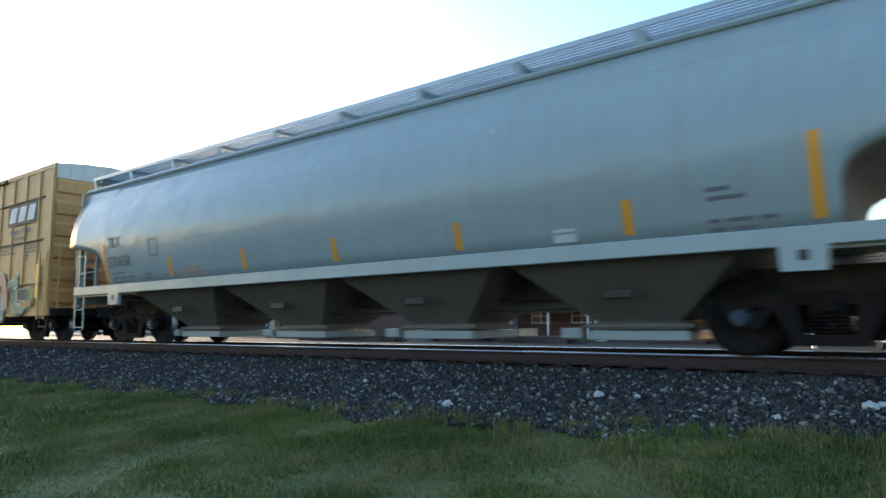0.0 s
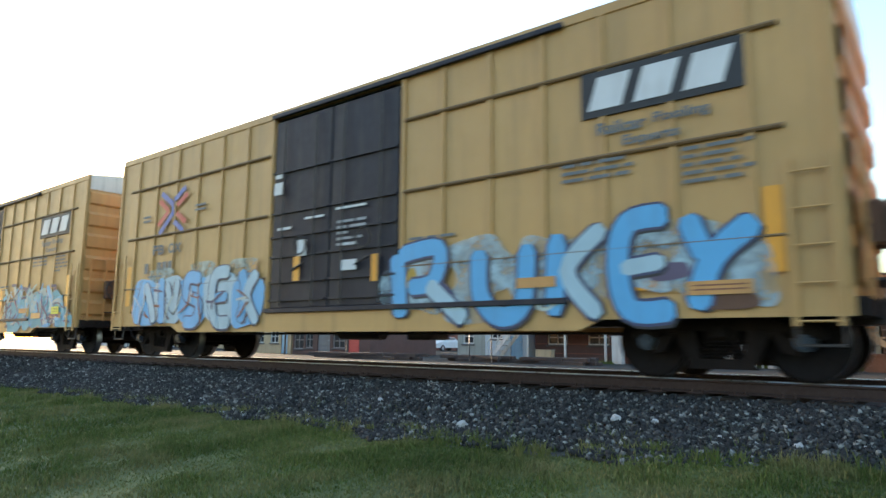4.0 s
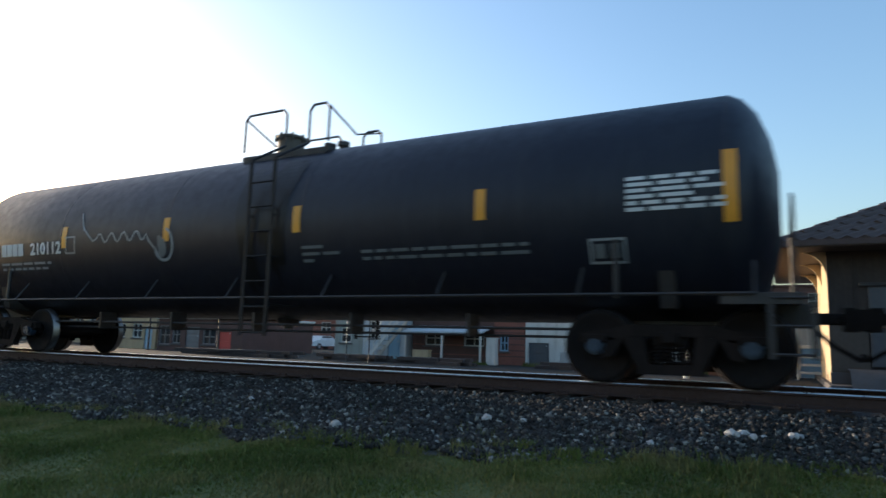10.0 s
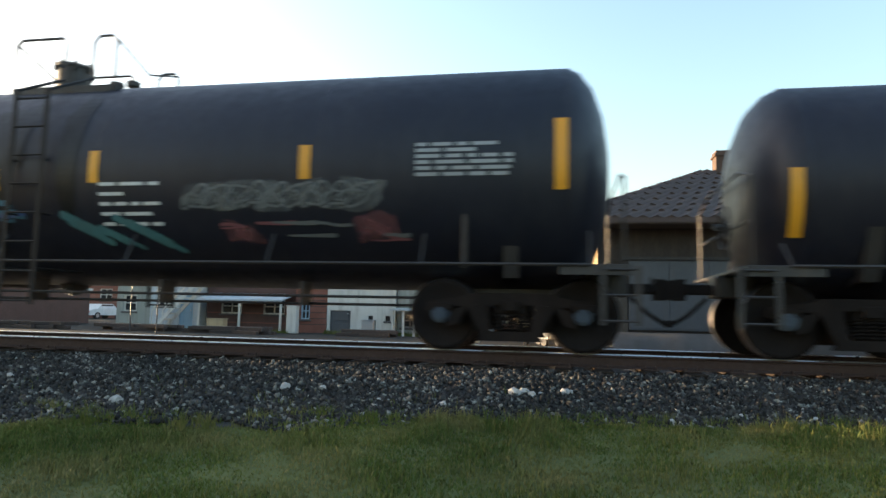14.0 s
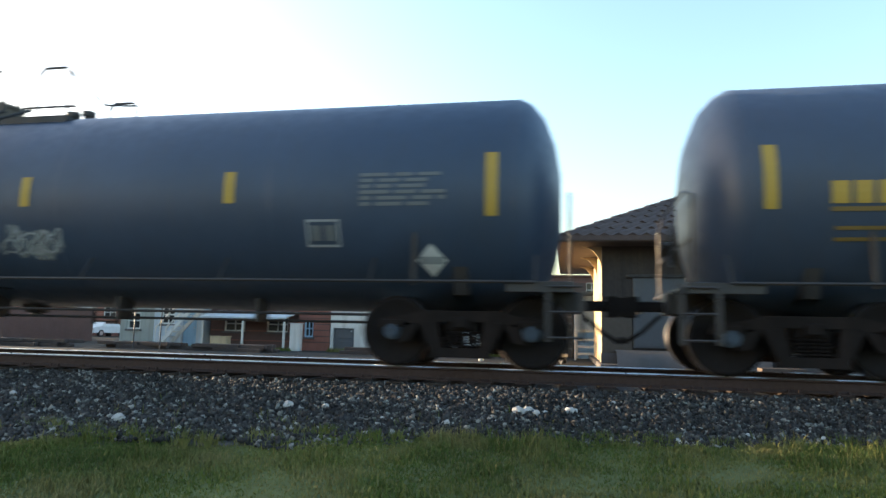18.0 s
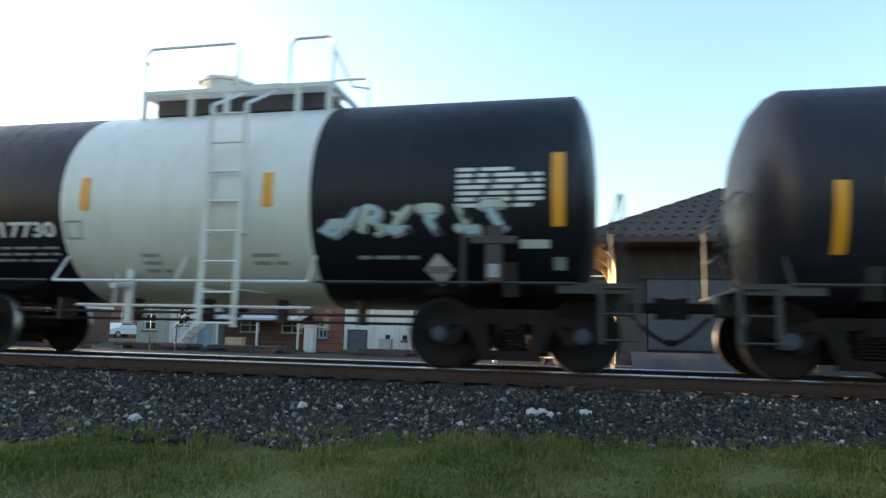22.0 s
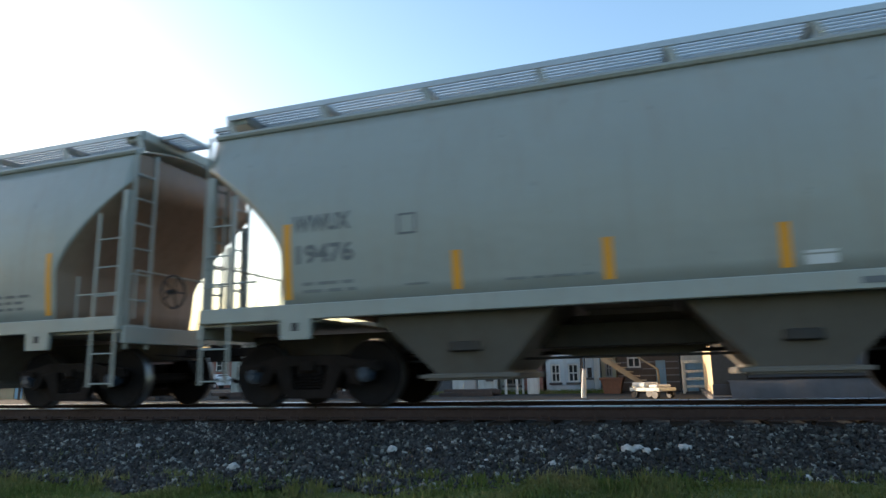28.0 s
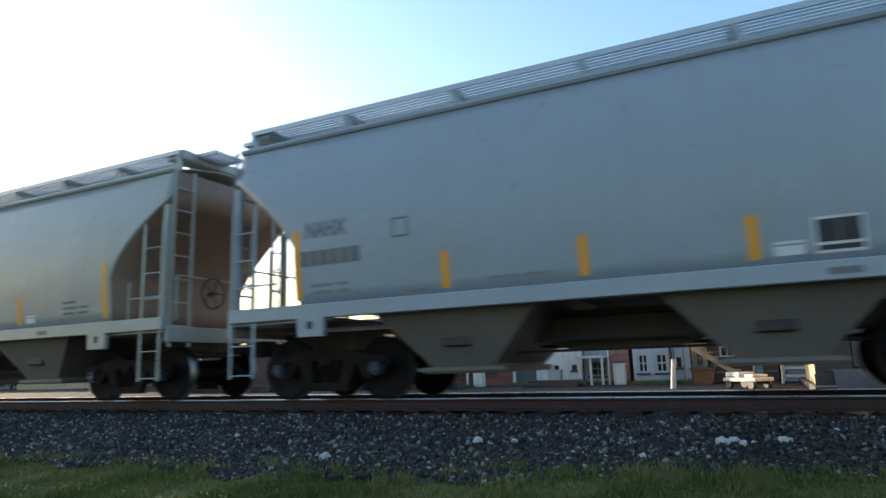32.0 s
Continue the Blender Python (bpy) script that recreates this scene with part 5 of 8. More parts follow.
# ---- ground, ballast, track ----
def foot(x):
    """Where the ballast's foot meets the lawn."""
    return -3.05 + .24 * max(-3.6, min(2.6, x))


def land(x, y):
    if y < -9.25:
        z = -1.05
    elif y < -3.2:
        z = -.54 - .51 * ((-3.2 - y) / 6.05) ** 1.2
    elif y < 3.2:
        z = -.54
    else:
        z = -.66
    if abs(x) < 60 and -30 < y < -3.2:
        z += .035 * noise.noise(Vector((x * .5, y * .5, 0)))
    return z


def steps(lo, hi, fine):
    out, v, s = [0.0], 0.0, fine
    while v < hi:
        s = fine if v < 30 else s * 1.35
        v += s
        out.append(v)
    v, s = 0.0, fine
    while v > lo:
        s = fine if v > -30 else s * 1.35
        v -= s
        out.append(v)
    return sorted(out)


gx, gy = steps(-2600, 2600, .8), sorted(set(steps(-2600, 2600, .7)) | {-3.2, 3.2, 3.25})
verts = [(x, y, land(x, y)) for x in gx for y in gy]
ny = len(gy)
faces = [(i * ny + j, (i + 1) * ny + j, (i + 1) * ny + j + 1, i * ny + j + 1) for i in range(len(gx) - 1) for j in range(ny - 1)]
me = bpy.data.meshes.new("ground")
me.from_pydata(verts, [], faces)
me.materials.append(MAT["lawn"])
me.polygons.foreach_set("use_smooth", [True] * len(faces))
tagged(new("ground", me), "worn green lawn beside the railway", "ground", kind="structure")

bm = fresh()
box(bm, -260, 260, 4.2, 60.5, -.65, -.58)
tagged(part("pavement", bm, "asphalt"), "grey paved lot behind the track", "pavement", kind="structure")
bm = fresh()
for i in range(60):
    x = -92 + i * 3.0
    box(bm, x + .02, x + 2.98, 5.2, 7.4, -.58, -.48, .01)
tagged(part("platform", bm, "concrete"), "low worn concrete platform strip behind the track", "pavement", kind="structure")


def bed_z(x, y):
    f = foot(x)
    if y > -1.32:
        return -.225
    return -.225 - .315 * (-1.32 - y) / (-1.32 - f)


bm = fresh()
rings = []
for i in range(321):
    x = -160 + i
    f = foot(x)
    rings.append([Vector((x, f - .35, -.62)), Vector((x, f, -.555)), Vector((x, (f - 1.32) / 2, -.397)), Vector((x, -1.32, -.24)), Vector((x, 1.4, -.24)), Vector((x, 3.6, -.66))])
loft(bm, rings, close=False, smooth=True)
tagged(part("ballast_bed", bm, "rock_bed"), "grey crushed stone embankment under the track", "ballast", kind="structure")


def scatter_rocks(name, n, x0, x1, ya, yb, size, seed):
    """Crushed stone as one sheet of many small angular rocks."""
    rng = np.random.RandomState(seed)
    base = np.array([(x, y, z) for x in (-1, 1) for y in (-1, 1) for z in (-1, 1)]) * .62
    tri = np.array([(0, 1, 3), (0, 3, 2), (4, 6, 7), (4, 7, 5), (0, 4, 5), (0, 5, 1), (2, 3, 7), (2, 7, 6), (0, 2, 6), (0, 6, 4), (1, 5, 7), (1, 7, 3)])
    u = rng.rand(n)
    xs = x0 + (x1 - x0) * rng.rand(n)
    f = -3.05 + .24 * np.clip(xs, -3.6, 2.6)
    lo = f + ya * (1 + .6 * np.sin(xs * 2.3) + .5 * np.sin(xs * 5.1 + 1))
    ys = lo + (yb - lo) * u
    slope = np.where(ys > -1.32, -.225, -.225 - .315 * (-1.32 - ys) / (-1.32 - f))
    sz = size * (.5 + 1.3 * rng.rand(n) ** 3)
    zs = slope + sz * (.15 + .35 * rng.rand(n))
    q = rng.randn(n, 4)
    q /= np.linalg.norm(q, axis=1)[:, None]
    w, x, y, z = q.T
    rot = np.stack([1 - 2 * (y * y + z * z), 2 * (x * y - z * w), 2 * (x * z + y * w), 2 * (x * y + z * w), 1 - 2 * (x * x + z * z), 2 * (y * z - x * w),
                    2 * (x * z - y * w), 2 * (y * z + x * w), 1 - 2 * (x * x + y * y)], 1).reshape(n, 3, 3)
    pts = base[None] * (.55 + .75 * rng.rand(n, 8, 1)) * (.8 + .4 * rng.rand(n, 8, 3)) * np.array([1.0, .8, .66])
    pts = np.einsum("nij,nkj->nki", rot, pts) * sz[:, None, None] + np.stack([xs, ys, zs], 1)[:, None]
    idx = (tri[None] + 8 * np.arange(n)[:, None, None]).reshape(-1, 3)
    me = bpy.data.meshes.new(name)
    me.vertices.add(n * 8)
    me.vertices.foreach_set("co", pts.ravel())
    me.loops.add(len(idx) * 3)
    me.loops.foreach_set("vertex_index", idx.ravel())
    me.polygons.add(len(idx))
    me.polygons.foreach_set("loop_start", np.arange(len(idx)) * 3)
    me.update(calc_edges=True)
    me.materials.append(MAT["ballast"])
    return new(name, me)


tagged(scatter_rocks("ballast", 92000, -17, 6.5, -.17, -1.0, .023, 3), "loose grey crushed stone ballast with pale chips", "ballast", kind="stuff")
tagged(scatter_rocks("ballast", 22000, -42, -17, -.12, -1.0, .038, 4), "loose grey crushed stone ballast", "ballast", kind="stuff")
tagged(scatter_rocks("ballast", 4500, 6.5, 16, -.12, -1.0, .045, 5), "loose grey crushed stone ballast", "ballast", kind="stuff")


def pale_stone(x, y, r, seed, flat=.7):
    rng = random.Random(seed)
    bm = fresh()
    bmesh.ops.create_icosphere(bm, subdivisions=2, radius=r)
    for v in bm.verts:
        k = 1 + .35 * noise.noise(v.co * (1.6 / r) + Vector((seed, 0, 0)))
        v.co = Vector((v.co.x * k * rng.uniform(.95, 1.05), v.co.y * k * .8, v.co.z * k * flat))
    tagged(part("pale_stone", bm, "stone_white", at=pose(x, y, bed_z(x, y) + r * flat * .55, 0, 0, rng.uniform(0, 90))), "pale white stone lying on the ballast", "stone", "pale stones on the ballast")


for i, (x, y, r) in enumerate(((-1.16, -2.80, .055), (-.50, -2.24, .08), (-.40, -2.18, .07), (-.31, -2.26, .06), (-.22, -2.22, .045), (.03, -2.1, .065), (.09, -2.06, .04), (-4.3, -3.42, .07), (-2.92, -2.56, .075), (-2.52, -2.5, .055), (1.0, -2.75, .05), (1.7, -2.4, .035), (2.4, -2.3, .035), (-6.3, -2.6, .045), (-1.82, -2.76, .03), (-.69, -2.6, .03), (.5, -1.7, .04))):
    pale_stone(x, y, r * .86, i)

track = tagged(new("track"), "railway track of worn rails on dark wooden ties", "railway track", kind="structure")
rail_prof = [(-.07, -.172), (.07, -.172), (.07, -.160), (.012, -.140), (.010, -.045), (.036, -.036), (.036, -.014), (.032, -.006), (.020, -.001), (0.0, 0.0), (-.020, -.001), (-.032, -.006), (-.036, -.014), (-.036, -.036), (-.010, -.045), (-.012, -.140), (-.07, -.160)]
for s in (-1, 1):
    bm = fresh()
    loft(bm, [[Vector((x, s * .755 + y, z)) for y, z in rail_prof] for x in range(-340, 341, 20)], caps=True)
    for f in bm.faces:
        if f.calc_center_median().z > -.011:
            f.material_index = 1
    part("rail", bm, ["rail_side", "rail_head"], track, "rusty rail with a bright worn head")


def tie_at(i):
    r = random.Random(i)
    return i * .52 + r.uniform(-.03, .03), r.uniform(-.03, .03), r.uniform(-.8, .8)


def tie_shape(bm):
    box(bm, -.11, .11, -1.29, 1.29, -.36, -.182, .012)


def plate_shape(bm):
    box(bm, -.095, .095, -.17, .17, -.182, -.168, .004)
    for x in (-.06, .06):
        for y in (-.10, .10):
            box(bm, x - .012, x + .012, y - .014, y + .014, -.17, -.128, .003)


tie_me, plate_me = shared("tie", tie_shape, MAT["tie"]), shared("tie_plate", plate_shape, "rail_side")
far_ties = fresh()
for i in range(-300, 301):
    x, y, a = tie_at(i)
    if -62 <= i <= 24:
        part("tie", tie_me, None, track, at=pose(x, y, 0, 0, 0, a))
        part("tie_plate", plate_me, None, track, at=pose(x, -.755, 0))
    else:
        box(far_ties, x - .11, x + .11, -1.29 + y, 1.29 + y, -.36, -.182)
tagged(part("far_ties", far_ties, "tie_wood", track), kind="stuff")


# ---- grass ----
def grass_field(name, n, x0, x1, y0, hmin, hmax, seed, width=.0045):
    rng = np.random.RandomState(seed)
    xs = x0 + (x1 - x0) * rng.rand(n)
    f = -3.05 + .24 * np.clip(xs, -3.6, 2.6) + .14 * np.sin(xs * 2.3) + .10 * np.sin(xs * 5.1 + 1) + .22 * rng.rand(n) ** 3
    ys = f - (f - y0 - 1.4 + 2.8 * rng.rand(n)) * rng.rand(n) ** 1.6
    zs = np.array([land(x, y) for x, y in zip(xs, ys)])
    zs = np.where(ys > -3.2, np.maximum(zs, -.26 - .28 * (-1.32 - ys) / (-1.32 - f) - .02), zs)
    clump = np.array([noise.noise(Vector((x * 1.7, y * 1.7, 5))) for x, y in zip(xs, ys)])
    h = (hmin + (hmax - hmin) * rng.rand(n)) * (1 + 1.1 * np.clip(clump, -.35, 1))
    a, lean, dirn = rng.rand(n) * 6.283, rng.rand(n) * .75, rng.rand(n) * 6.283
    w = width * (.7 + .8 * rng.rand(n))
    ax, ay = np.cos(a) * w, np.sin(a) * w
    lx, ly = np.cos(dirn) * lean * h, np.sin(dirn) * lean * h
    z0 = zs - .01
    pts = np.stack([np.stack([xs - ax, ys - ay, z0], 1), np.stack([xs + ax, ys + ay, z0], 1),
                    np.stack([xs + ax * .7 + lx * .4, ys + ay * .7 + ly * .4, z0 + h * .6], 1), np.stack([xs - ax * .7 + lx * .4, ys - ay * .7 + ly * .4, z0 + h * .6], 1),
                    np.stack([xs + lx, ys + ly, z0 + h * (1 - .3 * lean)], 1)], 1)
    k = 5 * np.arange(n)[:, None]
    idx = np.concatenate([(np.array([[0, 1, 2]]) + k), (np.array([[0, 2, 3]]) + k), (np.array([[3, 2, 4]]) + k)])
    me = bpy.data.meshes.new(name)
    me.vertices.add(n * 5)
    me.vertices.foreach_set("co", pts.ravel())
    me.loops.add(len(idx) * 3)
    me.loops.foreach_set("vertex_index", idx.ravel())
    me.polygons.add(len(idx))
    me.polygons.foreach_set("loop_start", np.arange(len(idx)) * 3)
    me.update(calc_edges=True)
    me.materials.append(MAT["grass"])
    return tagged(new(name, me), "short green lawn grass with dry patches", "grass", kind="stuff")


def edge_tufts(n, seed):
    """Taller weeds and tufts of grass that stand at the ballast's foot."""
    rng = random.Random(seed)
    pts, tris = [], []
    for k in range(n):
        x = rng.uniform(-13, 4.5)
        y = foot(x) + .14 * math.sin(x * 2.3) + .10 * math.sin(x * 5.1 + 1) + rng.uniform(-.22, .30) * rng.random()
        z = max(land(x, y), -.56)
        tall, spread = rng.uniform(.05, .15), rng.uniform(.02, .09)
        for j in range(rng.randint(8, 26)):
            a = rng.uniform(0, 6.283)
            bx, by = x + rng.gauss(0, spread * .5), y + rng.gauss(0, spread * .5)
            h = tall * rng.uniform(.5, 1.1)
            ox, oy = math.cos(a) * h * rng.uniform(.1, .7), math.sin(a) * h * rng.uniform(.1, .7)
            n0 = len(pts)
            pts += [(bx - .005, by, z - .01), (bx + .005, by, z - .01), (bx + ox, by + oy, z + h)]
            tris.append((n0, n0 + 1, n0 + 2))
    me = bpy.data.meshes.new("edge_grass")
    me.from_pydata(pts, [], tris)
    me.materials.append(MAT["grass"])
    tagged(new("edge_grass", me), "uneven tufts of grass and weeds along the ballast", "grass", kind="stuff")


edge_tufts(420, 19)


def weeds(n, x0, x1, y, seed):
    """A strip of weeds at the foot of the shops."""
    rng = random.Random(seed)
    pts, tris = [], []
    for k in range(n):
        x, yy, h, a = rng.uniform(x0, x1), y + rng.gauss(0, .12), .04 + .2 * rng.random() ** 2, rng.uniform(0, 6.283)
        n0 = len(pts)
        pts += [(x - .02, yy, -.585), (x + .02, yy, -.585), (x + .5 * h * math.cos(a), yy + .5 * h * math.sin(a), -.58 + h)]
        tris.append((n0, n0 + 1, n0 + 2))
    me = bpy.data.meshes.new("weeds")
    me.from_pydata(pts, [], tris)
    me.materials.append(MAT["grass"])
    tagged(new("weeds", me), "low green weeds growing along the shop walls", "weeds", kind="stuff")


weeds(5200, -11.4, -2.4, 21.2, 23)
weeds(2600, -22.0, -13.0, 20.6, 24)
grass_field("grass", 250000, -8.5, 5.5, -7.4, .015, .058, 11)
grass_field("grass", 46000, -9.5, 7.5, -13.0, .02, .06, 13, .008)
grass_field("grass", 66000, -24, -8.5, -8.2, .03, .085, 12, .009)
grass_field("grass", 12000, 5.5, 14, -11.5, .02, .075, 14, .006)
grass_field("grass", 5000, -9, 4.5, -3.5, .05, .13, 13)


# ---- buildings behind the track ----
def wall_with_openings(bm, x0, x1, z0, z1, y, thick, holes):
    """A wall facing -y, with real openings (x0, x1, z0, z1) through it."""
    xs = sorted({x0, x1, *(v for h_ in holes for v in h_[:2])})
    zs = sorted({z0, z1, *(v for h_ in holes for v in h_[2:])})
    for xa, xb in zip(xs, xs[1:]):
        for za, zb in zip(zs, zs[1:]):
            cx, cz = (xa + xb) / 2, (za + zb) / 2
            if not any(h_[0] < cx < h_[1] and h_[2] < cz < h_[3] for h_ in holes):
                box(bm, xa, xb, y, y + thick, za, zb)
    bmesh.ops.remove_doubles(bm, verts=bm.verts, dist=1e-4)


def window_in(house, x0, x1, z0, z1, y, frame_mat="wall_white", bars=1):
    t = .07
    bm = fresh()
    loft(bm, [[Vector((px, py, pz_)) for px, pz_ in ((x0 + d, z0 + d), (x1 - d, z0 + d), (x1 - d, z1 - d), (x0 + d, z1 - d))] for d, py in ((0, y + .13), (0, y + .05), (t, y + .05), (t, y + .13), (0, y + .13))])
    w = part("window", bm, frame_mat, house)
    for i in range(bars):
        x = x0 + (x1 - x0) * (i + 1) / (bars + 1)
        bm = fresh()
        box(bm, x - .025, x + .025, y + .06, y + .12, z0 + t, z1 - t)
        part("glazing_bar", bm, frame_mat, w)
    bm = fresh()
    box(bm, x0 + t, x1 - t, y + .064, y + .116, (z0 + z1) / 2 - .03, (z0 + z1) / 2 + .03)
    part("glazing_bar", bm, frame_mat, w)
    bm = fresh()
    box(bm, x0 + .02, x1 - .02, y + .14, y + .16, z0 + .02, z1 - .02)
    part("pane", bm, "glass_dark", w)
    bm = fresh()
    box(bm, x0 - .08, x1 + .08, y - .07, y + .05, z0 - .10, z0 - .005, .01)
    part("sill", bm, "concrete", w)


def door_in(house, x0, x1, z0, z1, y, mat, label=""):
    bm = fresh()
    box(bm, x0 + .01, x1 - .01, y + .08, y + .14, z0, z1 - .01)
    n = max(1, round((z1 - z0) / .5))
    for i in range(n):
        za = z0 + (z1 - z0) * (i + .12) / n
        zb = z0 + (z1 - z0) * (i + .88) / n
        box(bm, x0 + .12, x1 - .12, y + .06, y + .085, za, zb, .01)
    d = part("door", bm, mat, house, label)
    bm = fresh()
    rod(bm, (x1 - .15, y + .08, z0 + 1.0), (x1 - .15, y + .0, z0 + 1.0), .03, 8)
    part("handle", bm, "galvanised", d)


def clear_runs(x0, x1, z0, z1, holes):
    """The stretches from x0 to x1 that no opening cuts at the heights z0 to z1."""
    runs, x = [], x0
    for h_ in sorted(h_ for h_ in holes if h_[2] < z1 and h_[3] > z0):
        if h_[0] > x:
            runs.append((x, h_[0]))
        x = max(x, h_[1])
    return runs + [(x, x1)] if x < x1 else runs


def building(x0, x1, y, depth, top, mat, label, windows=(), doors=(), base=-.58, parapet=.0, roof_mat="wall_grey", courses=0.0, step=None, mat2=None):
    h = tagged(new("building"), label, "building", "buildings behind the railway")
    bm = fresh()
    wall_with_openings(bm, x0, x1, base, top, y, .25, [w[:4] for w in windows] + [d[:4] for d in doors])
    part("front_wall", bm, mat, h)
    for xa, xb in ((x0, x0 + .25), (x1 - .25, x1)):
        bm = fresh()
        box(bm, xa, xb, y + .25, y + depth, base, top - .002)
        part("side_wall", bm, mat, h)
    bm = fresh()
    box(bm, x0 + .25, x1 - .25, y + depth - .25, y + depth, base, top - .002)
    part("back_wall", bm, mat, h)
    bm = fresh()
    box(bm, x0 - .12, x1 + .12, y - .18, y + depth + .1, top, top + .16, .02)
    part("roof", bm, roof_mat, h)
    if parapet:
        n = 5
        for i in range(n):
            bm = fresh()
            xa, xb = x0 + (x1 - x0) * i / n, x0 + (x1 - x0) * (i + 1) / n
            box(bm, xa + .01, xb - .01, y - .02, y + .25, top + .16, top + .16 + parapet * (1.0 if i in (1, 2) else .55), .02)
            part("parapet", bm, mat, h)
    if courses:
        z = base + .4
        while z < top - .06:
            for xa, xb in clear_runs(x0 - .004, x1 + .004, z, z + .05, [w[:4] for w in windows] + [d[:4] for d in doors]):
                bm = fresh()
                box(bm, xa, xb, y - .012, y, z, z + .05)
                part("wall_course", bm, mat2 or mat, h)
            z += courses
    for w in windows:
        window_in(h, *w[:4], y, w[4] if len(w) > 4 else "wall_white")
    for d in doors:
        door_in(h, *d[:4], y, d[4])
    return h


KB = .79
Y0 = 22.15


def shop(x0, x1, dy, depth, top, mat, label, windows=(), doors=(), **k):
    """A building of the row along the lot."""
    return building(x0, x1, Y0 + dy, depth, top, mat, label, windows, doors, **k)


# low workshops along the lot, one beside the other
shop(-44.2, -39.3, .3, 7, 2.0, "wall_tan", "sunlit cream workshop with pale windows", [(-43.6, -42.6, .2, 1.2), (-41.8, -40.8, .2, 1.2)], [(-40.5, -39.7, -.57, 1.0, "door_blue")])
shop(-38.7, -30.8, 0, 7, 1.55, "brick_dark", "long low dark red shed with a pale eave", [(-38.6, -37.5, -.2, 1.1, "wall_grey"), (-37.3, -36.5, -.1, 1.1, "wall_grey"), (-34.4, -33.2, -.1, .9, "wall_grey")], [(-36.0, -34.7, -.57, 1.05, "wall_grey"), (-32.9, -31.8, -.35, .75, "paint_red")], roof_mat="wall_white")
shop(-23.9, -21.7, .5, 6, 2.3, "wall_sage", "narrow grey-green annex beside the pale blue workshop", [(-23.5, -22.7, .3, 1.2)])
shop(-21.6, -18.7, .1, 6, 2.25, "wall_pale_blue", "small pale blue workshop beside an outside stair", [(-21.2, -20.4, .6, 1.6)], [(-19.9, -19.1, -.57, 1.3, "door_blue")])
shop(-18.6, -13.45, .6, 7, 2.1, "brick_dark", "low brown brick workshop with a pale canopy", [(-17.8, -16.6, .3, 1.1), (-15.4, -14.2, .3, 1.1)], courses=.5, mat2="brick_red")
shop(-13.4, -11.72, .1, 8, 2.5, "brick_red", "narrow red brick shop with a pale blue window", [(-13.1, -12.62, .1, .95, "door_blue")], courses=.3, mat2="brick_dark")
shop(-11.66, -8.12, 0, 8, 2.15, "wall_white", "white painted garage with a dark roller door", [(-9.5, -9.25, .1, .35, "wall_shade"), (-8.62, -8.37, .1, .35, "wall_shade")], [(-11.5, -10.42, -.57, .58, "door_slate")])
shop(-8.06, -6.86, .2, 8, 2.0, "wall_sage", "grey-green shed with a wide window", [(-7.85, -7.0, -.2, .5, "wall_grey")])
shop(-6.82, -5.92, .05, 8, 1.6, "brick_pink", "faded pink brick shop wall", [], courses=.3, mat2="brick_red")
shop(-5.72, -3.92, 0, 8, 2.2, "wall_pale_blue", "pale blue shop wall with white windows", [(-5.5, -5.05, -.1, .75), (-4.7, -4.2, -.1, .75)])
shop(-3.86, -3.2, -.1, 8, 2.2, "wall_pale_blue", "narrow blue-white shop front with a white door", [(-3.78, -3.58, .1, .55, "wall_shade")], [(-3.5, -3.24, -.57, 1.3, "wall_white")])
shop(-3.16, -2.5, .1, 8, 2.3, "wall_olive", "narrow drab olive shed wall", [(-2.98, -2.66, .1, .9, "wall_grey")])
shop(-2.45, .28, .4, 8, 2.3, "wood_brown", "brown boarded shed behind wooden steps", [(-2.0, -1.4, .5, 1.4)], [(-.76, -.32, -.57, .82, "door_blue")], courses=.3, mat2="wall_grey")
shop(.34, 3.6, 0, 8, 2.35, "wall_white", "white kiosk with a pale blue panel", [], [(.5, 1.4, -.57, .75, "door_blue")])
shop(3.8, 24, 2, 9, 3.6, "wall_grey", "long grey warehouse behind the station", [(x, x + 1.2, .8, 2.0) for x in (6, 9, 12, 15)])
# taller brick block behind them, and more at the far end of the lot
building(-28.5, -15.2, 50, 12, 6.0, "brick_dark", "two-storey dark brick block with a stepped parapet", [(-27.6 + i * 2.1, -26.5 + i * 2.1, .9, 2.3) for i in range(6)], parapet=.8, courses=.6, mat2="brick_dark", roof_mat="brick_dark")
building(-14.9, 8.0, 50, 12, 5.7, "brick_dark", "long two-storey dark brick block with a flat roof", [(-2.5 + i * 2.1, -1.5 + i * 2.1, 3.9, 5.2) for i in range(5)], courses=.9, mat2="brick_red", roof_mat="brick_dark")
for x in (-9.5, -2.2, 4.0):
    bm = fresh()
    box(bm, x, x + .7, 53, 53.7, 5.8, 6.9, .03)
    tagged(part("chimney", bm, "brick_red"), "square brick chimney on the long brick block", "chimney", "chimneys of the brick block")
building(-60, -43.5, 50, 10, 3.6, "brick_red", "distant low brick store", [(-59 + i * 4.2, -57.6 + i * 4.2, 1.2, 2.4) for i in range(4)], courses=.6, mat2="brick_pink")
building(-72, -58, 34, 9, 3.4, "wall_tan", "distant sunlit cream building with blue windows", [(-71 + i * 2.4, -69.6 + i * 2.4, .5, 2.1, "door_blue") for i in range(5)])
building(-104, -84, 36, 9, 3.8, "wall_white", "distant long white shed", [(-102 + i * 4, -100.4 + i * 4, .8, 2.0) for i in range(5)])
bm = fresh()
rod(bm, (-21.6, 54, 6.5), (-21.6, 54, 8.3), .4, 10)
tagged(part("chimney", bm, "brick_red"), "round brick chimney on the brick block's roof", "chimney")


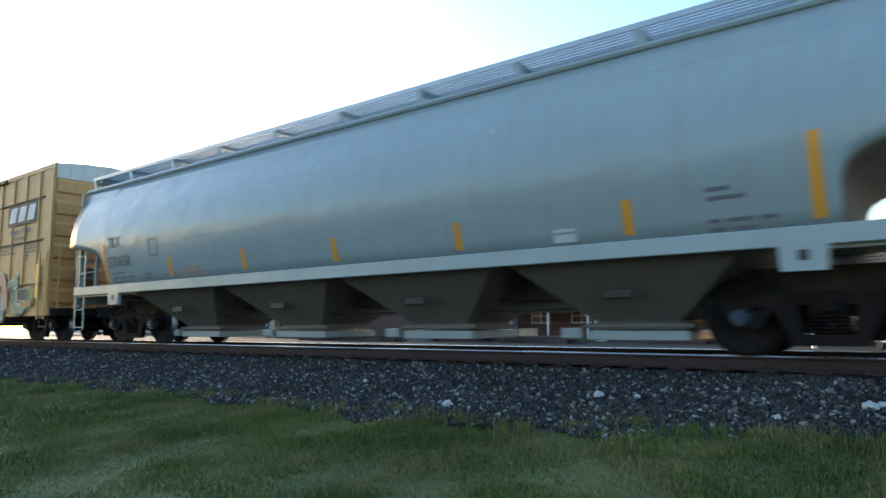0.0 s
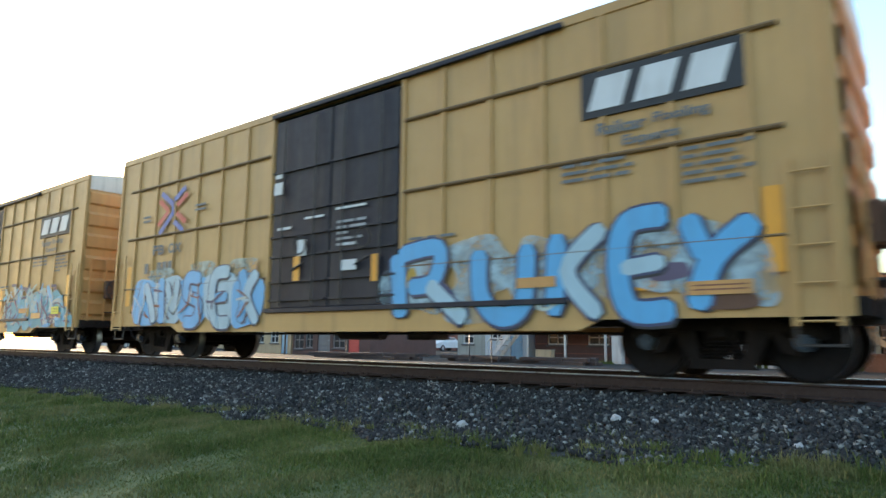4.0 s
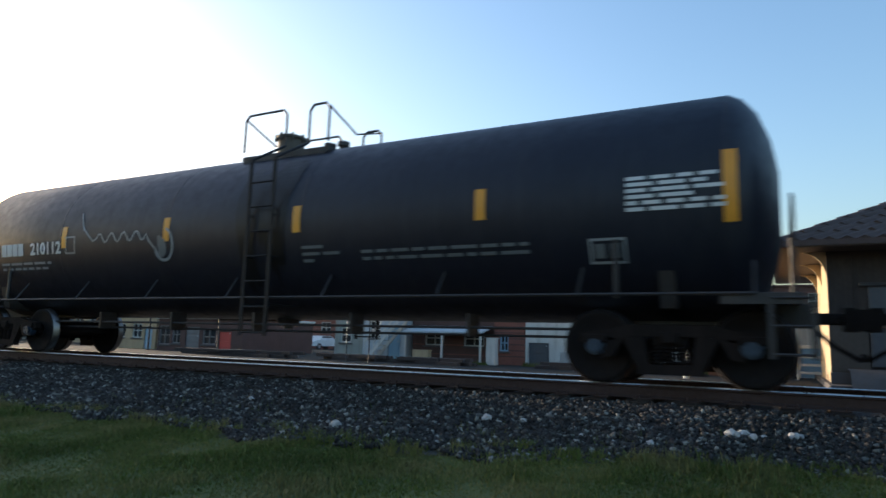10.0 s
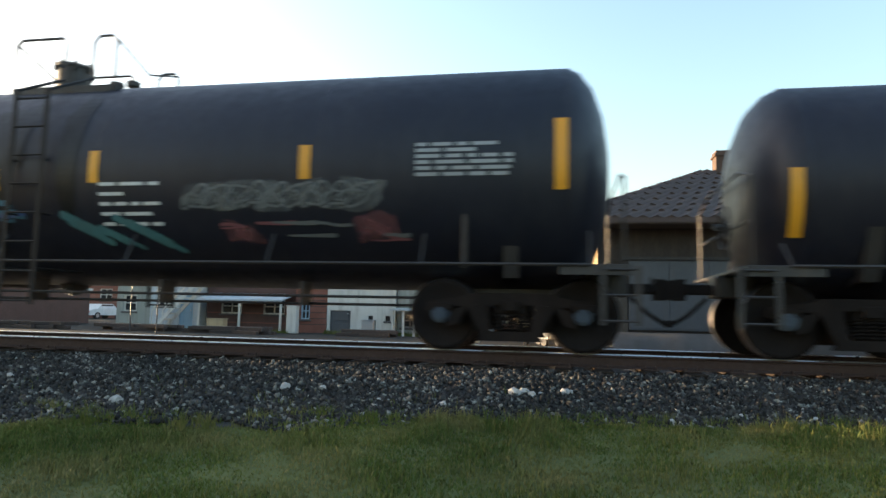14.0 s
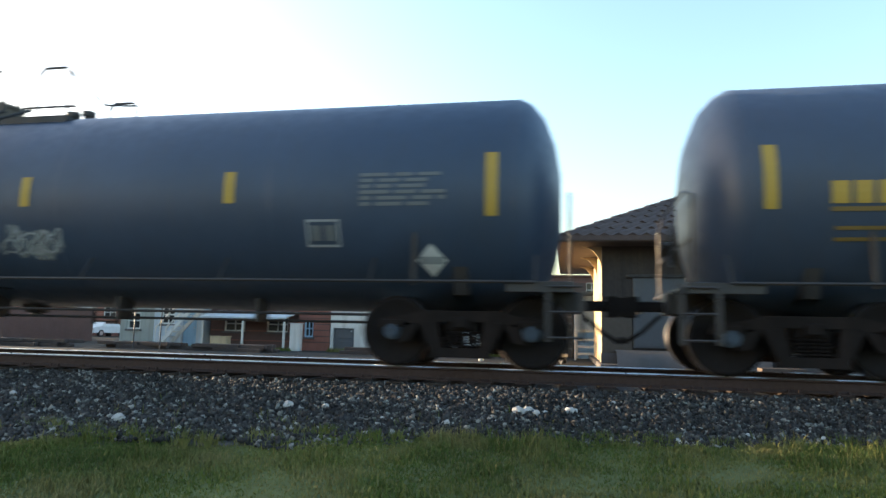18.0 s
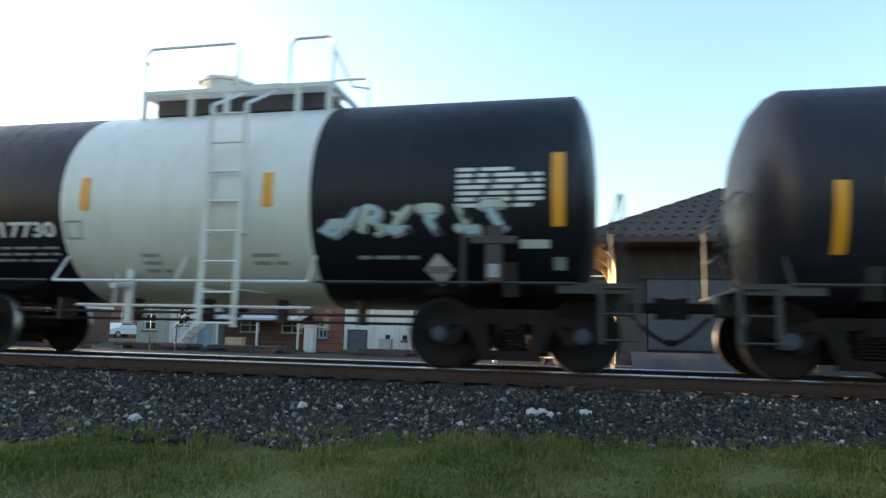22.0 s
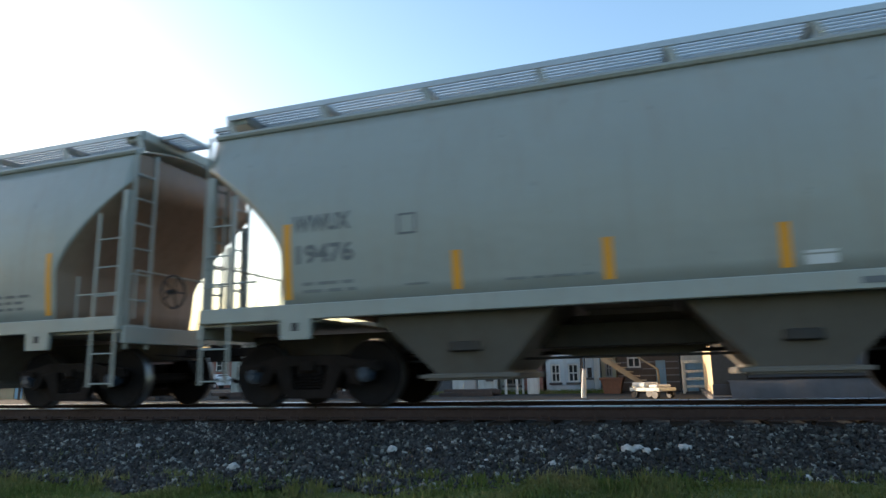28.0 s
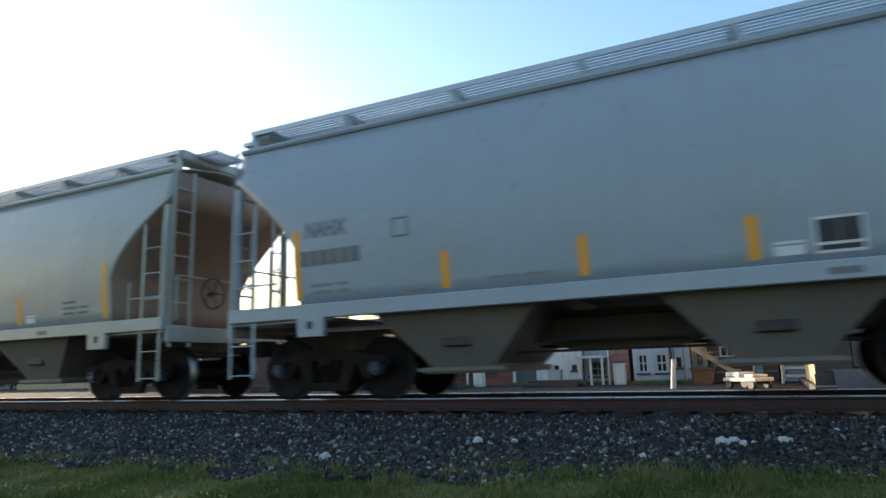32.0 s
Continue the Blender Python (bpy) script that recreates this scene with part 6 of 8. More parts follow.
def canopy(x0, x1, y, z, mat, label, rise=.1):
    c = tagged(new("canopy"), label, "canopy")
    bm = fresh()
    loft(bm, [[Vector((x, yy, zz)) for yy, zz in ((y - 1.6, z), (y - 1.6, z + .08), (y, z + rise), (y, z + rise - .08))] for x in (x0, x1)], caps=True)
    part("canopy_roof", bm, mat, c)
    for x in (x0 + .1, (x0 + x1) / 2, x1 - .1):
        bm = fresh()
        box(bm, x - .05, x + .05, y - 1.5, y - 1.4, -.58, z)
        part("post", bm, "wall_white", c)


canopy(-18.2, -13.6, Y0 + .45, .95, "wall_pale_blue", "white sloping awning on slim posts", .42)
canopy(-8.0, -6.75, Y0 + .1, .62, "wall_pale_blue", "small pale blue canopy on white posts", .14)


def stair(x, y, up_to, mat, label, way=1):
    """An outside stair that climbs from its foot at x, towards +x or -x."""
    s = tagged(new("outside_stair"), label, "stairs")
    n = 9
    for i in range(n):
        bm = fresh()
        xa, xb = sorted((x + way * i * .26, x + way * (i * .26 + .28)))
        box(bm, xa, xb, y, y + .9, -.58 + (up_to + .58) * (i + 1) / n - .05, -.58 + (up_to + .58) * (i + 1) / n)
        part("tread", bm, mat, s)
    for yy in (y, y + .9):
        bm = fresh()
        slab(bm, [(x, -.58), (x + way * .25, -.58), (x + way * n * .26, up_to - .25), (x + way * n * .26, up_to)], yy - .03, yy + .03)
        part("stringer", bm, mat, s)
        bm = fresh()
        pipe(bm, [(x, yy, -.57), (x, yy, .4), (x + way * n * .26, yy, up_to + .9), (x + way * n * .26, yy, up_to)], .04, 6)
        part("handrail", bm, mat, s)


stair(-.62, Y0 - 1.9, 1.1, "wood_pale", "pale wooden outside stair with a handrail", -1)
stair(-20.6, Y0 - 1.2, 1.9, "wall_white", "white outside stair with a handrail")


def yard_pole(x, y, h, r, mat, label, lean=0.0):
    bm = fresh()
    rod(bm, (0, 0, 0), (lean, 0, h), r, 10, r * .7)
    tagged(part("yard_pole", bm, mat, at=pose(x * KB, -9.25 + (y + 9.25) * KB, -.58)), label, "pole", "poles in the lot")


yard_pole(-4.1, 22.7, 1.05, .10, "wall_white", "short white leaning post", .08)
yard_pole(-8.35, 29.0, 1.6, .05, "wall_white", "white post before the shed")
yard_pole(-5.05, 30.0, 5.6, .08, "wood_brown", "dark wooden pole behind the shops")
yard_pole(-24.0, 24.0, 3.0, .03, "steel_thin", "grey post in the lot")
yard_pole(-21.0, 22.0, 2.8, .03, "steel_thin", "grey post in the lot")
yard_pole(-37.0, 26.0, 3.4, .07, "wood_brown", "brown wooden post in the lot")
yard_pole(-47.0, 28.0, 3.4, .07, "wood_brown", "brown wooden post in the lot")


def bin_(x, y, w, d, h, mat, label, cat="skip"):
    b_ = tagged(new(cat), label, cat)
    bm = fresh()
    slab(bm, [(-w / 2 + .15, 0), (w / 2 - .15, 0), (w / 2, h), (-w / 2, h)], -d / 2, d / 2)
    part("body", bm, mat, b_, at=pose(x, y, -.58))
    bm = fresh()
    box(bm, x - w / 2 - .04, x + w / 2 + .04, y - d / 2 - .04, y + d / 2 + .04, h - .62, h - .52, .01)
    part("rim", bm, mat, b_)


bin_(-2.55, 20.6, .95, .9, .62, "rust_brown", "rusty brown skip before the shed")


def tie_pile(x, y, long_, high, seed):
    """Old ties thrown on a low heap."""
    rng = random.Random(seed)
    heap = tagged(new("tie_pile"), "low heap of dark old railway ties in the lot", "timber", "heaps of old ties")
    for k in range(int(long_ / .55) * 2):
        bm = fresh()
        box(bm, -1.1, 1.1, -.1, .1, 0, .16, .012)
        layer = k % 2
        part("tie", bm, "tie_wood", heap, at=pose(x + rng.uniform(-.5, .5) * (long_ - 2.2), y + rng.uniform(-.5, .5), -.58 + layer * high * .45, 0, rng.uniform(-1, 1), rng.uniform(-14, 14)))


tie_pile(-14.6, 18.2, 4.4, .34, 5)
tie_pile(-19.4, 18.6, 5.2, .34, 6)
tie_pile(-8.6, 19.4, 3.0, .30, 7)
tie_pile(-25.6, 17.6, 7.5, .40, 8)
tie_pile(-29.5, 18.4, 4.5, .34, 9)


def parked_car(x, y, yaw, paint, label, long_=4.3):
    c = tagged(new("parked_car"), label, "car", "parked cars in the lot")
    c.matrix_basis = pose(x, y, -.58, 0, 0, yaw)
    h = long_ / 2
    bm = fresh()
    side = [(-h, .35), (-h, .75), (-h + .15, .88), (-.9 - .4, .95), (-.75, 1.40), (.55, 1.42), (1.15, .97), (h - .2, .84), (h, .62), (h, .35)]
    loft(bm, [[Vector((px, yy * (.82 if pz_ > 1 else 1), pz_)) for px, pz_ in side] for yy in (-.85, -.80, .80, .85)], caps=True)
    part("body", bm, paint, c)
    for s in (-1, 1):
        bm = fresh()
        slab(bm, [(-1.12, .99), (-.70, 1.34), (.50, 1.36), (1.0, 1.0)], s * .755 - .012, s * .755 + .012)
        part("side_window", bm, "glass_dark", c)
        for e in (-1, 1):
            bm = fresh()
            rod(bm, (e * 1.3, s * .66, .32), (e * 1.3, s * .88, .32), .32, 20)
            w = part("wheel", bm, "paint_black", c)
            bm = fresh()
            rod(bm, (e * 1.3, s * .87, .32), (e * 1.3, s * .895, .32), .19, 14)
            part("rim", bm, "galvanised", w)
    for e, mt in ((-1, "paint_red"), (1, "paint_white")):
        for s in (-1, 1):
            bm = fresh()
            box(bm, e * h - .04, e * h + .02, s * .62 - .14, s * .62 + .14, .62, .74, .01)
            part("lamp", bm, mt, c)


parked_car(-49.6, 44.5, 70, "wall_white", "white car parked before the brick store")
parked_car(-47.2, 45.5, 80, "paint_fade", "silver car parked before the brick store")
parked_car(-45.2, 44.0, 74, "rust_brown", "dull brown car parked before the brick store")
parked_car(-43.0, 46.0, 84, "paint_white", "pale car parked before the brick store")
parked_car(-52.6, 45.0, 82, "paint_grey", "grey car parked before the brick store")
parked_car(-72.0, 27.0, 90, "wall_white", "white car parked in the lot")
parked_car(-24.5, 40.5, 4, "paint_fade", "silver car parked behind the workshops")
parked_car(-84.0, 26.0, 90, "paint_fade", "silver car parked in the lot")


def white_cart(x, y):
    c = tagged(new("utility_cart"), "small white flat utility cart in the evening sun", "cart")
    c.matrix_basis = pose(x, y, -.58, 0, 0, -42)
    bm = fresh()
    box(bm, -.7, .7, -.42, .42, .24, .36, .02)
    part("deck", bm, "wall_white", c)
    bm = fresh()
    box(bm, -.66, .0, -.36, .36, .36, .54, .05)
    part("box", bm, "wall_white", c)
    bm = fresh()
    box(bm, .12, .56, -.34, .34, .36, .47, .04)
    part("seat", bm, "wall_white", c)
    for e in (-.48, .48):
        for s in (-1, 1):
            bm = fresh()
            rod(bm, (e, s * .30, .14), (e, s * .42, .14), .14, 14)
            part("wheel", bm, "paint_black", c)


white_cart(-.75, 15.5)


def gate_frame(x, y, w, h):
    g = tagged(new("gate_frame"), "white wooden gate frame beside the station house", "gate")
    for dx in (0, w):
        bm = fresh()
        box(bm, x + dx - .05, x + dx + .05, y - .05, y + .05, -.58, h, .01)
        part("post", bm, "wall_white", g)
    bm = fresh()
    box(bm, x - .06, x + w + .06, y - .06, y + .06, h + .002, h + .12, .01)
    part("lintel", bm, "wall_white", g)
    for i in range(3):
        bm = fresh()
        box(bm, x + .08, x + w - .08, y - .02, y + .02, -.35 + i * .3, -.25 + i * .3, .006)
        part("rail", bm, "wall_white", g)


gate_frame(.36, 19.5, .90, .62)
for x, y, w, h, mt, lb in ((-6.1, 20.9, .5, .9, "wall_white", "white utility box against the shop wall"), (-9.0, 20.6, .6, .7, "galvanised", "grey utility box before the shed"), (-16.6, 20.3, .9, .6, "wall_tan", "tan wooden box under the awning"), (-12.9, 20.8, .5, 1.3, "wall_white", "white cabinet beside the garage door")):
    c = tagged(new("utility_box"), lb, "utility box", "utility boxes along the shops")
    bm = fresh()
    box(bm, x - w / 2, x + w / 2, y - .2, y + .2, -.58, -.58 + h, .02)
    part("body", bm, mt, c)
    bm = fresh()
    box(bm, x - w / 2 - .03, x + w / 2 + .03, y - .23, y + .23, -.58 + h + .002, -.54 + h, .01)
    part("lid", bm, mt, c)
    bm = fresh()
    box(bm, x - w / 2 + .05, x + w / 2 - .05, y - .215, y - .202, -.5, -.66 + h, .005)
    part("door", bm, mt, c)

# ---- station house with a tiled hip roof ----
bm = fresh()
box(bm, 1.0, 22, 11.5, 23, -.58, -.40, .02)
tagged(part("platform", bm, "concrete"), "worn concrete platform under the station house", "platform", kind="structure")
bm = fresh()
for i in range(7):
    box(bm, 6.45 + i * 2.2, 8.62 + i * 2.2, 10.9 + .02 * (i % 3), 12.45, -.58, -.02 - .02 * (i % 2), .03)
tagged(part("loading_platform", bm, "concrete"), "worn concrete loading platform before the station house", "platform", kind="structure")
bm = fresh()
loft(bm, [[Vector((x, y, z)) for y, z in ((11.15 + .1 * math.sin(x * 3), -.58), (11.3 + .1 * math.sin(x * 5), -.2), (11.6, .0 + .05 * math.sin(x * 2.1)), (12.5, .04))] for x in [1.5 + .36 * i for i in range(13)]], close=False, smooth=True)
tagged(part("concrete_ramp", bm, "concrete"), "rough crumbling concrete ramp under the freight door", "ramp", kind="structure")
depot = tagged(new("station_house"), "brown brick station house with a tiled hipped roof", "station")
DX0, DX1, DY0, DY1, DZ = 1.14, 17.0, 12.6, 19.6, 3.4
bm = fresh()
wins = [(x, x + 1.1, 1.05, 2.6) for x in (7.3, 9.8, 13.0)]
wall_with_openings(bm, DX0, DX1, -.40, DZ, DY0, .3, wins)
# front wall coloured dark throughout to hold the shade under the eaves
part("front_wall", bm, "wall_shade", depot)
for w in wins:
    window_in(depot, *w, DY0, "wood_brown", 1)
# sunward wall gets tan, the others brown: low sunlight put into the colour
for xa, xb in ((DX0, DX0 + .3), (DX1 - .3, DX1)):
    bm = fresh()
    box(bm, xa, xb, DY0 + .3, DY1, -.40, DZ)
    part("side_wall", bm, "wall_tan" if xa == DX0 else "wood_brown", depot, "side wall, the sunward one coloured tan for the low sun")
bm = fresh()
box(bm, DX0 + .3, DX1 - .3, DY1 - .3, DY1, -.40, DZ)
part("back_wall", bm, "wood_brown", depot)
# battens share the wall's dark, shade-filled colour
bm = fresh()
n = 26
for i in range(n):
    xa = DX0 + (DX1 - DX0) * i / n
    if not any(w[0] - .3 < xa < w[1] + .1 for w in wins + [(2.1, 5.85)]):
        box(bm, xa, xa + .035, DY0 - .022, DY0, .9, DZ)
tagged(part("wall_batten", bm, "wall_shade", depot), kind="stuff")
bm = fresh()
box(bm, DX0 - .06, DX1 + .06, DY0 - .08, DY0 - .004, -.40, -.07, .01)
part("plinth", bm, "concrete", depot)
# lower wall stays lighter, below the shade coloured into the front
bm = fresh()
box(bm, DX0 - .03, 2.06, DY0 - .05, DY0 - .004, -.07, 1.6, .008)
box(bm, 5.86, DX1 + .03, DY0 - .05, DY0 - .004, -.07, 1.02, .008)
part("wainscot", bm, "wall_stain", depot, "weathered brown lower wall")
bm = fresh()
box(bm, 2.1, 5.82, DY0 - .07, DY0 - .004, .11, 2.35, .01)
d = part("freight_door", bm, "door_slate", depot, "wide slate-grey sliding freight door")
bm = fresh()
for i in range(3):
    box(bm, 2.14 + i * 1.22, 3.33 + i * 1.22, DY0 - .085, DY0 - .07, .17, 2.29, .006)
tagged(part("door_board", bm, "door_slate", d), kind="stuff")
bm = fresh()
box(bm, 1.9, 9.6, DY0 - .14, DY0 - .095, 2.36, 2.46, .01)
part("door_rail", bm, "steel_dark", depot)
ex0, ex1, ey0, ey1, ez = -.31, 18.2, 11.4, 22.6, 3.58
rx0, rx1, ry, rz = 5.2, 13.6, 16.5, 6.15
bm = fresh()
E_ = [Vector((ex0, ey0, ez)), Vector((ex1, ey0, ez)), Vector((ex1, ey1, ez)), Vector((ex0, ey1, ez))]
R_ = [Vector((rx0, ry, rz)), Vector((rx1, ry, rz))]
for f_ in ((E_[0], E_[1], R_[1], R_[0]), (E_[2], E_[3], R_[0], R_[1]), (E_[3], E_[0], R_[0]), (E_[1], E_[2], R_[1])):
    bm.faces.new([bm.verts.new(v) for v in f_])
bm.faces.new([bm.verts.new(v - Vector((0, 0, .16))) for v in E_])
for a, b_ in zip(E_, E_[1:] + E_[:1]):
    d = Vector((0, 0, -.16))
    bm.faces.new([bm.verts.new(v) for v in (a, b_, b_ + d, a + d)])
bmesh.ops.remove_doubles(bm, verts=bm.verts, dist=1e-4)
roof = part("roof", bm, "roof_tile", depot, "brown tiled hipped roof")


def tile_rows(corner_a, corner_b, top_a, top_b, name):
    """Rows of half-round tiles up one slope of the roof."""
    bm = fresh()
    n = max(6, int((corner_b - corner_a).length / .42))
    nrm = (corner_b - corner_a).cross(top_a - corner_a).normalized()
    rows_ = 9
    for r in range(rows_):
        k0, k1 = r / rows_, (r + 1.08) / rows_
        a0, b0 = corner_a.lerp(top_a, k0), corner_b.lerp(top_b, k0)
        a1, b1 = corner_a.lerp(top_a, min(1, k1)), corner_b.lerp(top_b, min(1, k1))
        m_ = max(2, int((b0 - a0).length / .42))
        for i in range(m_):
            u0, u1 = (i + .12) / m_, (i + .88) / m_
            p0, p1, q0, q1 = a0.lerp(b0, u0), a0.lerp(b0, u1), a1.lerp(b1, u0), a1.lerp(b1, u1)
            pm_, qm = (p0 + p1) / 2 + nrm * .085, (q0 + q1) / 2 + nrm * .045
            vs = [bm.verts.new(v) for v in (p0, pm_, p1, q1, qm, q0)]
            bm.faces.new((vs[0], vs[1], vs[4], vs[5]))
            bm.faces.new((vs[1], vs[2], vs[3], vs[4]))
            bm.faces.new((vs[0], vs[2], vs[1]))
    tagged(part(name, bm, "roof_tile", roof), kind="stuff")


tile_rows(E_[0], E_[1], R_[0], R_[1], "roof_tiles")
tile_rows(E_[3], E_[0], R_[0], R_[0], "roof_tiles")
bm = fresh()
box(bm, 5.65, 6.3, 16.2, 16.85, 5.3, 6.85, .02)
box(bm, 5.6, 6.35, 16.15, 16.9, 6.62, 6.72, .01)
part("chimney", bm, "chimney_brick", depot, "square dark brick chimney")
bm = fresh()
box(bm, ex0 + .05, ex1 - .05, ey0 + .05, ey1 - .05, ez - .19, ez - .165)
part("soffit", bm, "wood_brown", depot, "brown boarded soffit under the wide eaves")
# brackets coloured paler than the other wood to carry the sun on them
for y in (12.75, 15.9, 19.2):
    curve_ = [(DX0 - .004 - .62 * (1 - math.cos(k * math.pi / 20)), ez - 1.02 + .83 * math.sin(k * math.pi / 20)) for k in range(11)]
    bm = fresh()
    slab(bm, curve_ + [(DX0 - .004, ez - .19)], y - .06, y + .06)
    part("eave_bracket", bm, "wood_pale", depot, "pale curved bracket under the eave")
bm = fresh()
pipe(bm, [(6.3, DY0 - .1, 1.05), (6.3, DY0 - .1, 2.7), (6.3, 11.6, 3.3)], .05, 8)
part("downpipe", bm, "wood_pale", depot, "pale downpipe bent under the eave")
for x, w in ((7.6, .5), (10.0, .42)):
    bm = fresh()
    box(bm, x, x + w, DY0 - .03, DY0 - .006, .98, 1.16, .004)
    part("notice_board", bm, "wall_pale_blue", depot, "small pale notice board")
stack = tagged(new("timber_stack"), "small stack of old timbers by the station", "timber")
for i in range(4):
    bm = fresh()
    box(bm, 5.3 + .07 * (i % 2), 6.5, 10.1 + i * .16, 10.24 + i * .16, -.58, -.44, .008)
    part("timber", bm, "wood_brown", stack)
for i in range(3):
    bm = fresh()
    box(bm, 5.25, 6.4 - .1 * i, 10.18 + i * .16, 10.32 + i * .16, -.44, -.32, .008)
    part("timber", bm, "wood_brown", stack)


# ---- a wisp of cloud, far off ----
bm = fresh()
bm.faces.new([bm.verts.new((math.cos(k * math.pi / 24), 0, math.sin(k * math.pi / 24))) for k in range(48)])
wisp_place = pose(261, 556, 318, 0, -12, -25) @ Matrix.Diagonal((24, 9, 9, 1))
tagged(part("cloud", bm, "cloud_white", at=wisp_place), "small thin white cloud wisp in a clear sky", "cloud", kind="stuff")


# ---- olive trees and a white post at the lot's far end ----
def small_tree(x, y, tall, wide, seed):
    rng = random.Random(seed)
    t = tagged(new("tree"), "low olive-green tree at the far end of the lot", "tree", "trees at the far end of the lot")
    t.matrix_basis = pose(x, y, -.58)
    bm = fresh()
    rod(bm, (0, 0, -.05), (.05, 0, tall * .35), .14, 8, .09)
    tips = []
    for k in range(7):
        a = k * .9 + rng.uniform(-.3, .3)
        tip = Vector((wide * .36 * math.cos(a), wide * .36 * math.sin(a), tall * rng.uniform(.5, .85)))
        rod(bm, (.03, 0, tall * rng.uniform(.15, .33)), tuple(tip), .05, 5, .02)
        tips.append(tip)
    part("trunk", bm, "wood_brown", t)
    pts, tris = [], []
    for k in range(2600):
        c = rng.choice(tips) * rng.uniform(.45, 1.1)
        p = c + Vector((rng.gauss(0, wide * .13), rng.gauss(0, wide * .13), rng.gauss(0, tall * .12)))
        p.z = max(p.z, .12)
        u, w_ = Vector((rng.uniform(-1, 1), rng.uniform(-1, 1), rng.uniform(-1, 1))).normalized() * .10, Vector((rng.uniform(-1, 1), rng.uniform(-1, 1), rng.uniform(-1, 1))).normalized() * .07
        n0 = len(pts)
        pts += [p - u, p + w_, p + u, p - w_]
        tris.append((n0, n0 + 1, n0 + 2, n0 + 3))
    me = bpy.data.meshes.new("crown")
    me.from_pydata(pts, [], tris)
    me.materials.append(MAT["leaf"])
    part("crown", me, None, t)


for i, (x, y, tall, wide) in enumerate(((-83, 40, 3.2, 4.2), (-79, 36, 2.8, 3.8), (-75.5, 38, 3.3, 4.4), (-72, 35, 2.6, 3.6), (-68.5, 37, 3.0, 4.0), (-65, 35.5, 2.7, 3.4))):
    small_tree(x, y, tall, wide, 900 + i)
yard_pole(-64.5, 24.0, 2.4, .10, "wall_white", "white post at the lot's far end")


# ---- the train ----
# car ends along the train, front to back, where x is counted at the clip's start
ENDS = [1.70, -18.04, -35.6, -53.5, -70.95, -89.4, -107.2, -125.3, -143.7, -162.7, -181.3, -199.2, -212.2, -225.0, -237.6, -250.3, -263.3, -276.2, -289.2, -302.0, -314.9]


def span(i):
    return (ENDS[i] + ENDS[i + 1]) / 2, ENDS[i] - ENDS[i + 1]


CARS = []


def enlist(made, i):
    CARS.append((made[0], span(i)[0]))
    return made


# grey four-bay hopper
P, L = span(0)
car, on, rng, hb = enlist(hopper_car("covered_hopper", P, L, 3.84, "hopper_grey", "pale grey four-bay covered hopper car", 1, 4, .24, 1.6, "bulkhead_brown", cut=(.12, .29, .25), truck_in=2.6), 0)
side_strips(car, on, [(-7.42, 1.46, 2.35), (7.33, 1.46, 2.35), (-4.74, 1.46, 1.85), (-2.22, 1.46, 1.85), (.23, 1.46, 1.85), (2.77, 1.46, 1.85), (5.3, 1.46, 1.88)])
word("TILX", -6.93, 2.35, on, "paint_grey", car)
word("570658", -6.76, 1.90, on, "paint_grey", car)
small_print(3, -7.2, -6.1, 1.66, on, "paint_grey", car, rng)
frame_mark(car, -5.27, 2.12, .34, .38, on, "paint_grey")
frame_mark(car, -5.69, 1.52, .2, .14, on, "paint_grey")
small_print(2, 6.23, 6.83, 1.9, on, "paint_grey", car, rng)
small_print(2, 6.23, 6.93, 1.55, on, "paint_grey", car, rng)
small_print(1, 5.63, 7.63, 3.5, on, "paint_grey", car, rng)
mark("data_plate", [(4.28, 4.6, 1.44, 1.54)], on, "paint_white", car)
mark("data_plate", [(4.28, 4.6, 1.57, 1.61)], on, "paint_white", car)
small_print(3, -4.34, -3.5, 1.62, on, "paint_salmon", car, rng, pitch=.07, h=.03)

# three yellow box cars, each with its own graffiti
P, L = span(1)
car, up, rng = enlist(box_car("box_car", P, L, "yellow ribbed box car with green and white graffiti", 21), 1)
haze(car, up(1), [(2.0, 1.5, .3, .45), (2.75, 1.75, .5, .42), (3.5, 1.7, .45, .3), (4.1, 1.55, .4, .35)], "spray_moss", 5)
haze(car, up(1), [(6.75, 1.3, .36, .26), (6.35, 1.05, .4, .28), (5.5, .95, .3, .25)], "spray_lime", 6)
SAGE, ROSE = "paint_fern", "paint_salmon"
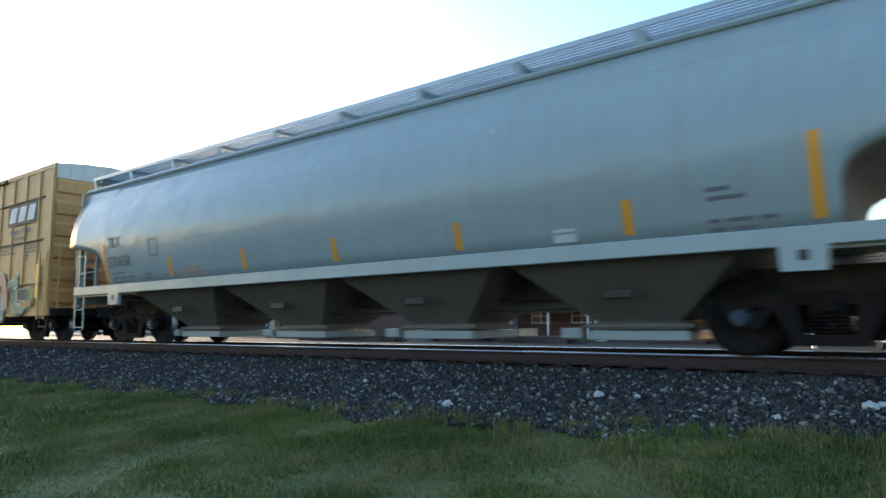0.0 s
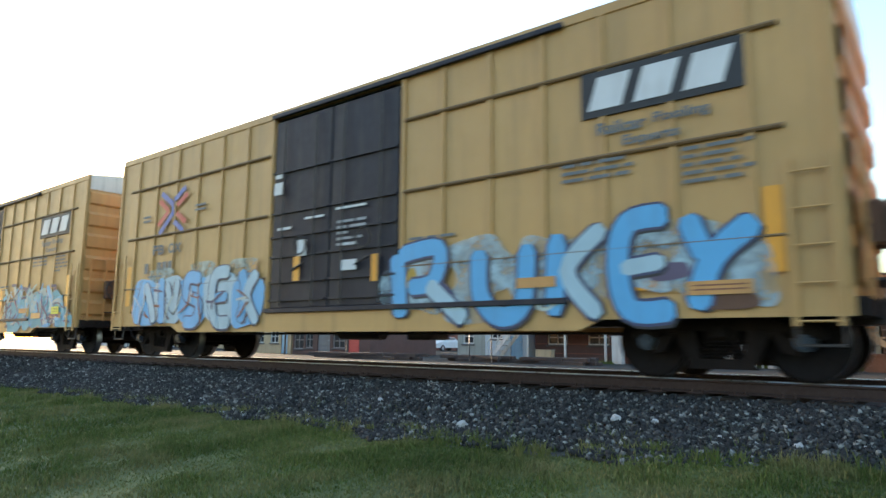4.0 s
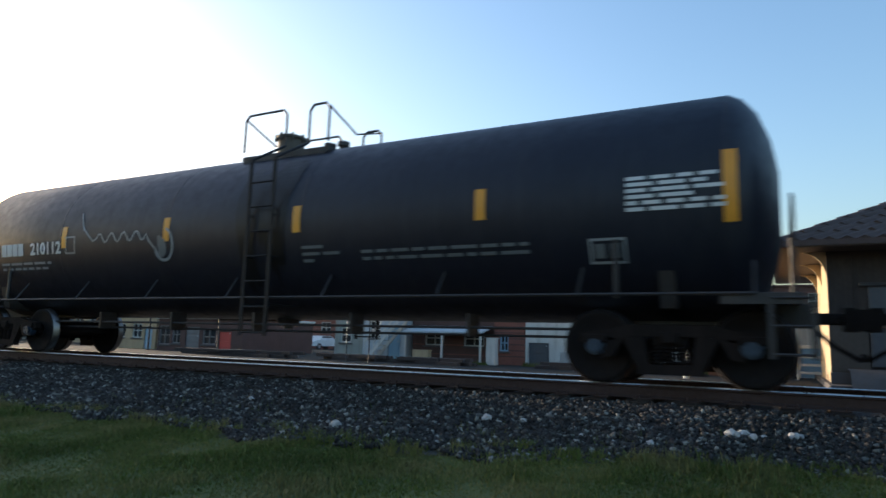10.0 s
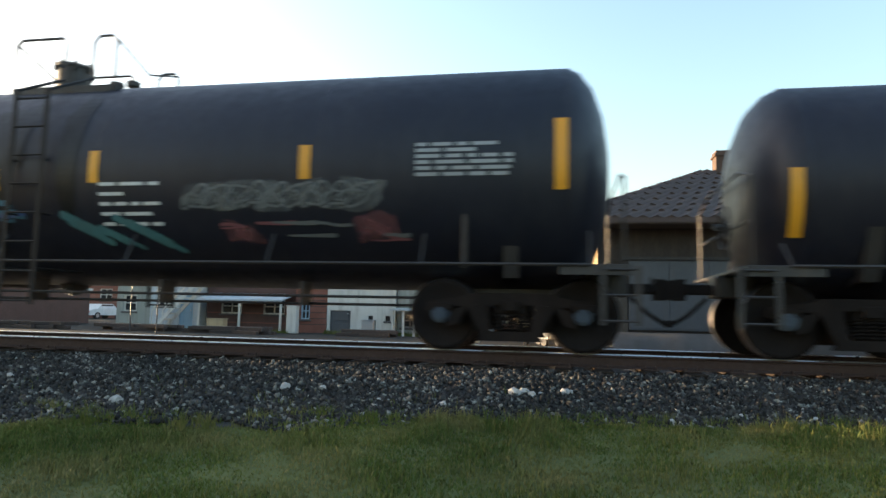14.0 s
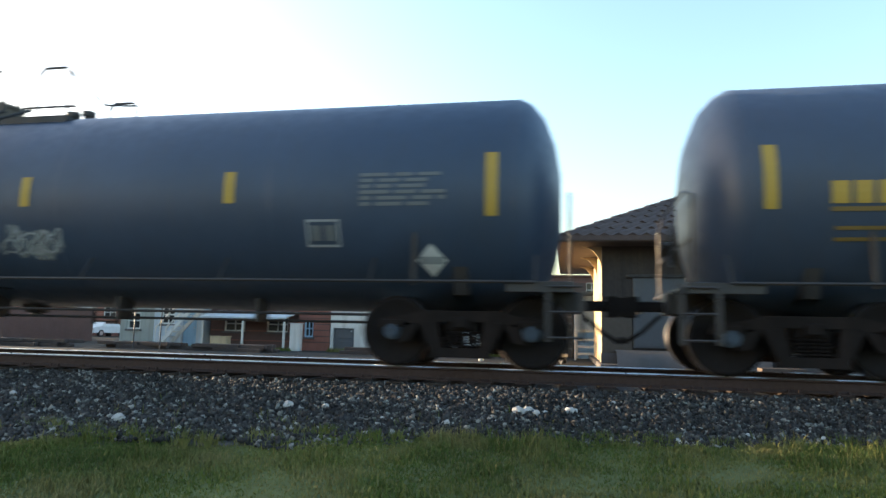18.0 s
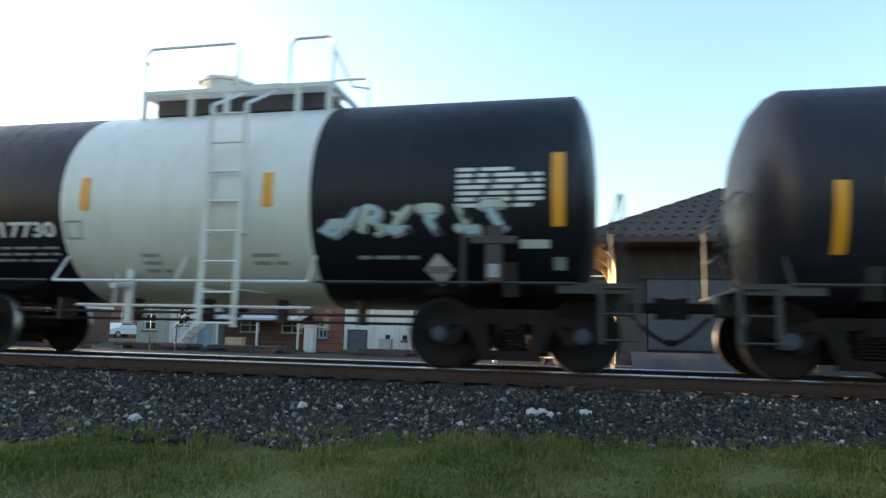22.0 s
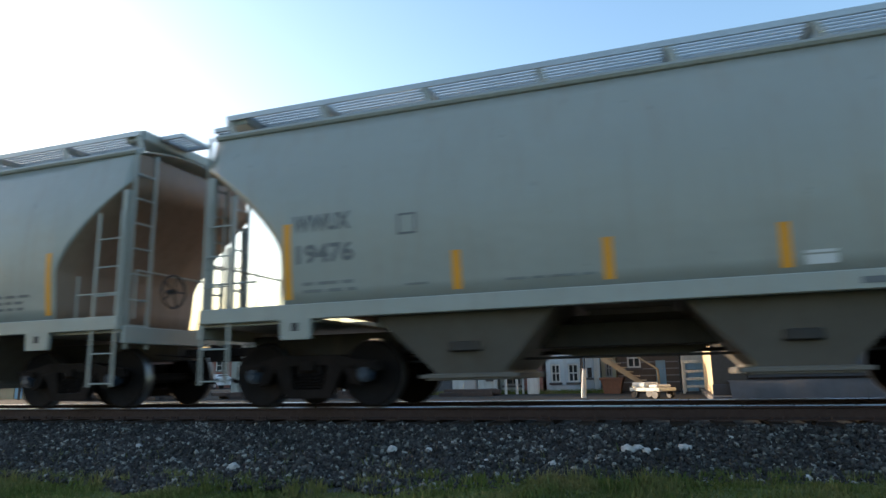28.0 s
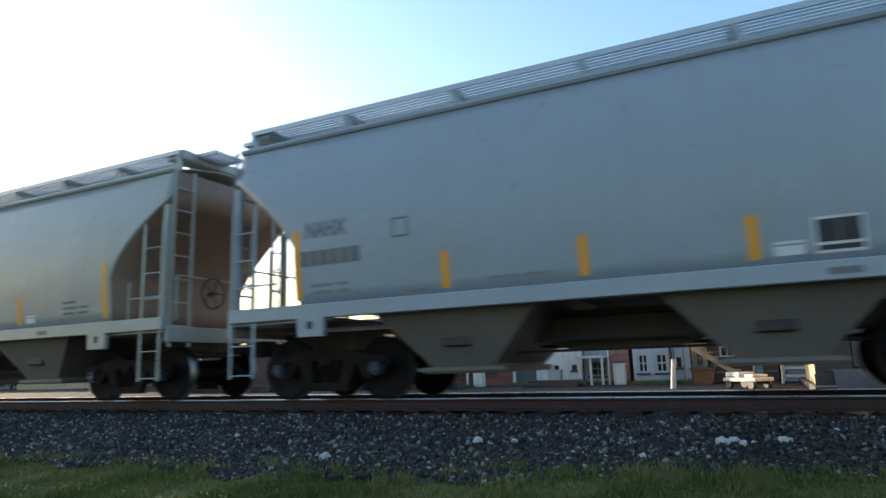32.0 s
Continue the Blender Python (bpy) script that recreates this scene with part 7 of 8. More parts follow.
piece(car, up(1), [
    [(SAGE, .30, [(2.56, 1.93), (2.43, 1.58), (2.15, 1.18), (1.9, .87)]), (SAGE, .26, [(2.6, 1.65), (2.72, 1.15), (2.8, .82)]), (SAGE, .14, [(2.2, 1.12), (2.75, 1.1)])],
    [(ROSE, .16, [(2.85, 1.56), (3.25, 1.5)]), (ROSE, .27, [(3.05, 1.26), (3.44, .94), (3.79, .72)]), (ROSE, .22, [(3.5, .74), (3.9, .66), (4.1, .85)])],
    [(SAGE, .26, [(3.7, 1.85), (3.46, 1.45), (3.62, 1.09)]), (ROSE, .2, [(3.92, 1.62), (3.91, 1.1)])],
    [(ROSE, .30, [(4.28, 1.1), (4.36, 1.66), (4.73, 1.85), (4.98, 1.4), (5.05, .9)]), ("paint_jade", .32, [(4.3, 1.2), (4.5, .86), (5.0, .76)]), (SAGE, .22, [(4.75, 1.34), (4.7, 1.0)])],
    [(SAGE, .22, [(5.2, 1.62), (5.9, 1.66)]), (SAGE, .26, [(5.72, 1.9), (5.84, 1.78)]), ("paint_jade", .30, [(5.7, 1.5), (5.74, .98)])],
    [("paint_jade", .25, [(5.72, .96), (6.35, .92)]), (SAGE, .22, [(6.3, .9), (6.5, 1.15), (6.68, 1.3)])]], "paint_mist", "paint_black", .03, drop=(.085, -.05))
mural(car, up(5), [("paint_black", .05, [(2.25, 1.5), (2.1, 1.2), (1.95, 1.0)]), ("paint_black", .06, [(2.62, 1.35), (2.66, 1.0), (2.72, .86)]), ("paint_black", .05, [(3.2, 1.4), (3.4, 1.2), (3.62, 1.1)]), ("paint_black", .06, [(3.95, 1.5), (4.1, 1.2), (4.2, 1.0)]), ("paint_black", .05, [(4.6, 1.52), (4.72, 1.6), (4.84, 1.4)]), ("paint_black", .06, [(5.3, 1.52), (5.6, 1.5), (5.6, 1.1)]), ("paint_mist", .04, [(5.9, 1.02), (6.3, 1.06), (6.5, 1.3)]), ("paint_black", .05, [(5.9, .8), (6.3, .78), (6.5, .92)]), ("paint_mist", .03, [(4.4, .68), (4.8, .62), (5.1, .7)])])
mark("painted_panel", [(5.97, 6.53, 1.15, 1.49)], up(7), "paint_fade", car)
mark("painted_panel", [(6.0, 6.5, 1.18, 1.46)], up(8), "paint_black", car, "dark painted panel")
haze(car, up(1), [(-6.1, 1.5, .6, .4), (-5.3, 1.65, .5, .35), (-4.4, 1.6, .6, .4), (-3.3, 1.7, .6, .38), (-2.6, 1.0, .55, .42), (-6.3, .85, .35, .25), (-2.35, 1.75, .25, .3)], "paint_violet", 7)
LEAF = "paint_green"
piece(car, up(1), [
    [(LEAF, .36, [(-6.58, 1.62), (-6.42, 1.2), (-6.0, .84)]), (LEAF, .34, [(-6.02, 1.66), (-5.98, 1.2), (-5.86, .80)])],
    [(LEAF, .36, [(-5.46, 1.72), (-5.44, 1.2), (-5.52, .78)]), (LEAF, .24, [(-5.2, 1.5), (-5.3, 1.3)])],
    [(LEAF, .34, [(-4.98, .76), (-4.92, 1.3), (-4.74, 1.72)]), (LEAF, .34, [(-4.7, 1.7), (-4.44, 1.2), (-4.26, 1.72)]), (LEAF, .34, [(-4.2, 1.7), (-4.06, 1.2), (-4.1, .76)])],
    [(LEAF, .40, [(-3.05, 1.6), (-3.4, 1.88), (-3.7, 1.4), (-3.55, .96), (-3.1, .80), (-2.78, .92)]), (LEAF, .26, [(-3.6, 1.3), (-3.1, 1.36)])]], "paint_lilac", "paint_violet", .05)
graffiti(car, -2.35, -1.1, .72, 1.72, 3, ("paint_moss", "paint_sand"), "paint_plum", "paint_black", up(9), 8, None, .16, .03)
P, L = span(2)
car, up, rng = enlist(box_car("box_car", P, L, "yellow ribbed box car with pale blue graffiti", 22), 2)
haze(car, up(1), [(2.0, 1.3, .5, .5), (3.2, 1.35, .6, .55), (4.4, 1.4, .6, .5), (5.6, 1.45, .6, .52), (6.6, 1.3, .45, .5)], "spray_pale_blue", 13)
SKY, PALE = "paint_sky", "paint_pale_blue"
piece(car, up(1), [
    [(SKY, .30, [(1.66, 1.8), (1.70, 1.3), (1.74, .80)]), (SKY, .26, [(1.7, 1.78), (2.5, 1.84), (2.4, 1.34), (1.9, 1.26)]), (PALE, .26, [(2.3, 1.3), (2.66, 1.0), (3.0, .74)])],
    [(SKY, .28, [(3.26, 1.74), (3.28, 1.1), (3.6, .78), (3.98, .95), (4.06, 1.76)])],
    [(SKY, .28, [(4.52, 1.86), (4.46, .78)]), (PALE, .24, [(5.18, 1.9), (4.66, 1.36), (5.1, .76)])],
    [(SKY, .28, [(6.0, 1.96), (5.5, 1.9), (5.36, 1.4), (5.5, .84), (6.05, .82)]), (PALE, .2, [(5.4, 1.34), (5.95, 1.4)])],
    [(SKY, .26, [(6.22, 1.92), (6.42, 1.4)]), (SKY, .28, [(6.98, 1.8), (6.5, 1.4), (6.3, .82)])]], "paint_navy", "paint_black", .03)
mural(car, up(1), [("paint_plum", 5.96, 1.28, .26, .12), ("paint_plum", .12, [(6.4, 1.18), (6.7, 1.04), (6.9, 1.0)]), ("rust_brown", 6.67, .9, .3, .1), ("paint_gold", 1.97, 1.4, .1, .16), ("paint_brown", 4.48, 1.26, .08, .2), ("paint_navy", .09, [(2.3, 1.26), (2.55, 1.3), (2.8, 1.1)]), ("paint_mist", .05, [(4.1, 1.0), (4.3, .86), (4.5, .95)])])
mural(car, up(1), [("spray_mist", -5.6, 1.85, .5, .2), ("spray_mist", -3.9, 1.9, .5, .18), ("spray_mist", -2.5, 1.85, .5, .2), (SKY, -6.2, 1.25, .6, .55), (PALE, -5.2, 1.3, .6, .55), (SKY, -4.2, 1.25, .6, .55), (PALE, -3.2, 1.25, .6, .58), (SKY, -2.3, 1.2, .5, .55)])
piece(car, up(3), [
    [(SKY, .28, [(-6.6, .78), (-6.45, 1.3), (-6.3, 1.75)]), (PALE, .24, [(-6.25, 1.7), (-5.95, 1.2), (-5.8, .8)])],
    [(SKY, .26, [(-5.55, 1.8), (-5.5, 1.2), (-5.45, .78)]), (PALE, .22, [(-5.3, 1.7), (-5.0, 1.1), (-4.85, 1.75)])],
    [(SKY, .26, [(-3.95, 1.7), (-4.4, 1.75), (-4.5, 1.4), (-4.0, 1.2), (-4.1, .82), (-4.55, .8)])],
    [(PALE, .26, [(-2.9, 1.8), (-3.4, 1.75), (-3.5, 1.2), (-3.3, .8), (-2.85, .78)]), (SKY, .2, [(-3.4, 1.28), (-2.95, 1.3)])],
    [(SKY, .26, [(-2.5, 1.8), (-2.35, 1.3), (-2.5, .78)]), (PALE, .24, [(-2.0, 1.75), (-2.3, 1.3), (-1.95, .75)])]], "paint_navy", "paint_black", .022)
wild(car, -6.7, -1.9, .7, lambda x: 1.7, 20, ("paint_navy", PALE, "paint_mist", "paint_brown"), up(6), 15, (.03, .08))
P, L = span(3)
car, up, rng = enlist(box_car("box_car", P, L, "yellow ribbed box car with bright blue graffiti and a yellow plate", 23), 3)
mural(car, up(1), [("paint_cyan", x, z, rx, rz) for x, z, rx, rz in ((3.3, 1.1, .4, .42), (3.9, 1.2, .4, .46), (4.5, 1.2, .4, .5), (5.1, 1.2, .4, .5), (5.8, 1.15, .45, .52), (6.45, 1.3, .3, .5), (6.9, .98, .45, .34), (7.35, .88, .28, .22), (3.5, .72, .45, .16))])
wild(car, 2.8, 6.9, .75, lambda x: 1.95 + .12 * math.sin(x * 7), 60, ("paint_glacier", "paint_mist", "paint_cyan", "paint_sky"), up(2), 31, (.06, .24))
wild(car, 2.8, 6.9, .7, lambda x: 1.7, 34, ("paint_cyan", "paint_plum", "paint_mist", "paint_violet", "paint_glacier"), up(5), 34, (.03, .12))
wild(car, 3.2, 6.9, 1.5, lambda x: 2.05, 16, ("paint_mist", "paint_pale_blue", "paint_plum"), up(4), 36, (.05, .14))
wild(car, 5.6, 7.4, .8, lambda x: 1.2, 20, ("paint_plum", "paint_glacier", "paint_mist", "paint_sky", "paint_violet"), up(7), 38, (.03, .1))
mural(car, up(9), [("paint_brown", .08, [(4.45, 1.0), (4.62, 1.25), (4.6, 1.4)]), ("paint_gold", 4.63, 1.18, .07, .16), ("paint_plum", .12, [(2.85, 1.5), (2.9, 1.1), (2.8, .9)]), ("paint_plum", .06, [(3.2, .92), (3.6, 1.06), (3.75, 1.2)]), ("paint_plum", .09, [(5.6, 1.35), (5.9, 1.15), (6.1, .95)]), ("paint_plum", .05, [(3.4, 1.62), (3.7, 1.8), (3.95, 1.94)]), ("paint_mist", .07, [(6.3, 1.42), (6.7, 1.5), (6.95, 1.4)]), ("paint_plum", .04, [(6.35, 1.36), (6.7, 1.4), (7.0, 1.28), (7.2, 1.24)])])
mark("data_plate", [(4.88, 5.55, .99, 1.15)], up(12), "box_yellow", car)
haze(car, up(1), [(-5.05, 1.45, .3, .4), (-4.75, 1.8, .36, .26), (-4.2, 1.9, .4, .26), (-3.7, 2.0, .3, .2), (-3.1, 2.0, .4, .22), (-2.6, 1.9, .3, .2), (-2.1, 1.95, .3, .2), (-1.7, 1.85, .4, .24), (-1.2, 1.85, .3, .2), (-1.35, .72, .22, .2)], "spray_mist", 33)
AZURE, DARK = "paint_azure", "paint_navy"
mural(car, up(1), [(AZURE, x, z, rx, rz) for x, z, rx, rz in ((-4.6, 1.2, .5, .64), (-3.9, 1.22, .5, .68), (-3.1, 1.2, .5, .68), (-2.4, 1.2, .5, .68), (-1.75, 1.15, .5, .64), (-1.2, 1.2, .3, .5))]
      + [(AZURE, .34, [(-4.92, .66), (-4.9, 1.2), (-4.82, 1.6)]), (AZURE, .30, [(-4.25, 1.6), (-4.28, 1.2), (-4.2, .95)]), ("paint_glacier", .38, [(-4.8, 1.6), (-4.5, 1.72), (-4.25, 1.66)]), ("paint_cyan", .14, [(-4.9, 1.5), (-4.88, 1.0), (-4.9, .75)]),
         (AZURE, .5, [(-4.05, 1.4), (-4.08, 1.0), (-3.85, .72), (-3.55, .72), (-3.45, 1.0)]), ("paint_glacier", .4, [(-4.0, 1.62), (-3.82, 1.72), (-3.64, 1.6)]), (DARK, -3.85, 1.12, .26, .2), (AZURE, -3.86, 1.04, .24, .17), ("paint_mist", .03, [(-4.05, .95), (-3.85, .88), (-3.65, .98)]), ("paint_violet", .1, [(-4.0, 1.42), (-3.8, 1.46), (-3.6, 1.38)]),
         (AZURE, .36, [(-3.4, 1.42), (-3.1, 1.38), (-2.85, 1.42)]), ("paint_glacier", .36, [(-3.3, 1.66), (-3.1, 1.7), (-2.95, 1.62)]), (AZURE, .44, [(-3.3, .9), (-3.2, .7), (-3.05, .64)]), ("box_yellow", -3.02, 1.13, .26, .12), ("paint_sky", .1, [(-3.35, .95), (-3.3, .8), (-3.15, .62)]),
         ("paint_sky", .22, [(-2.74, 1.66), (-2.72, 1.5), (-2.66, 1.3)]), (AZURE, .4, [(-2.62, 1.3), (-2.6, 1.0), (-2.5, .74), (-2.1, .68), (-1.8, .72)]), ("paint_glacier", .3, [(-2.5, 1.66), (-2.3, 1.7), (-2.1, 1.62)]), (AZURE, .22, [(-2.4, 1.28), (-2.1, 1.26), (-1.95, 1.3)]), (DARK, -2.2, 1.42, .13, .07), ("paint_gold", -2.14, 1.04, .17, .08), (DARK, .05, [(-2.4, 1.18), (-2.1, 1.16), (-1.8, 1.2)]),
         (AZURE, .36, [(-1.78, 1.3), (-1.76, 1.0), (-1.74, .7)]), ("paint_sky", .36, [(-1.92, 1.56), (-1.72, 1.62), (-1.6, 1.5)]), ("paint_sky", .28, [(-1.3, 1.58), (-1.16, 1.4), (-1.2, 1.0)]), ("paint_pale_blue", .1, [(-1.5, .7), (-1.4, .9), (-1.42, 1.0)]),
         (DARK, .13, [(-4.62, .6), (-4.5, .8), (-4.38, .62)]), (DARK, .12, [(-3.42, .62), (-3.44, .9), (-3.4, 1.2)]), (DARK, .1, [(-2.78, 1.3), (-2.9, 1.05), (-2.8, .9)]), ("paint_sky", .12, [(-4.3, 1.0), (-4.2, .75), (-4.05, .62)]), ("paint_sky", .12, [(-2.3, .84), (-2.0, .82), (-1.8, .9)]), ("paint_sky", .14, [(-3.7, .64), (-3.55, .8), (-3.52, 1.1)]), ("paint_sky", .1, [(-3.1, .8), (-3.0, .66), (-2.95, .6)]), (DARK, .1, [(-4.66, .7), (-4.68, 1.2), (-4.6, 1.42)]), (DARK, .07, [(-4.12, 1.5), (-4.16, 1.1), (-4.02, .78)]), (DARK, .07, [(-3.44, 1.6), (-3.4, 1.2), (-3.36, 1.0)]), (DARK, .06, [(-2.78, 1.5), (-2.7, 1.2), (-2.74, .95)]), (DARK, .16, [(-1.5, 1.5), (-1.52, 1.2), (-1.48, .9)]), ("paint_sand", -4.6, 1.14, .09, .2), (DARK, -4.42, .78, .12, .18), (DARK, .16, [(-2.86, .85), (-2.82, .7), (-2.74, .6)])]
      + [(DARK, .08, [(xa, za), ((xa + xb) / 2, max(za, zb) + .07), (xb, zb)]) for xa, za, xb, zb in ((-5.05, 1.62, -4.2, 1.82), (-4.15, 1.84, -3.5, 1.76), (-3.45, 1.78, -2.85, 1.78), (-2.85, 1.76, -2.5, 1.78), (-2.5, 1.82, -2.05, 1.78), (-2.05, 1.74, -1.5, 1.72), (-1.5, 1.7, -1.05, 1.68))])
mark("placard", [(6.29, 6.80, 1.10, 1.30)], up(13), "paint_lemon", car, "bright lime-yellow placard")
for z in (1.15, 1.2, 1.24):
    mark("placard_line", [(6.36, 6.74, z, z + .014)], up(14), "paint_black", car)

# black tank cars
REG = [(x, 2.06, 2.48) for x in (-4.40, -1.5, 1.42, 4.54)] + [(-7.42, 1.84, 2.70), (7.6, 1.86, 2.70)]
P, L = span(4)
car, on, rng, half = enlist(tank_car("tank_car", P, L, 1.50, 2.27, "tank_black", "black tank car with pale graffiti on its side", 41, stripes=REG, platform=(-1.27, 1.55), dome_h=.60), 4)
word("NATX", -6.81, 2.03, on, "paint_white", car)
word("252358", -5.65, 2.03, on, "paint_white", car)
small_print(2, -6.9, -5.1, 1.82, on, "paint_fade", car, rng)
frame_mark(car, -3.87, 2.07, .28, .3, on, "paint_fade")
scrawl(car, -2.95, -1.8, 1.72, 2.05, 5, on, "paint_fade", 51, .045)
scrawl(car, -2.7, -2.0, 1.62, 1.82, 4, lifted(on, .8), "paint_fade", 56, .035)
part("graffiti_tag", lay(limb(curl(-2.38, 1.84, .66, .27, .4, 6.0, 24), .03, .03), lifted(on, .5)), "paint_haze", car)
for i, (x, z, rx, rz, mt) in enumerate(((2.1, 2.12, .42, .3, "paint_sand"), (2.75, 2.18, .36, .24, "paint_haze"), (3.3, 2.2, .36, .22, "paint_sand"), (2.5, 1.86, .4, .22, "paint_haze"), (3.1, 1.88, .42, .24, "paint_teal_worn"), (3.75, 1.95, .42, .3, "paint_haze"))):
    bm = fresh()
    blob(bm, x, z, rx, rz, random.Random(530 + i), 24, .14)
    part("graffiti_fill", lay(bm, lifted(on, .2 * (i % 4))), mt, car)
bubbles(car, 1.72, 4.2, 1.66, 2.42, 6, "paint_fade", lifted(on, 1.2), 54, .04)
smears(car, 1.9, 4.1, 1.7, 2.35, 18, ("paint_fade", "paint_black", "paint_rose_worn"), lifted(on, 2.2), 55)
data_panel(car, 6.6, 2.38, 1.2, .6, on, "paint_fade", rng)
frame_mark(car, 6.45, 1.55, .5, .34, on, "paint_fade", "paint_grey")

P, L = span(5)
car, on, rng, half = enlist(tank_car("tank_car", P, L, 1.50, 2.27, "tank_black", "black tank car with thin white tags", 42, stripes=REG, platform=(-.49, 1.4), dome_h=.52), 5)
block_letters(4, -6.13, 2.08, .25, on, "paint_white", car, gap=.12, wide=.70)
word("210112", -5.0, 2.08, on, "paint_white", car)
small_print(2, -6.55, -4.85, 1.82, on, "paint_fade", car, rng)
frame_mark(car, -4.2, 2.11, .3, .34, on, "paint_fade")
bm = fresh()
stroke(bm, [(-3.98, 2.73), (-3.8, 2.4), (-3.5, 2.15)] + [(-3.4 + .06 * i, 2.2 + .09 * math.sin(i * 1.1)) for i in range(24)] + [(-1.95, 2.1), (-1.8, 1.95), (-1.66, 1.8)], .035)
part("graffiti_outline", lay(bm, on), "paint_fade", car)
part("graffiti_outline", lay(limb(curl(-1.58, 2.02, .24, .28, 3.6, 7.6, 20), .05, .04), lifted(on, .5)), "paint_fade", car)
bm = fresh()
blob(bm, -1.62, 1.98, .11, .17, random.Random(58), 20, .2)
part("graffiti_fill", lay(bm, lifted(on, .2)), "paint_haze", car)
data_panel(car, 7.0, 2.22, 1.1, .48, on, "paint_white", rng)
frame_mark(car, 6.2, 1.6, .45, .3, on, "paint_fade", "paint_grey")
small_print(2, 2.6, 5.2, 1.75, on, "paint_grey", car, rng)
small_print(3, 1.5, 2.2, 1.85, on, "paint_grey", car, rng)

P, L = span(6)
car, on, rng, half = enlist(tank_car("tank_car", P, L, 1.40, 2.115, "tank_black", "slimmer black tank car with yellow strips", 43, stripes=[(x, 1.80, 2.23) for x in (-4.2, -1.5, .94, 2.55, 4.28, 5.95)] + [(-7.85, 1.41, 2.19), (7.85, 1.38, 2.14)], platform=(-1.38, 1.02), dome="steel_dark", flip=True, dome_h=.06), 6)
block_letters(4, -5.95, 2.03, .22, on, "paint_fade", car)
block_letters(6, -4.95, 2.03, .22, on, "paint_fade", car, gap=.12)
small_print(2, -6.3, -4.5, 1.78, on, "paint_fade", car, rng)
small_print(2, -4.0, -3.0, 1.82, on, "paint_grey", car, rng)
small_print(3, -1.9, -1.2, 2.68, on, "paint_fade", car, rng)
data_panel(car, 6.8, 2.22, 1.1, .5, on, "paint_fade", rng)
cap = head_on(half, 1.40, 2.115)
for k, (y, z, ry, rz) in enumerate(((-1.02, 2.34, .10, .13), (-.82, 2.46, .10, .20), (-.60, 2.50, .10, .22), (-.36, 2.52, .12, .16))):
    part("graffiti_outline", lay(limb(curl(y, z, ry, rz, .3 + k, 5.4 + k, 14), .035, .028), cap), "paint_fade", car)
part("graffiti_outline", lay(limb(glide([(-1.1, 2.16), (-.8, 2.2), (-.5, 2.22), (-.1, 2.36)], 5), .03, .022), cap), "paint_fade", car)
part("graffiti_outline", lay(limb(glide([(-.2, 2.5), (.05, 2.46), (.3, 2.44)], 5), .03, .03), cap), "paint_fade", car)
small_print(1, 3.4, 5.0, 2.2, on, "paint_grey", car, rng)

P, L = span(7)
car, on, rng, half = enlist(tank_car("tank_car", P, L, 1.56, 2.345, "tank_black", "black tank car with faded blue and teal graffiti", 44, stripes=[(x, 2.12, 2.56) for x in (-4.55, -1.72, 1.52, 4.55)] + [(-7.68, 1.95, 2.83), (7.77, 1.95, 2.83)], platform=(-.6, 1.15), dome_h=.60, dome="steel_dark"), 7)
block_letters(4, -6.3, 2.1, .24, on, "paint_fade", car)
block_letters(6, -5.1, 2.1, .24, on, "paint_fade", car, gap=.1)
small_print(2, -6.7, -4.9, 1.82, on, "paint_fade", car, rng)
smears(car, -4.2, .4, 1.62, 1.96, 64, ("paint_ink", "paint_ink", "paint_blue_worn"), on, 61)
smears(car, -1.9, -.7, 1.26, 1.5, 16, ("paint_teal_worn", "paint_ink"), on, 62)
smears(car, -7.6, -6.5, 1.85, 2.0, 5, ("paint_teal_worn", "paint_ink"), on, 67)
mural(car, on, [("paint_teal_worn", w, [(x, z), (x + .3, z - .14), (x + .62, z - .3)]) for x, z, w in ((.95, 1.72, .12), (1.05, 1.62, .1), (1.5, 1.56, .06), (1.75, 1.68, .1), (1.95, 1.6, .13), (2.1, 1.52, .08), (1.3, 1.6, .05))])
haze(car, on, [(3.2 + .42 * k, 1.92 + .03 * (k % 2), .34, .17) for k in range(6)], "spray_haze", 64)
bubbles(car, 2.9, 5.4, 1.76, 2.08, 9, "paint_haze", lifted(on, 1), 66, .03)
haze(car, on, [(3.55, 1.48, .2, .13), (3.75, 1.42, .14, .1), (5.5, 1.56, .24, .17), (5.4, 1.46, .14, .12)], "spray_rose", 65)
smears(car, 3.3, 5.9, 1.36, 1.6, 8, ("paint_haze", "paint_rose_worn"), lifted(on, 1), 65)
mark("placard", [(-.75, .03, 2.03, 2.33)], on, "reflect_yellow", car, "orange-yellow placard")
small_print(5, 1.6, 2.5, 2.12, on, "paint_white", car, rng, pitch=.13)
data_panel(car, 6.6, 2.3, 1.2, .5, on, "paint_fade", rng)

P, L = span(8)
car, on, rng, half = enlist(tank_car("tank_car", P, L, 1.52, 2.24, "tank_slate", "dark slate tank car with looping white graffiti", 45, stripe="paint_gold", stripes=[(x, 2.08, 2.55) for x in (-5.15, -2.65, 0, 2.65, 5.15)] + [(-7.97, 1.9, 2.65), (7.97, 1.9, 2.65)], platform=(-1.9, .6), dome_h=.62), 8)
block_letters(4, -6.9, 2.08, .25, on, "paint_gold", car)
block_letters(6, -5.7, 2.08, .22, on, "paint_gold", car, gap=.1)
marks("lettering", [(-7.35, -6.4, 1.87, 1.92), (-7.3, -6.1, 1.67, 1.71), (-7.3, -6.1, 1.55, 1.59)], on, "paint_gold_worn", car)
bubbles(car, -5.9, -.5, 1.42, 2.1, 6, "paint_white", on, 77, .045)
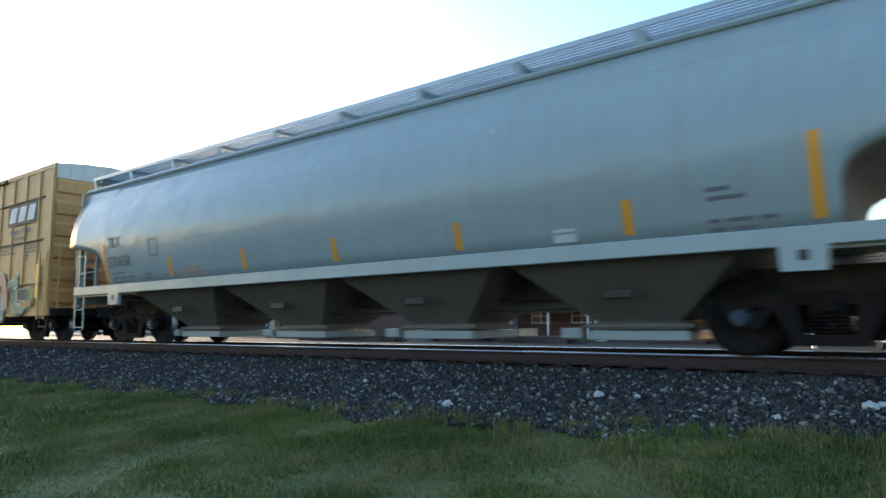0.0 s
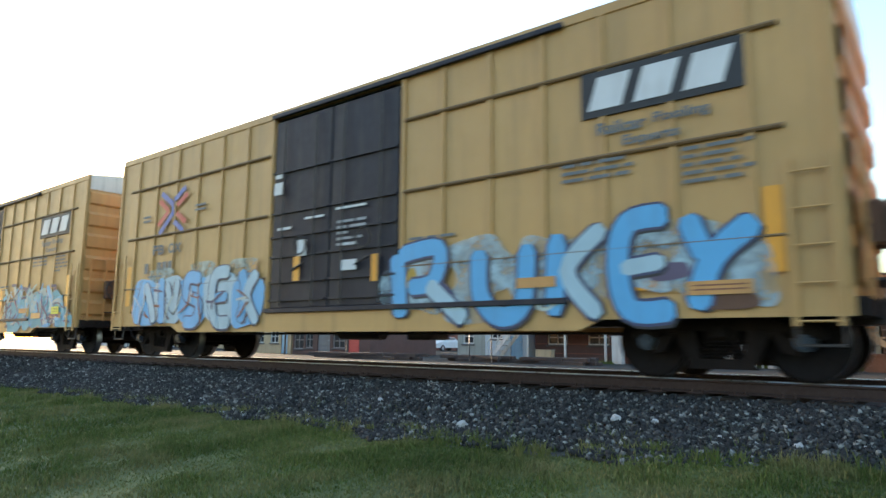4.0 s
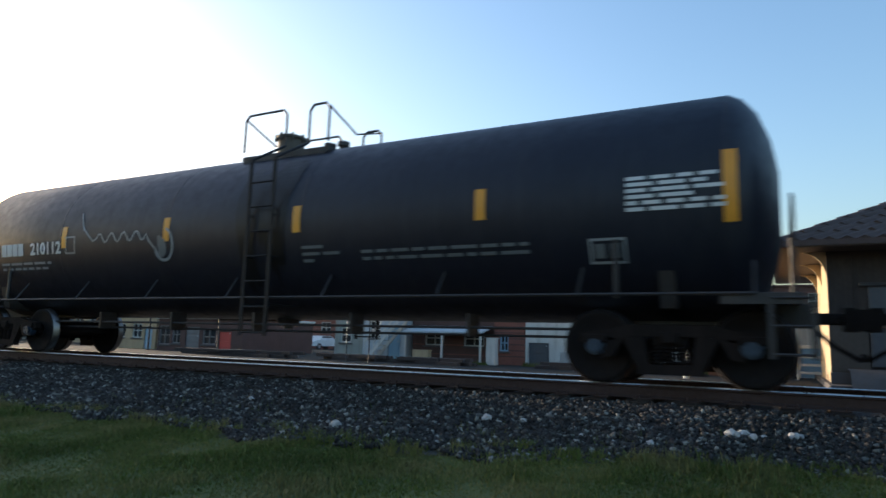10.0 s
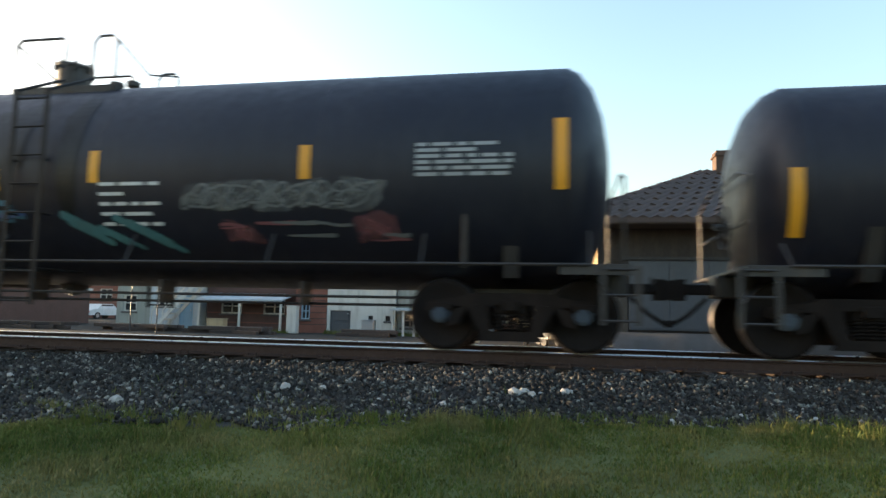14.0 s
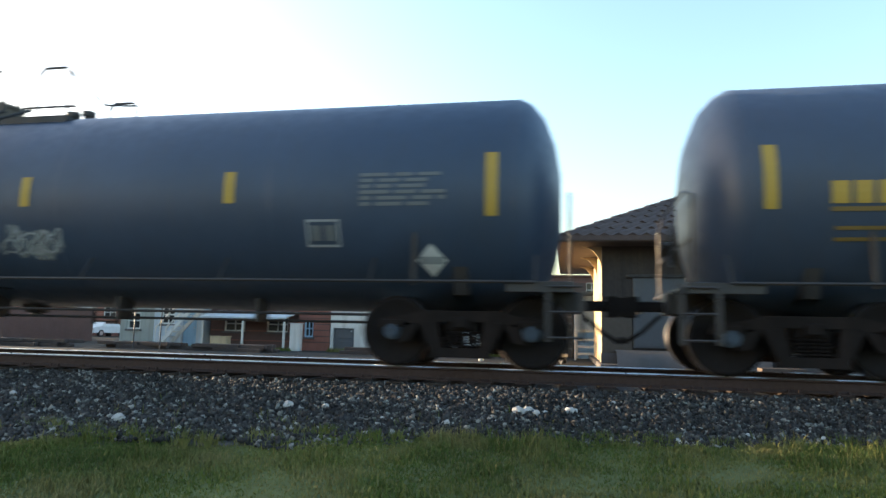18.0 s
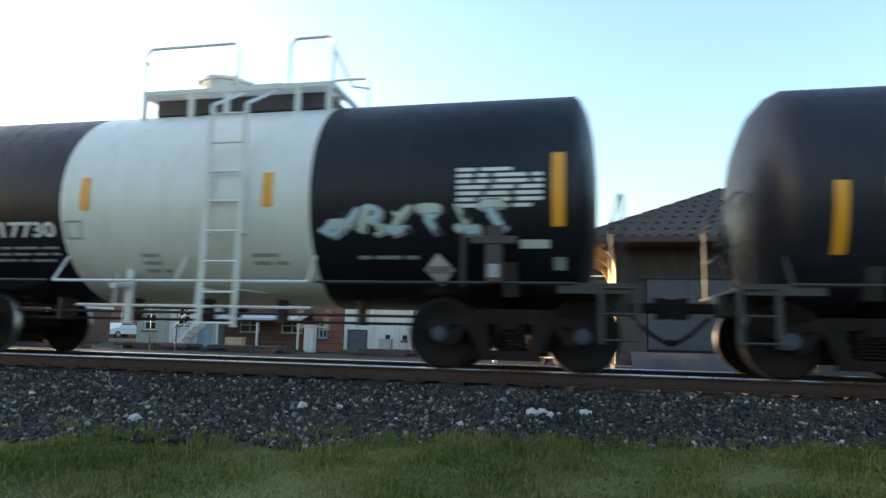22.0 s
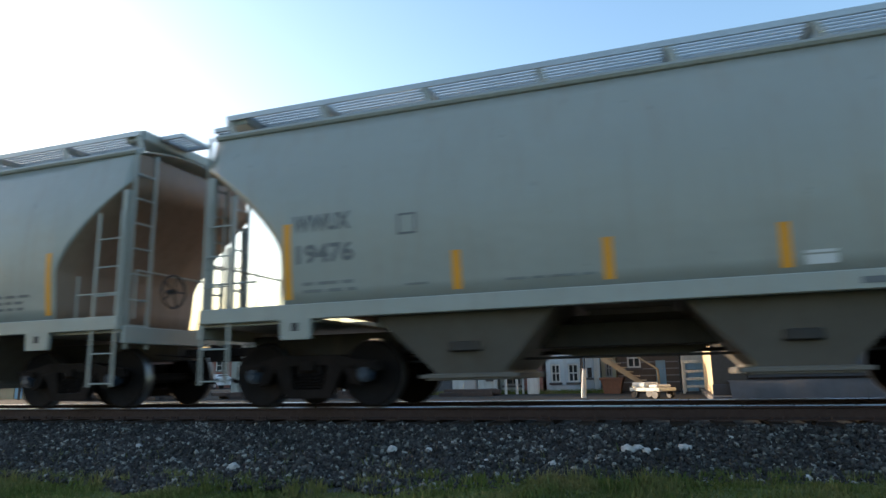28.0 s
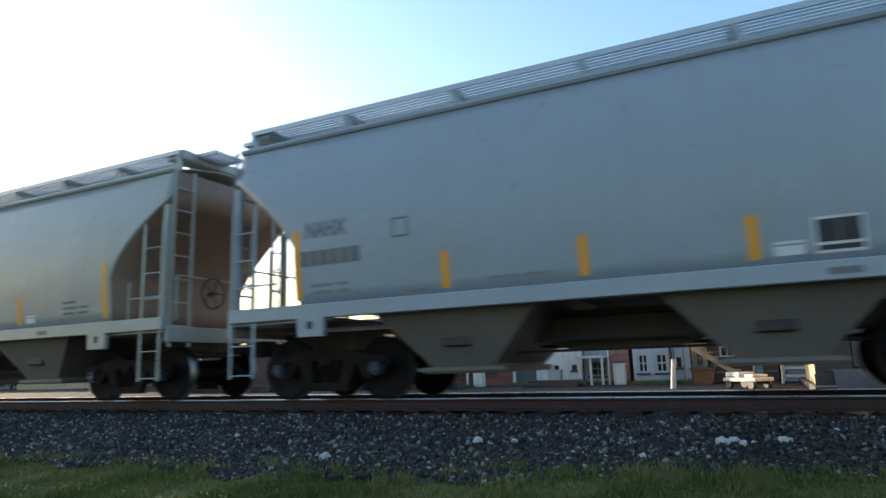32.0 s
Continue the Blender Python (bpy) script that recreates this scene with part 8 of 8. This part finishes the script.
bubbles(car, -5.6, -.8, 1.52, 2.0, 9, "paint_fade", lifted(on, .8), 78, .035)
scrawl(car, -6.6, -5.0, 1.5, 1.95, 5, lifted(on, 1.8), "paint_white", 79, .04)
scrawl(car, -5.7, -.5, 1.5, 2.0, 8, lifted(on, 1.4), "paint_fade", 72, .05)
mark("data_plate", [(-5.2, -4.72, 1.78, 2.02)], lifted(on, 3), "paint_white", car)
small_print(3, -5.17, -4.75, 1.99, lifted(on, 4), "paint_grey", car, rng, pitch=.08, h=.025)
data_panel(car, 6.9, 2.15, 1.0, .45, on, "paint_gold", rng)
frame_mark(car, 5.8, 1.66, .4, .34, on, "paint_fade", "paint_grey")
placard(car, 6.9, 1.34, on)

P, L = span(9)
car, on, rng, half = enlist(tank_car("tank_car", P, L, 1.52, 2.24, "tank_slate", "dark slate tank car with gold lettering", 46, stripe="paint_gold", stripes=[(x, 2.06, 2.48) for x in (-4.45, -1.62, 1.1, 4.21)] + [(-7.85, 1.86, 2.66), (7.67, 1.86, 2.66)], platform=(-1.44, 1.0), dome_h=.44), 9)
block_letters(4, -6.6, 2.1, .24, on, "paint_gold", car)
block_letters(6, -5.3, 2.1, .24, on, "paint_gold", car, gap=.1)
marks("lettering", [(-7.15, -6.2, 1.9, 1.95), (-7.1, -5.9, 1.72, 1.76), (-7.1, -5.9, 1.6, 1.64)], on, "paint_gold_worn", car)
scrawl(car, -8.1, -7.35, 1.5, 1.86, 4, on, "paint_white", 73, .045)
haze(car, on, [(.85, 1.62, .2, .14), (1.1, 1.56, .2, .17), (1.35, 1.54, .2, .18), (1.5, 1.6, .16, .14), (1.3, 1.42, .14, .1)], "spray_fade", 74)
bubbles(car, .72, 1.6, 1.4, 1.72, 4, "paint_fade", lifted(on, 1), 75, .025)
data_panel(car, 6.55, 2.17, 1.1, .5, on, "paint_haze", rng)
frame_mark(car, 5.5, 1.67, .45, .34, on, "paint_fade", "paint_grey")
placard(car, 6.9, 1.34, on)

P, L = span(10)
car, on, rng, half = enlist(tank_car("tank_car", P, L, 1.50, 2.225, "tank_black", "plain black tank car with yellow strips", 47, stripes=[(x, 1.80, 2.24) for x in (-4.25, -.87, 1.45, 4.51)] + [(-7.32, 1.42, 2.22), (7.58, 1.41, 2.22)], platform=(-.6, 1.1), dome_h=.46), 10)
block_letters(4, -6.38, 2.14, .22, on, "paint_white", car, gap=.10, wide=1.0)
word("55205", -5.21, 2.14, on, "paint_white", car)
small_print(2, -6.8, -5.0, 1.82, on, "paint_fade", car, rng)
small_print(2, -.8, .8, 1.75, on, "paint_grey", car, rng)
data_panel(car, 6.75, 2.02, 1.1, .5, on, "paint_fade", rng)
frame_mark(car, 5.3, 1.78, .45, .34, on, "paint_fade", "paint_black")
placard(car, 6.94, 1.24, on)
for x in (-4.25, -.87, 1.45, 4.51):
    mark("paint_patch", [(x - .09, x + .09, 1.50, 1.78)], on, "oil_stain", car, "dark smudge below a strip")
for x in (-.03, 1.16):
    mark("paint_patch", [(x - .30, x + .30, 1.34, 1.50)], on, "oil_stain", car, "dark painted-over patch")

# black tank cars with a white belt
for i, num in ((11, "17730"), (12, "17786"), (13, "17789")):
    P, L = span(i)
    car, on, rng, half = enlist(tank_car("belted_tank_car", P, L, 1.51, 2.28, "tank_coal", "short black tank car with a broad white belt", 80 + i, stripes=[(-1.48, 2.04, 2.5), (1.29, 2.04, 2.5), (-5.02, 1.75, 2.65), (5.06, 1.75, 2.65)], platform=(-1.86, 1.15) if i == 12 else (-1.23, 1.84), striped=True, crown=.30, flip=i == 12), i)
    word("IPBX", -3.46, 1.78, on, "paint_white", car)
    word(num, -2.45, 1.78, on, "paint_white", car)
    small_print(3, -3.8, -2.0, 1.55, on, "paint_fade", car, rng, pitch=.085, h=.035)
    frame_mark(car, -1.68, 1.77, .26, .26, on, "paint_fade")
    small_print(3, -.7, -.3, 1.45, on, "paint_fade", car, rng)
    small_print(2, 1.0, 1.5, 1.45, on, "paint_fade", car, rng)
    data_panel(car, 4.35, 2.2, 1.05, .56, on, "paint_white", rng)
    placard(car, 3.55, 1.25, on)
    for q, mt in (((-5.1, -4.75, 1.50, 1.60), "paint_white"), ((4.6, 4.95, 1.50, 1.60), "paint_white"), ((-3.8, -3.65, 1.3, 1.44), "paint_fade"), ((5.0, 5.15, 1.25, 1.4), "paint_fade")):
        mark("data_plate", [q], on, mt, car)
    small_print(1, 2.5, 3.3, 1.42, on, "paint_fade", car, rng)
    for x in (-4.25, 4.3):
        bm = fresh()
        box(bm, x - .10, x + .10, -1.56, -1.42, 1.05, 1.75, .015)
        box(bm, x - .28, x + .28, -1.57, -1.50, 1.52, 1.62, .01)
        part("jacking_bracket", bm, "steel_dark", car)
        mark("data_plate", [(x - .07, x + .07, 1.12, 1.28)], flat_on(-1.565), "paint_fade", car)
    if i == 11:
        graffiti(car, 2.1, 4.5, 1.64, 2.1, 6, ("paint_pale_blue", "paint_mist"), "paint_black", "paint_fade", on, 91, None, .10, .012)
    scrawl(car, -4.5, -3.9, 2.1, 2.38, 3, on, "paint_sage" if i != 12 else "paint_grey", 93 + i, .03)

# two-bay hoppers
strips2 = [(-1.9, 1.46, 1.95), (-.05, 1.46, 1.95), (1.8, 1.46, 1.95), (-4.33, 1.46, 2.5), (4.25, 1.46, 2.45)]


def hopper_marks(car, on, rng, code, number, ink="paint_grey", lift=0.0, dx=0.0):
    word(code, -3.80 + dx, 2.38 + lift, on, ink, car)
    if number:
        word(number, -3.75 + dx, 1.96 + lift, on, ink, car)
    else:
        block_letters(6, -3.75, 1.96 + lift, .22, on, ink, car, gap=.1)
    small_print(2, -4.1, -3.3, 1.68, on, "paint_stencil", car, rng)
    frame_mark(car, -2.55, 2.35, .26, .28, on, ink)
    small_print(3, 3.1, 3.85, 1.82, on, ink, car, rng)
    small_print(2, -2.6, -2.2, 1.58, on, "paint_stencil", car, rng, h=.03)
    small_print(1, -1.3, -.2, 1.56, on, "paint_stencil", car, rng, h=.03)
    for q in ((1.98, 2.28, 1.48, 1.58), (1.98, 2.28, 1.6, 1.63)):
        mark("data_plate", [q], on, "paint_white", car)
    mark("sill_plate", [(2.45, 2.75, 1.24, 1.31)], on, "paint_grey", car)


P, L = span(14)
car, on, rng, hb = enlist(hopper_car("covered_hopper", P, L, 3.84, "hopper_tan", "grey-tan two-bay covered hopper with brown graffiti", 101, 2), 14)
side_strips(car, on, strips2)
hopper_marks(car, on, rng, "TILX", "204987")
bubbles(car, -2.75, 1.35, 1.42, 2.28, 6, "paint_brown", on, 111, .05)
bubbles(car, -2.7, 1.2, 1.5, 2.15, 9, "paint_brown", lifted(on, .8), 112, .03)
bm = fresh()
for i in range(4):
    stroke(bm, [(1.85 + i * .24, 1.82), (1.93 + i * .24, 2.08), (2.01 + i * .24, 1.84)], .06)
stroke(bm, [(2.6, 1.85), (2.85, 2.12)], .07)
part("graffiti_outline", lay(bm, on), "paint_brown", car)
dark_panel(car, 2.55, 1.62, .46, .38, on)
P, L = span(15)
car, on, rng, hb = enlist(hopper_car("covered_hopper", P, L, 4.02, "hopper_tan", "grey-tan two-bay covered hopper with rusty ends", 102, 2), 15)
side_strips(car, on, strips2)
hopper_marks(car, on, rng, "WWUX", "19476", lift=.1)
P, L = span(16)
car, on, rng, hb = enlist(hopper_car("covered_hopper", P, L, 4.04, "hopper_tan", "grey-tan two-bay covered hopper with brown ends", 103, 2), 16)
side_strips(car, on, strips2)
hopper_marks(car, on, rng, "WWUX", "18917", lift=.1)
P, L = span(17)
car, on, rng, hb = enlist(hopper_car("covered_hopper", P, L, 3.92, "hopper_pale", "pale two-bay covered hopper with dark block letters", 104, 2, .04, 1.15, "hopper_pale", True, True, (.16, .52, .6)), 17)
block_letters(4, 4.50, 3.17, .50, on, "paint_navy", car, "emblem", .06, .73)
hopper_marks(car, on, rng, "GACX", "9225", "paint_navy", .26, .25)
dark_panel(car, 3.2, 1.62, .52, .42, on)
for k, pts in enumerate(([(-2.15, 2.0), (-2.02, 2.25), (-1.86, 2.2), (-1.84, 2.02), (-2.1, 1.98)], [(-2.2, 1.62), (-2.12, 1.95), (-1.92, 2.0), (-1.78, 1.75), (-1.95, 1.58), (-2.18, 1.6)], [(-1.85, 1.98), (-1.5, 1.9), (-1.15, 1.8), (-1.15, 1.76), (-1.55, 1.8), (-1.85, 1.86)], [(-1.8, 1.8), (-1.5, 1.72), (-1.28, 1.45), (-1.36, 1.44), (-1.6, 1.64), (-1.82, 1.7)], [(-2.1, 1.9), (-1.9, 1.7), (-2.05, 1.62)], [(-1.95, 2.2), (-1.92, 2.02), (-1.7, 1.86)])):
    part("painted_emblem", lay(limb(glide(pts, 4), .045, .03), lifted(on, .4 * k)), "paint_black", car, "dark line drawing")
marks("painted_stripes", [(-.42, .70 - .08 * (i == 0) * 5, 1.95 - .075 * i, 1.985 - .075 * i) for i in range(5)], on, "paint_faded_rose", car, "faded red stripes")
for x, w in ((-4.48, .36), (-2.07, .22), (.17, .26), (2.4, .30), (4.7, .46)):
    mark("reflector_strip", [(x - w, x + w, .93, 1.03)], on, "reflect_yellow", car)
marks("sill_lettering", [(-2.3, -1.2, 1.20, 1.28), (-.9, .2, 1.24, 1.27), (-.9, .2, 1.17, 1.2), (3.6, 4.3, 1.24, 1.27)], on, "paint_grey", car)
P, L = span(18)
car, on, rng, hb = enlist(hopper_car("covered_hopper", P, L, 4.0, "hopper_blue", "blue-grey two-bay covered hopper", 105, 2), 18)
side_strips(car, on, strips2)
hopper_marks(car, on, rng, "NAHX", "", lift=.1)
dark_panel(car, 2.6, 1.66, .46, .38, on)
P, L = span(19)
car, on, rng, hb = enlist(hopper_car("covered_hopper", P, L, 4.0, "hopper_tan", "grey-tan two-bay covered hopper at the end of view", 106, 2), 19)
side_strips(car, on, strips2)
hopper_marks(car, on, rng, "NAHX", "")


def gone(t):
    """How far the train has gone by t seconds."""
    return 8.95 * t + .0072 * t * t


def motions():
    for car, at0 in CARS:
        walk(car, [(t, pose(at0 + gone(t), 0, 0)) for t in range(0, 33, 2)])
    for w, car, x in WHEELSETS:
        at0 = next(p for c, p in CARS if c is car)
        near = [k / 15 for k in range(0, 481) if -40 < at0 + gone(k / 15) < 22]
        if not near:
            near = [0.0]
        rows = [(t, math.degrees((gone(t) - gone(near[0])) / WHEEL)) for t in near]
        if rows[0][0] > 0:
            rows.insert(0, (0.0, 0.0))
        if rows[-1][0] < 32:
            rows.append((32.0, rows[-1][1]))
        walk(w, [(t, pose(x, 0, WHEEL, 0, a, 0)) for t, a in rows])


motions()
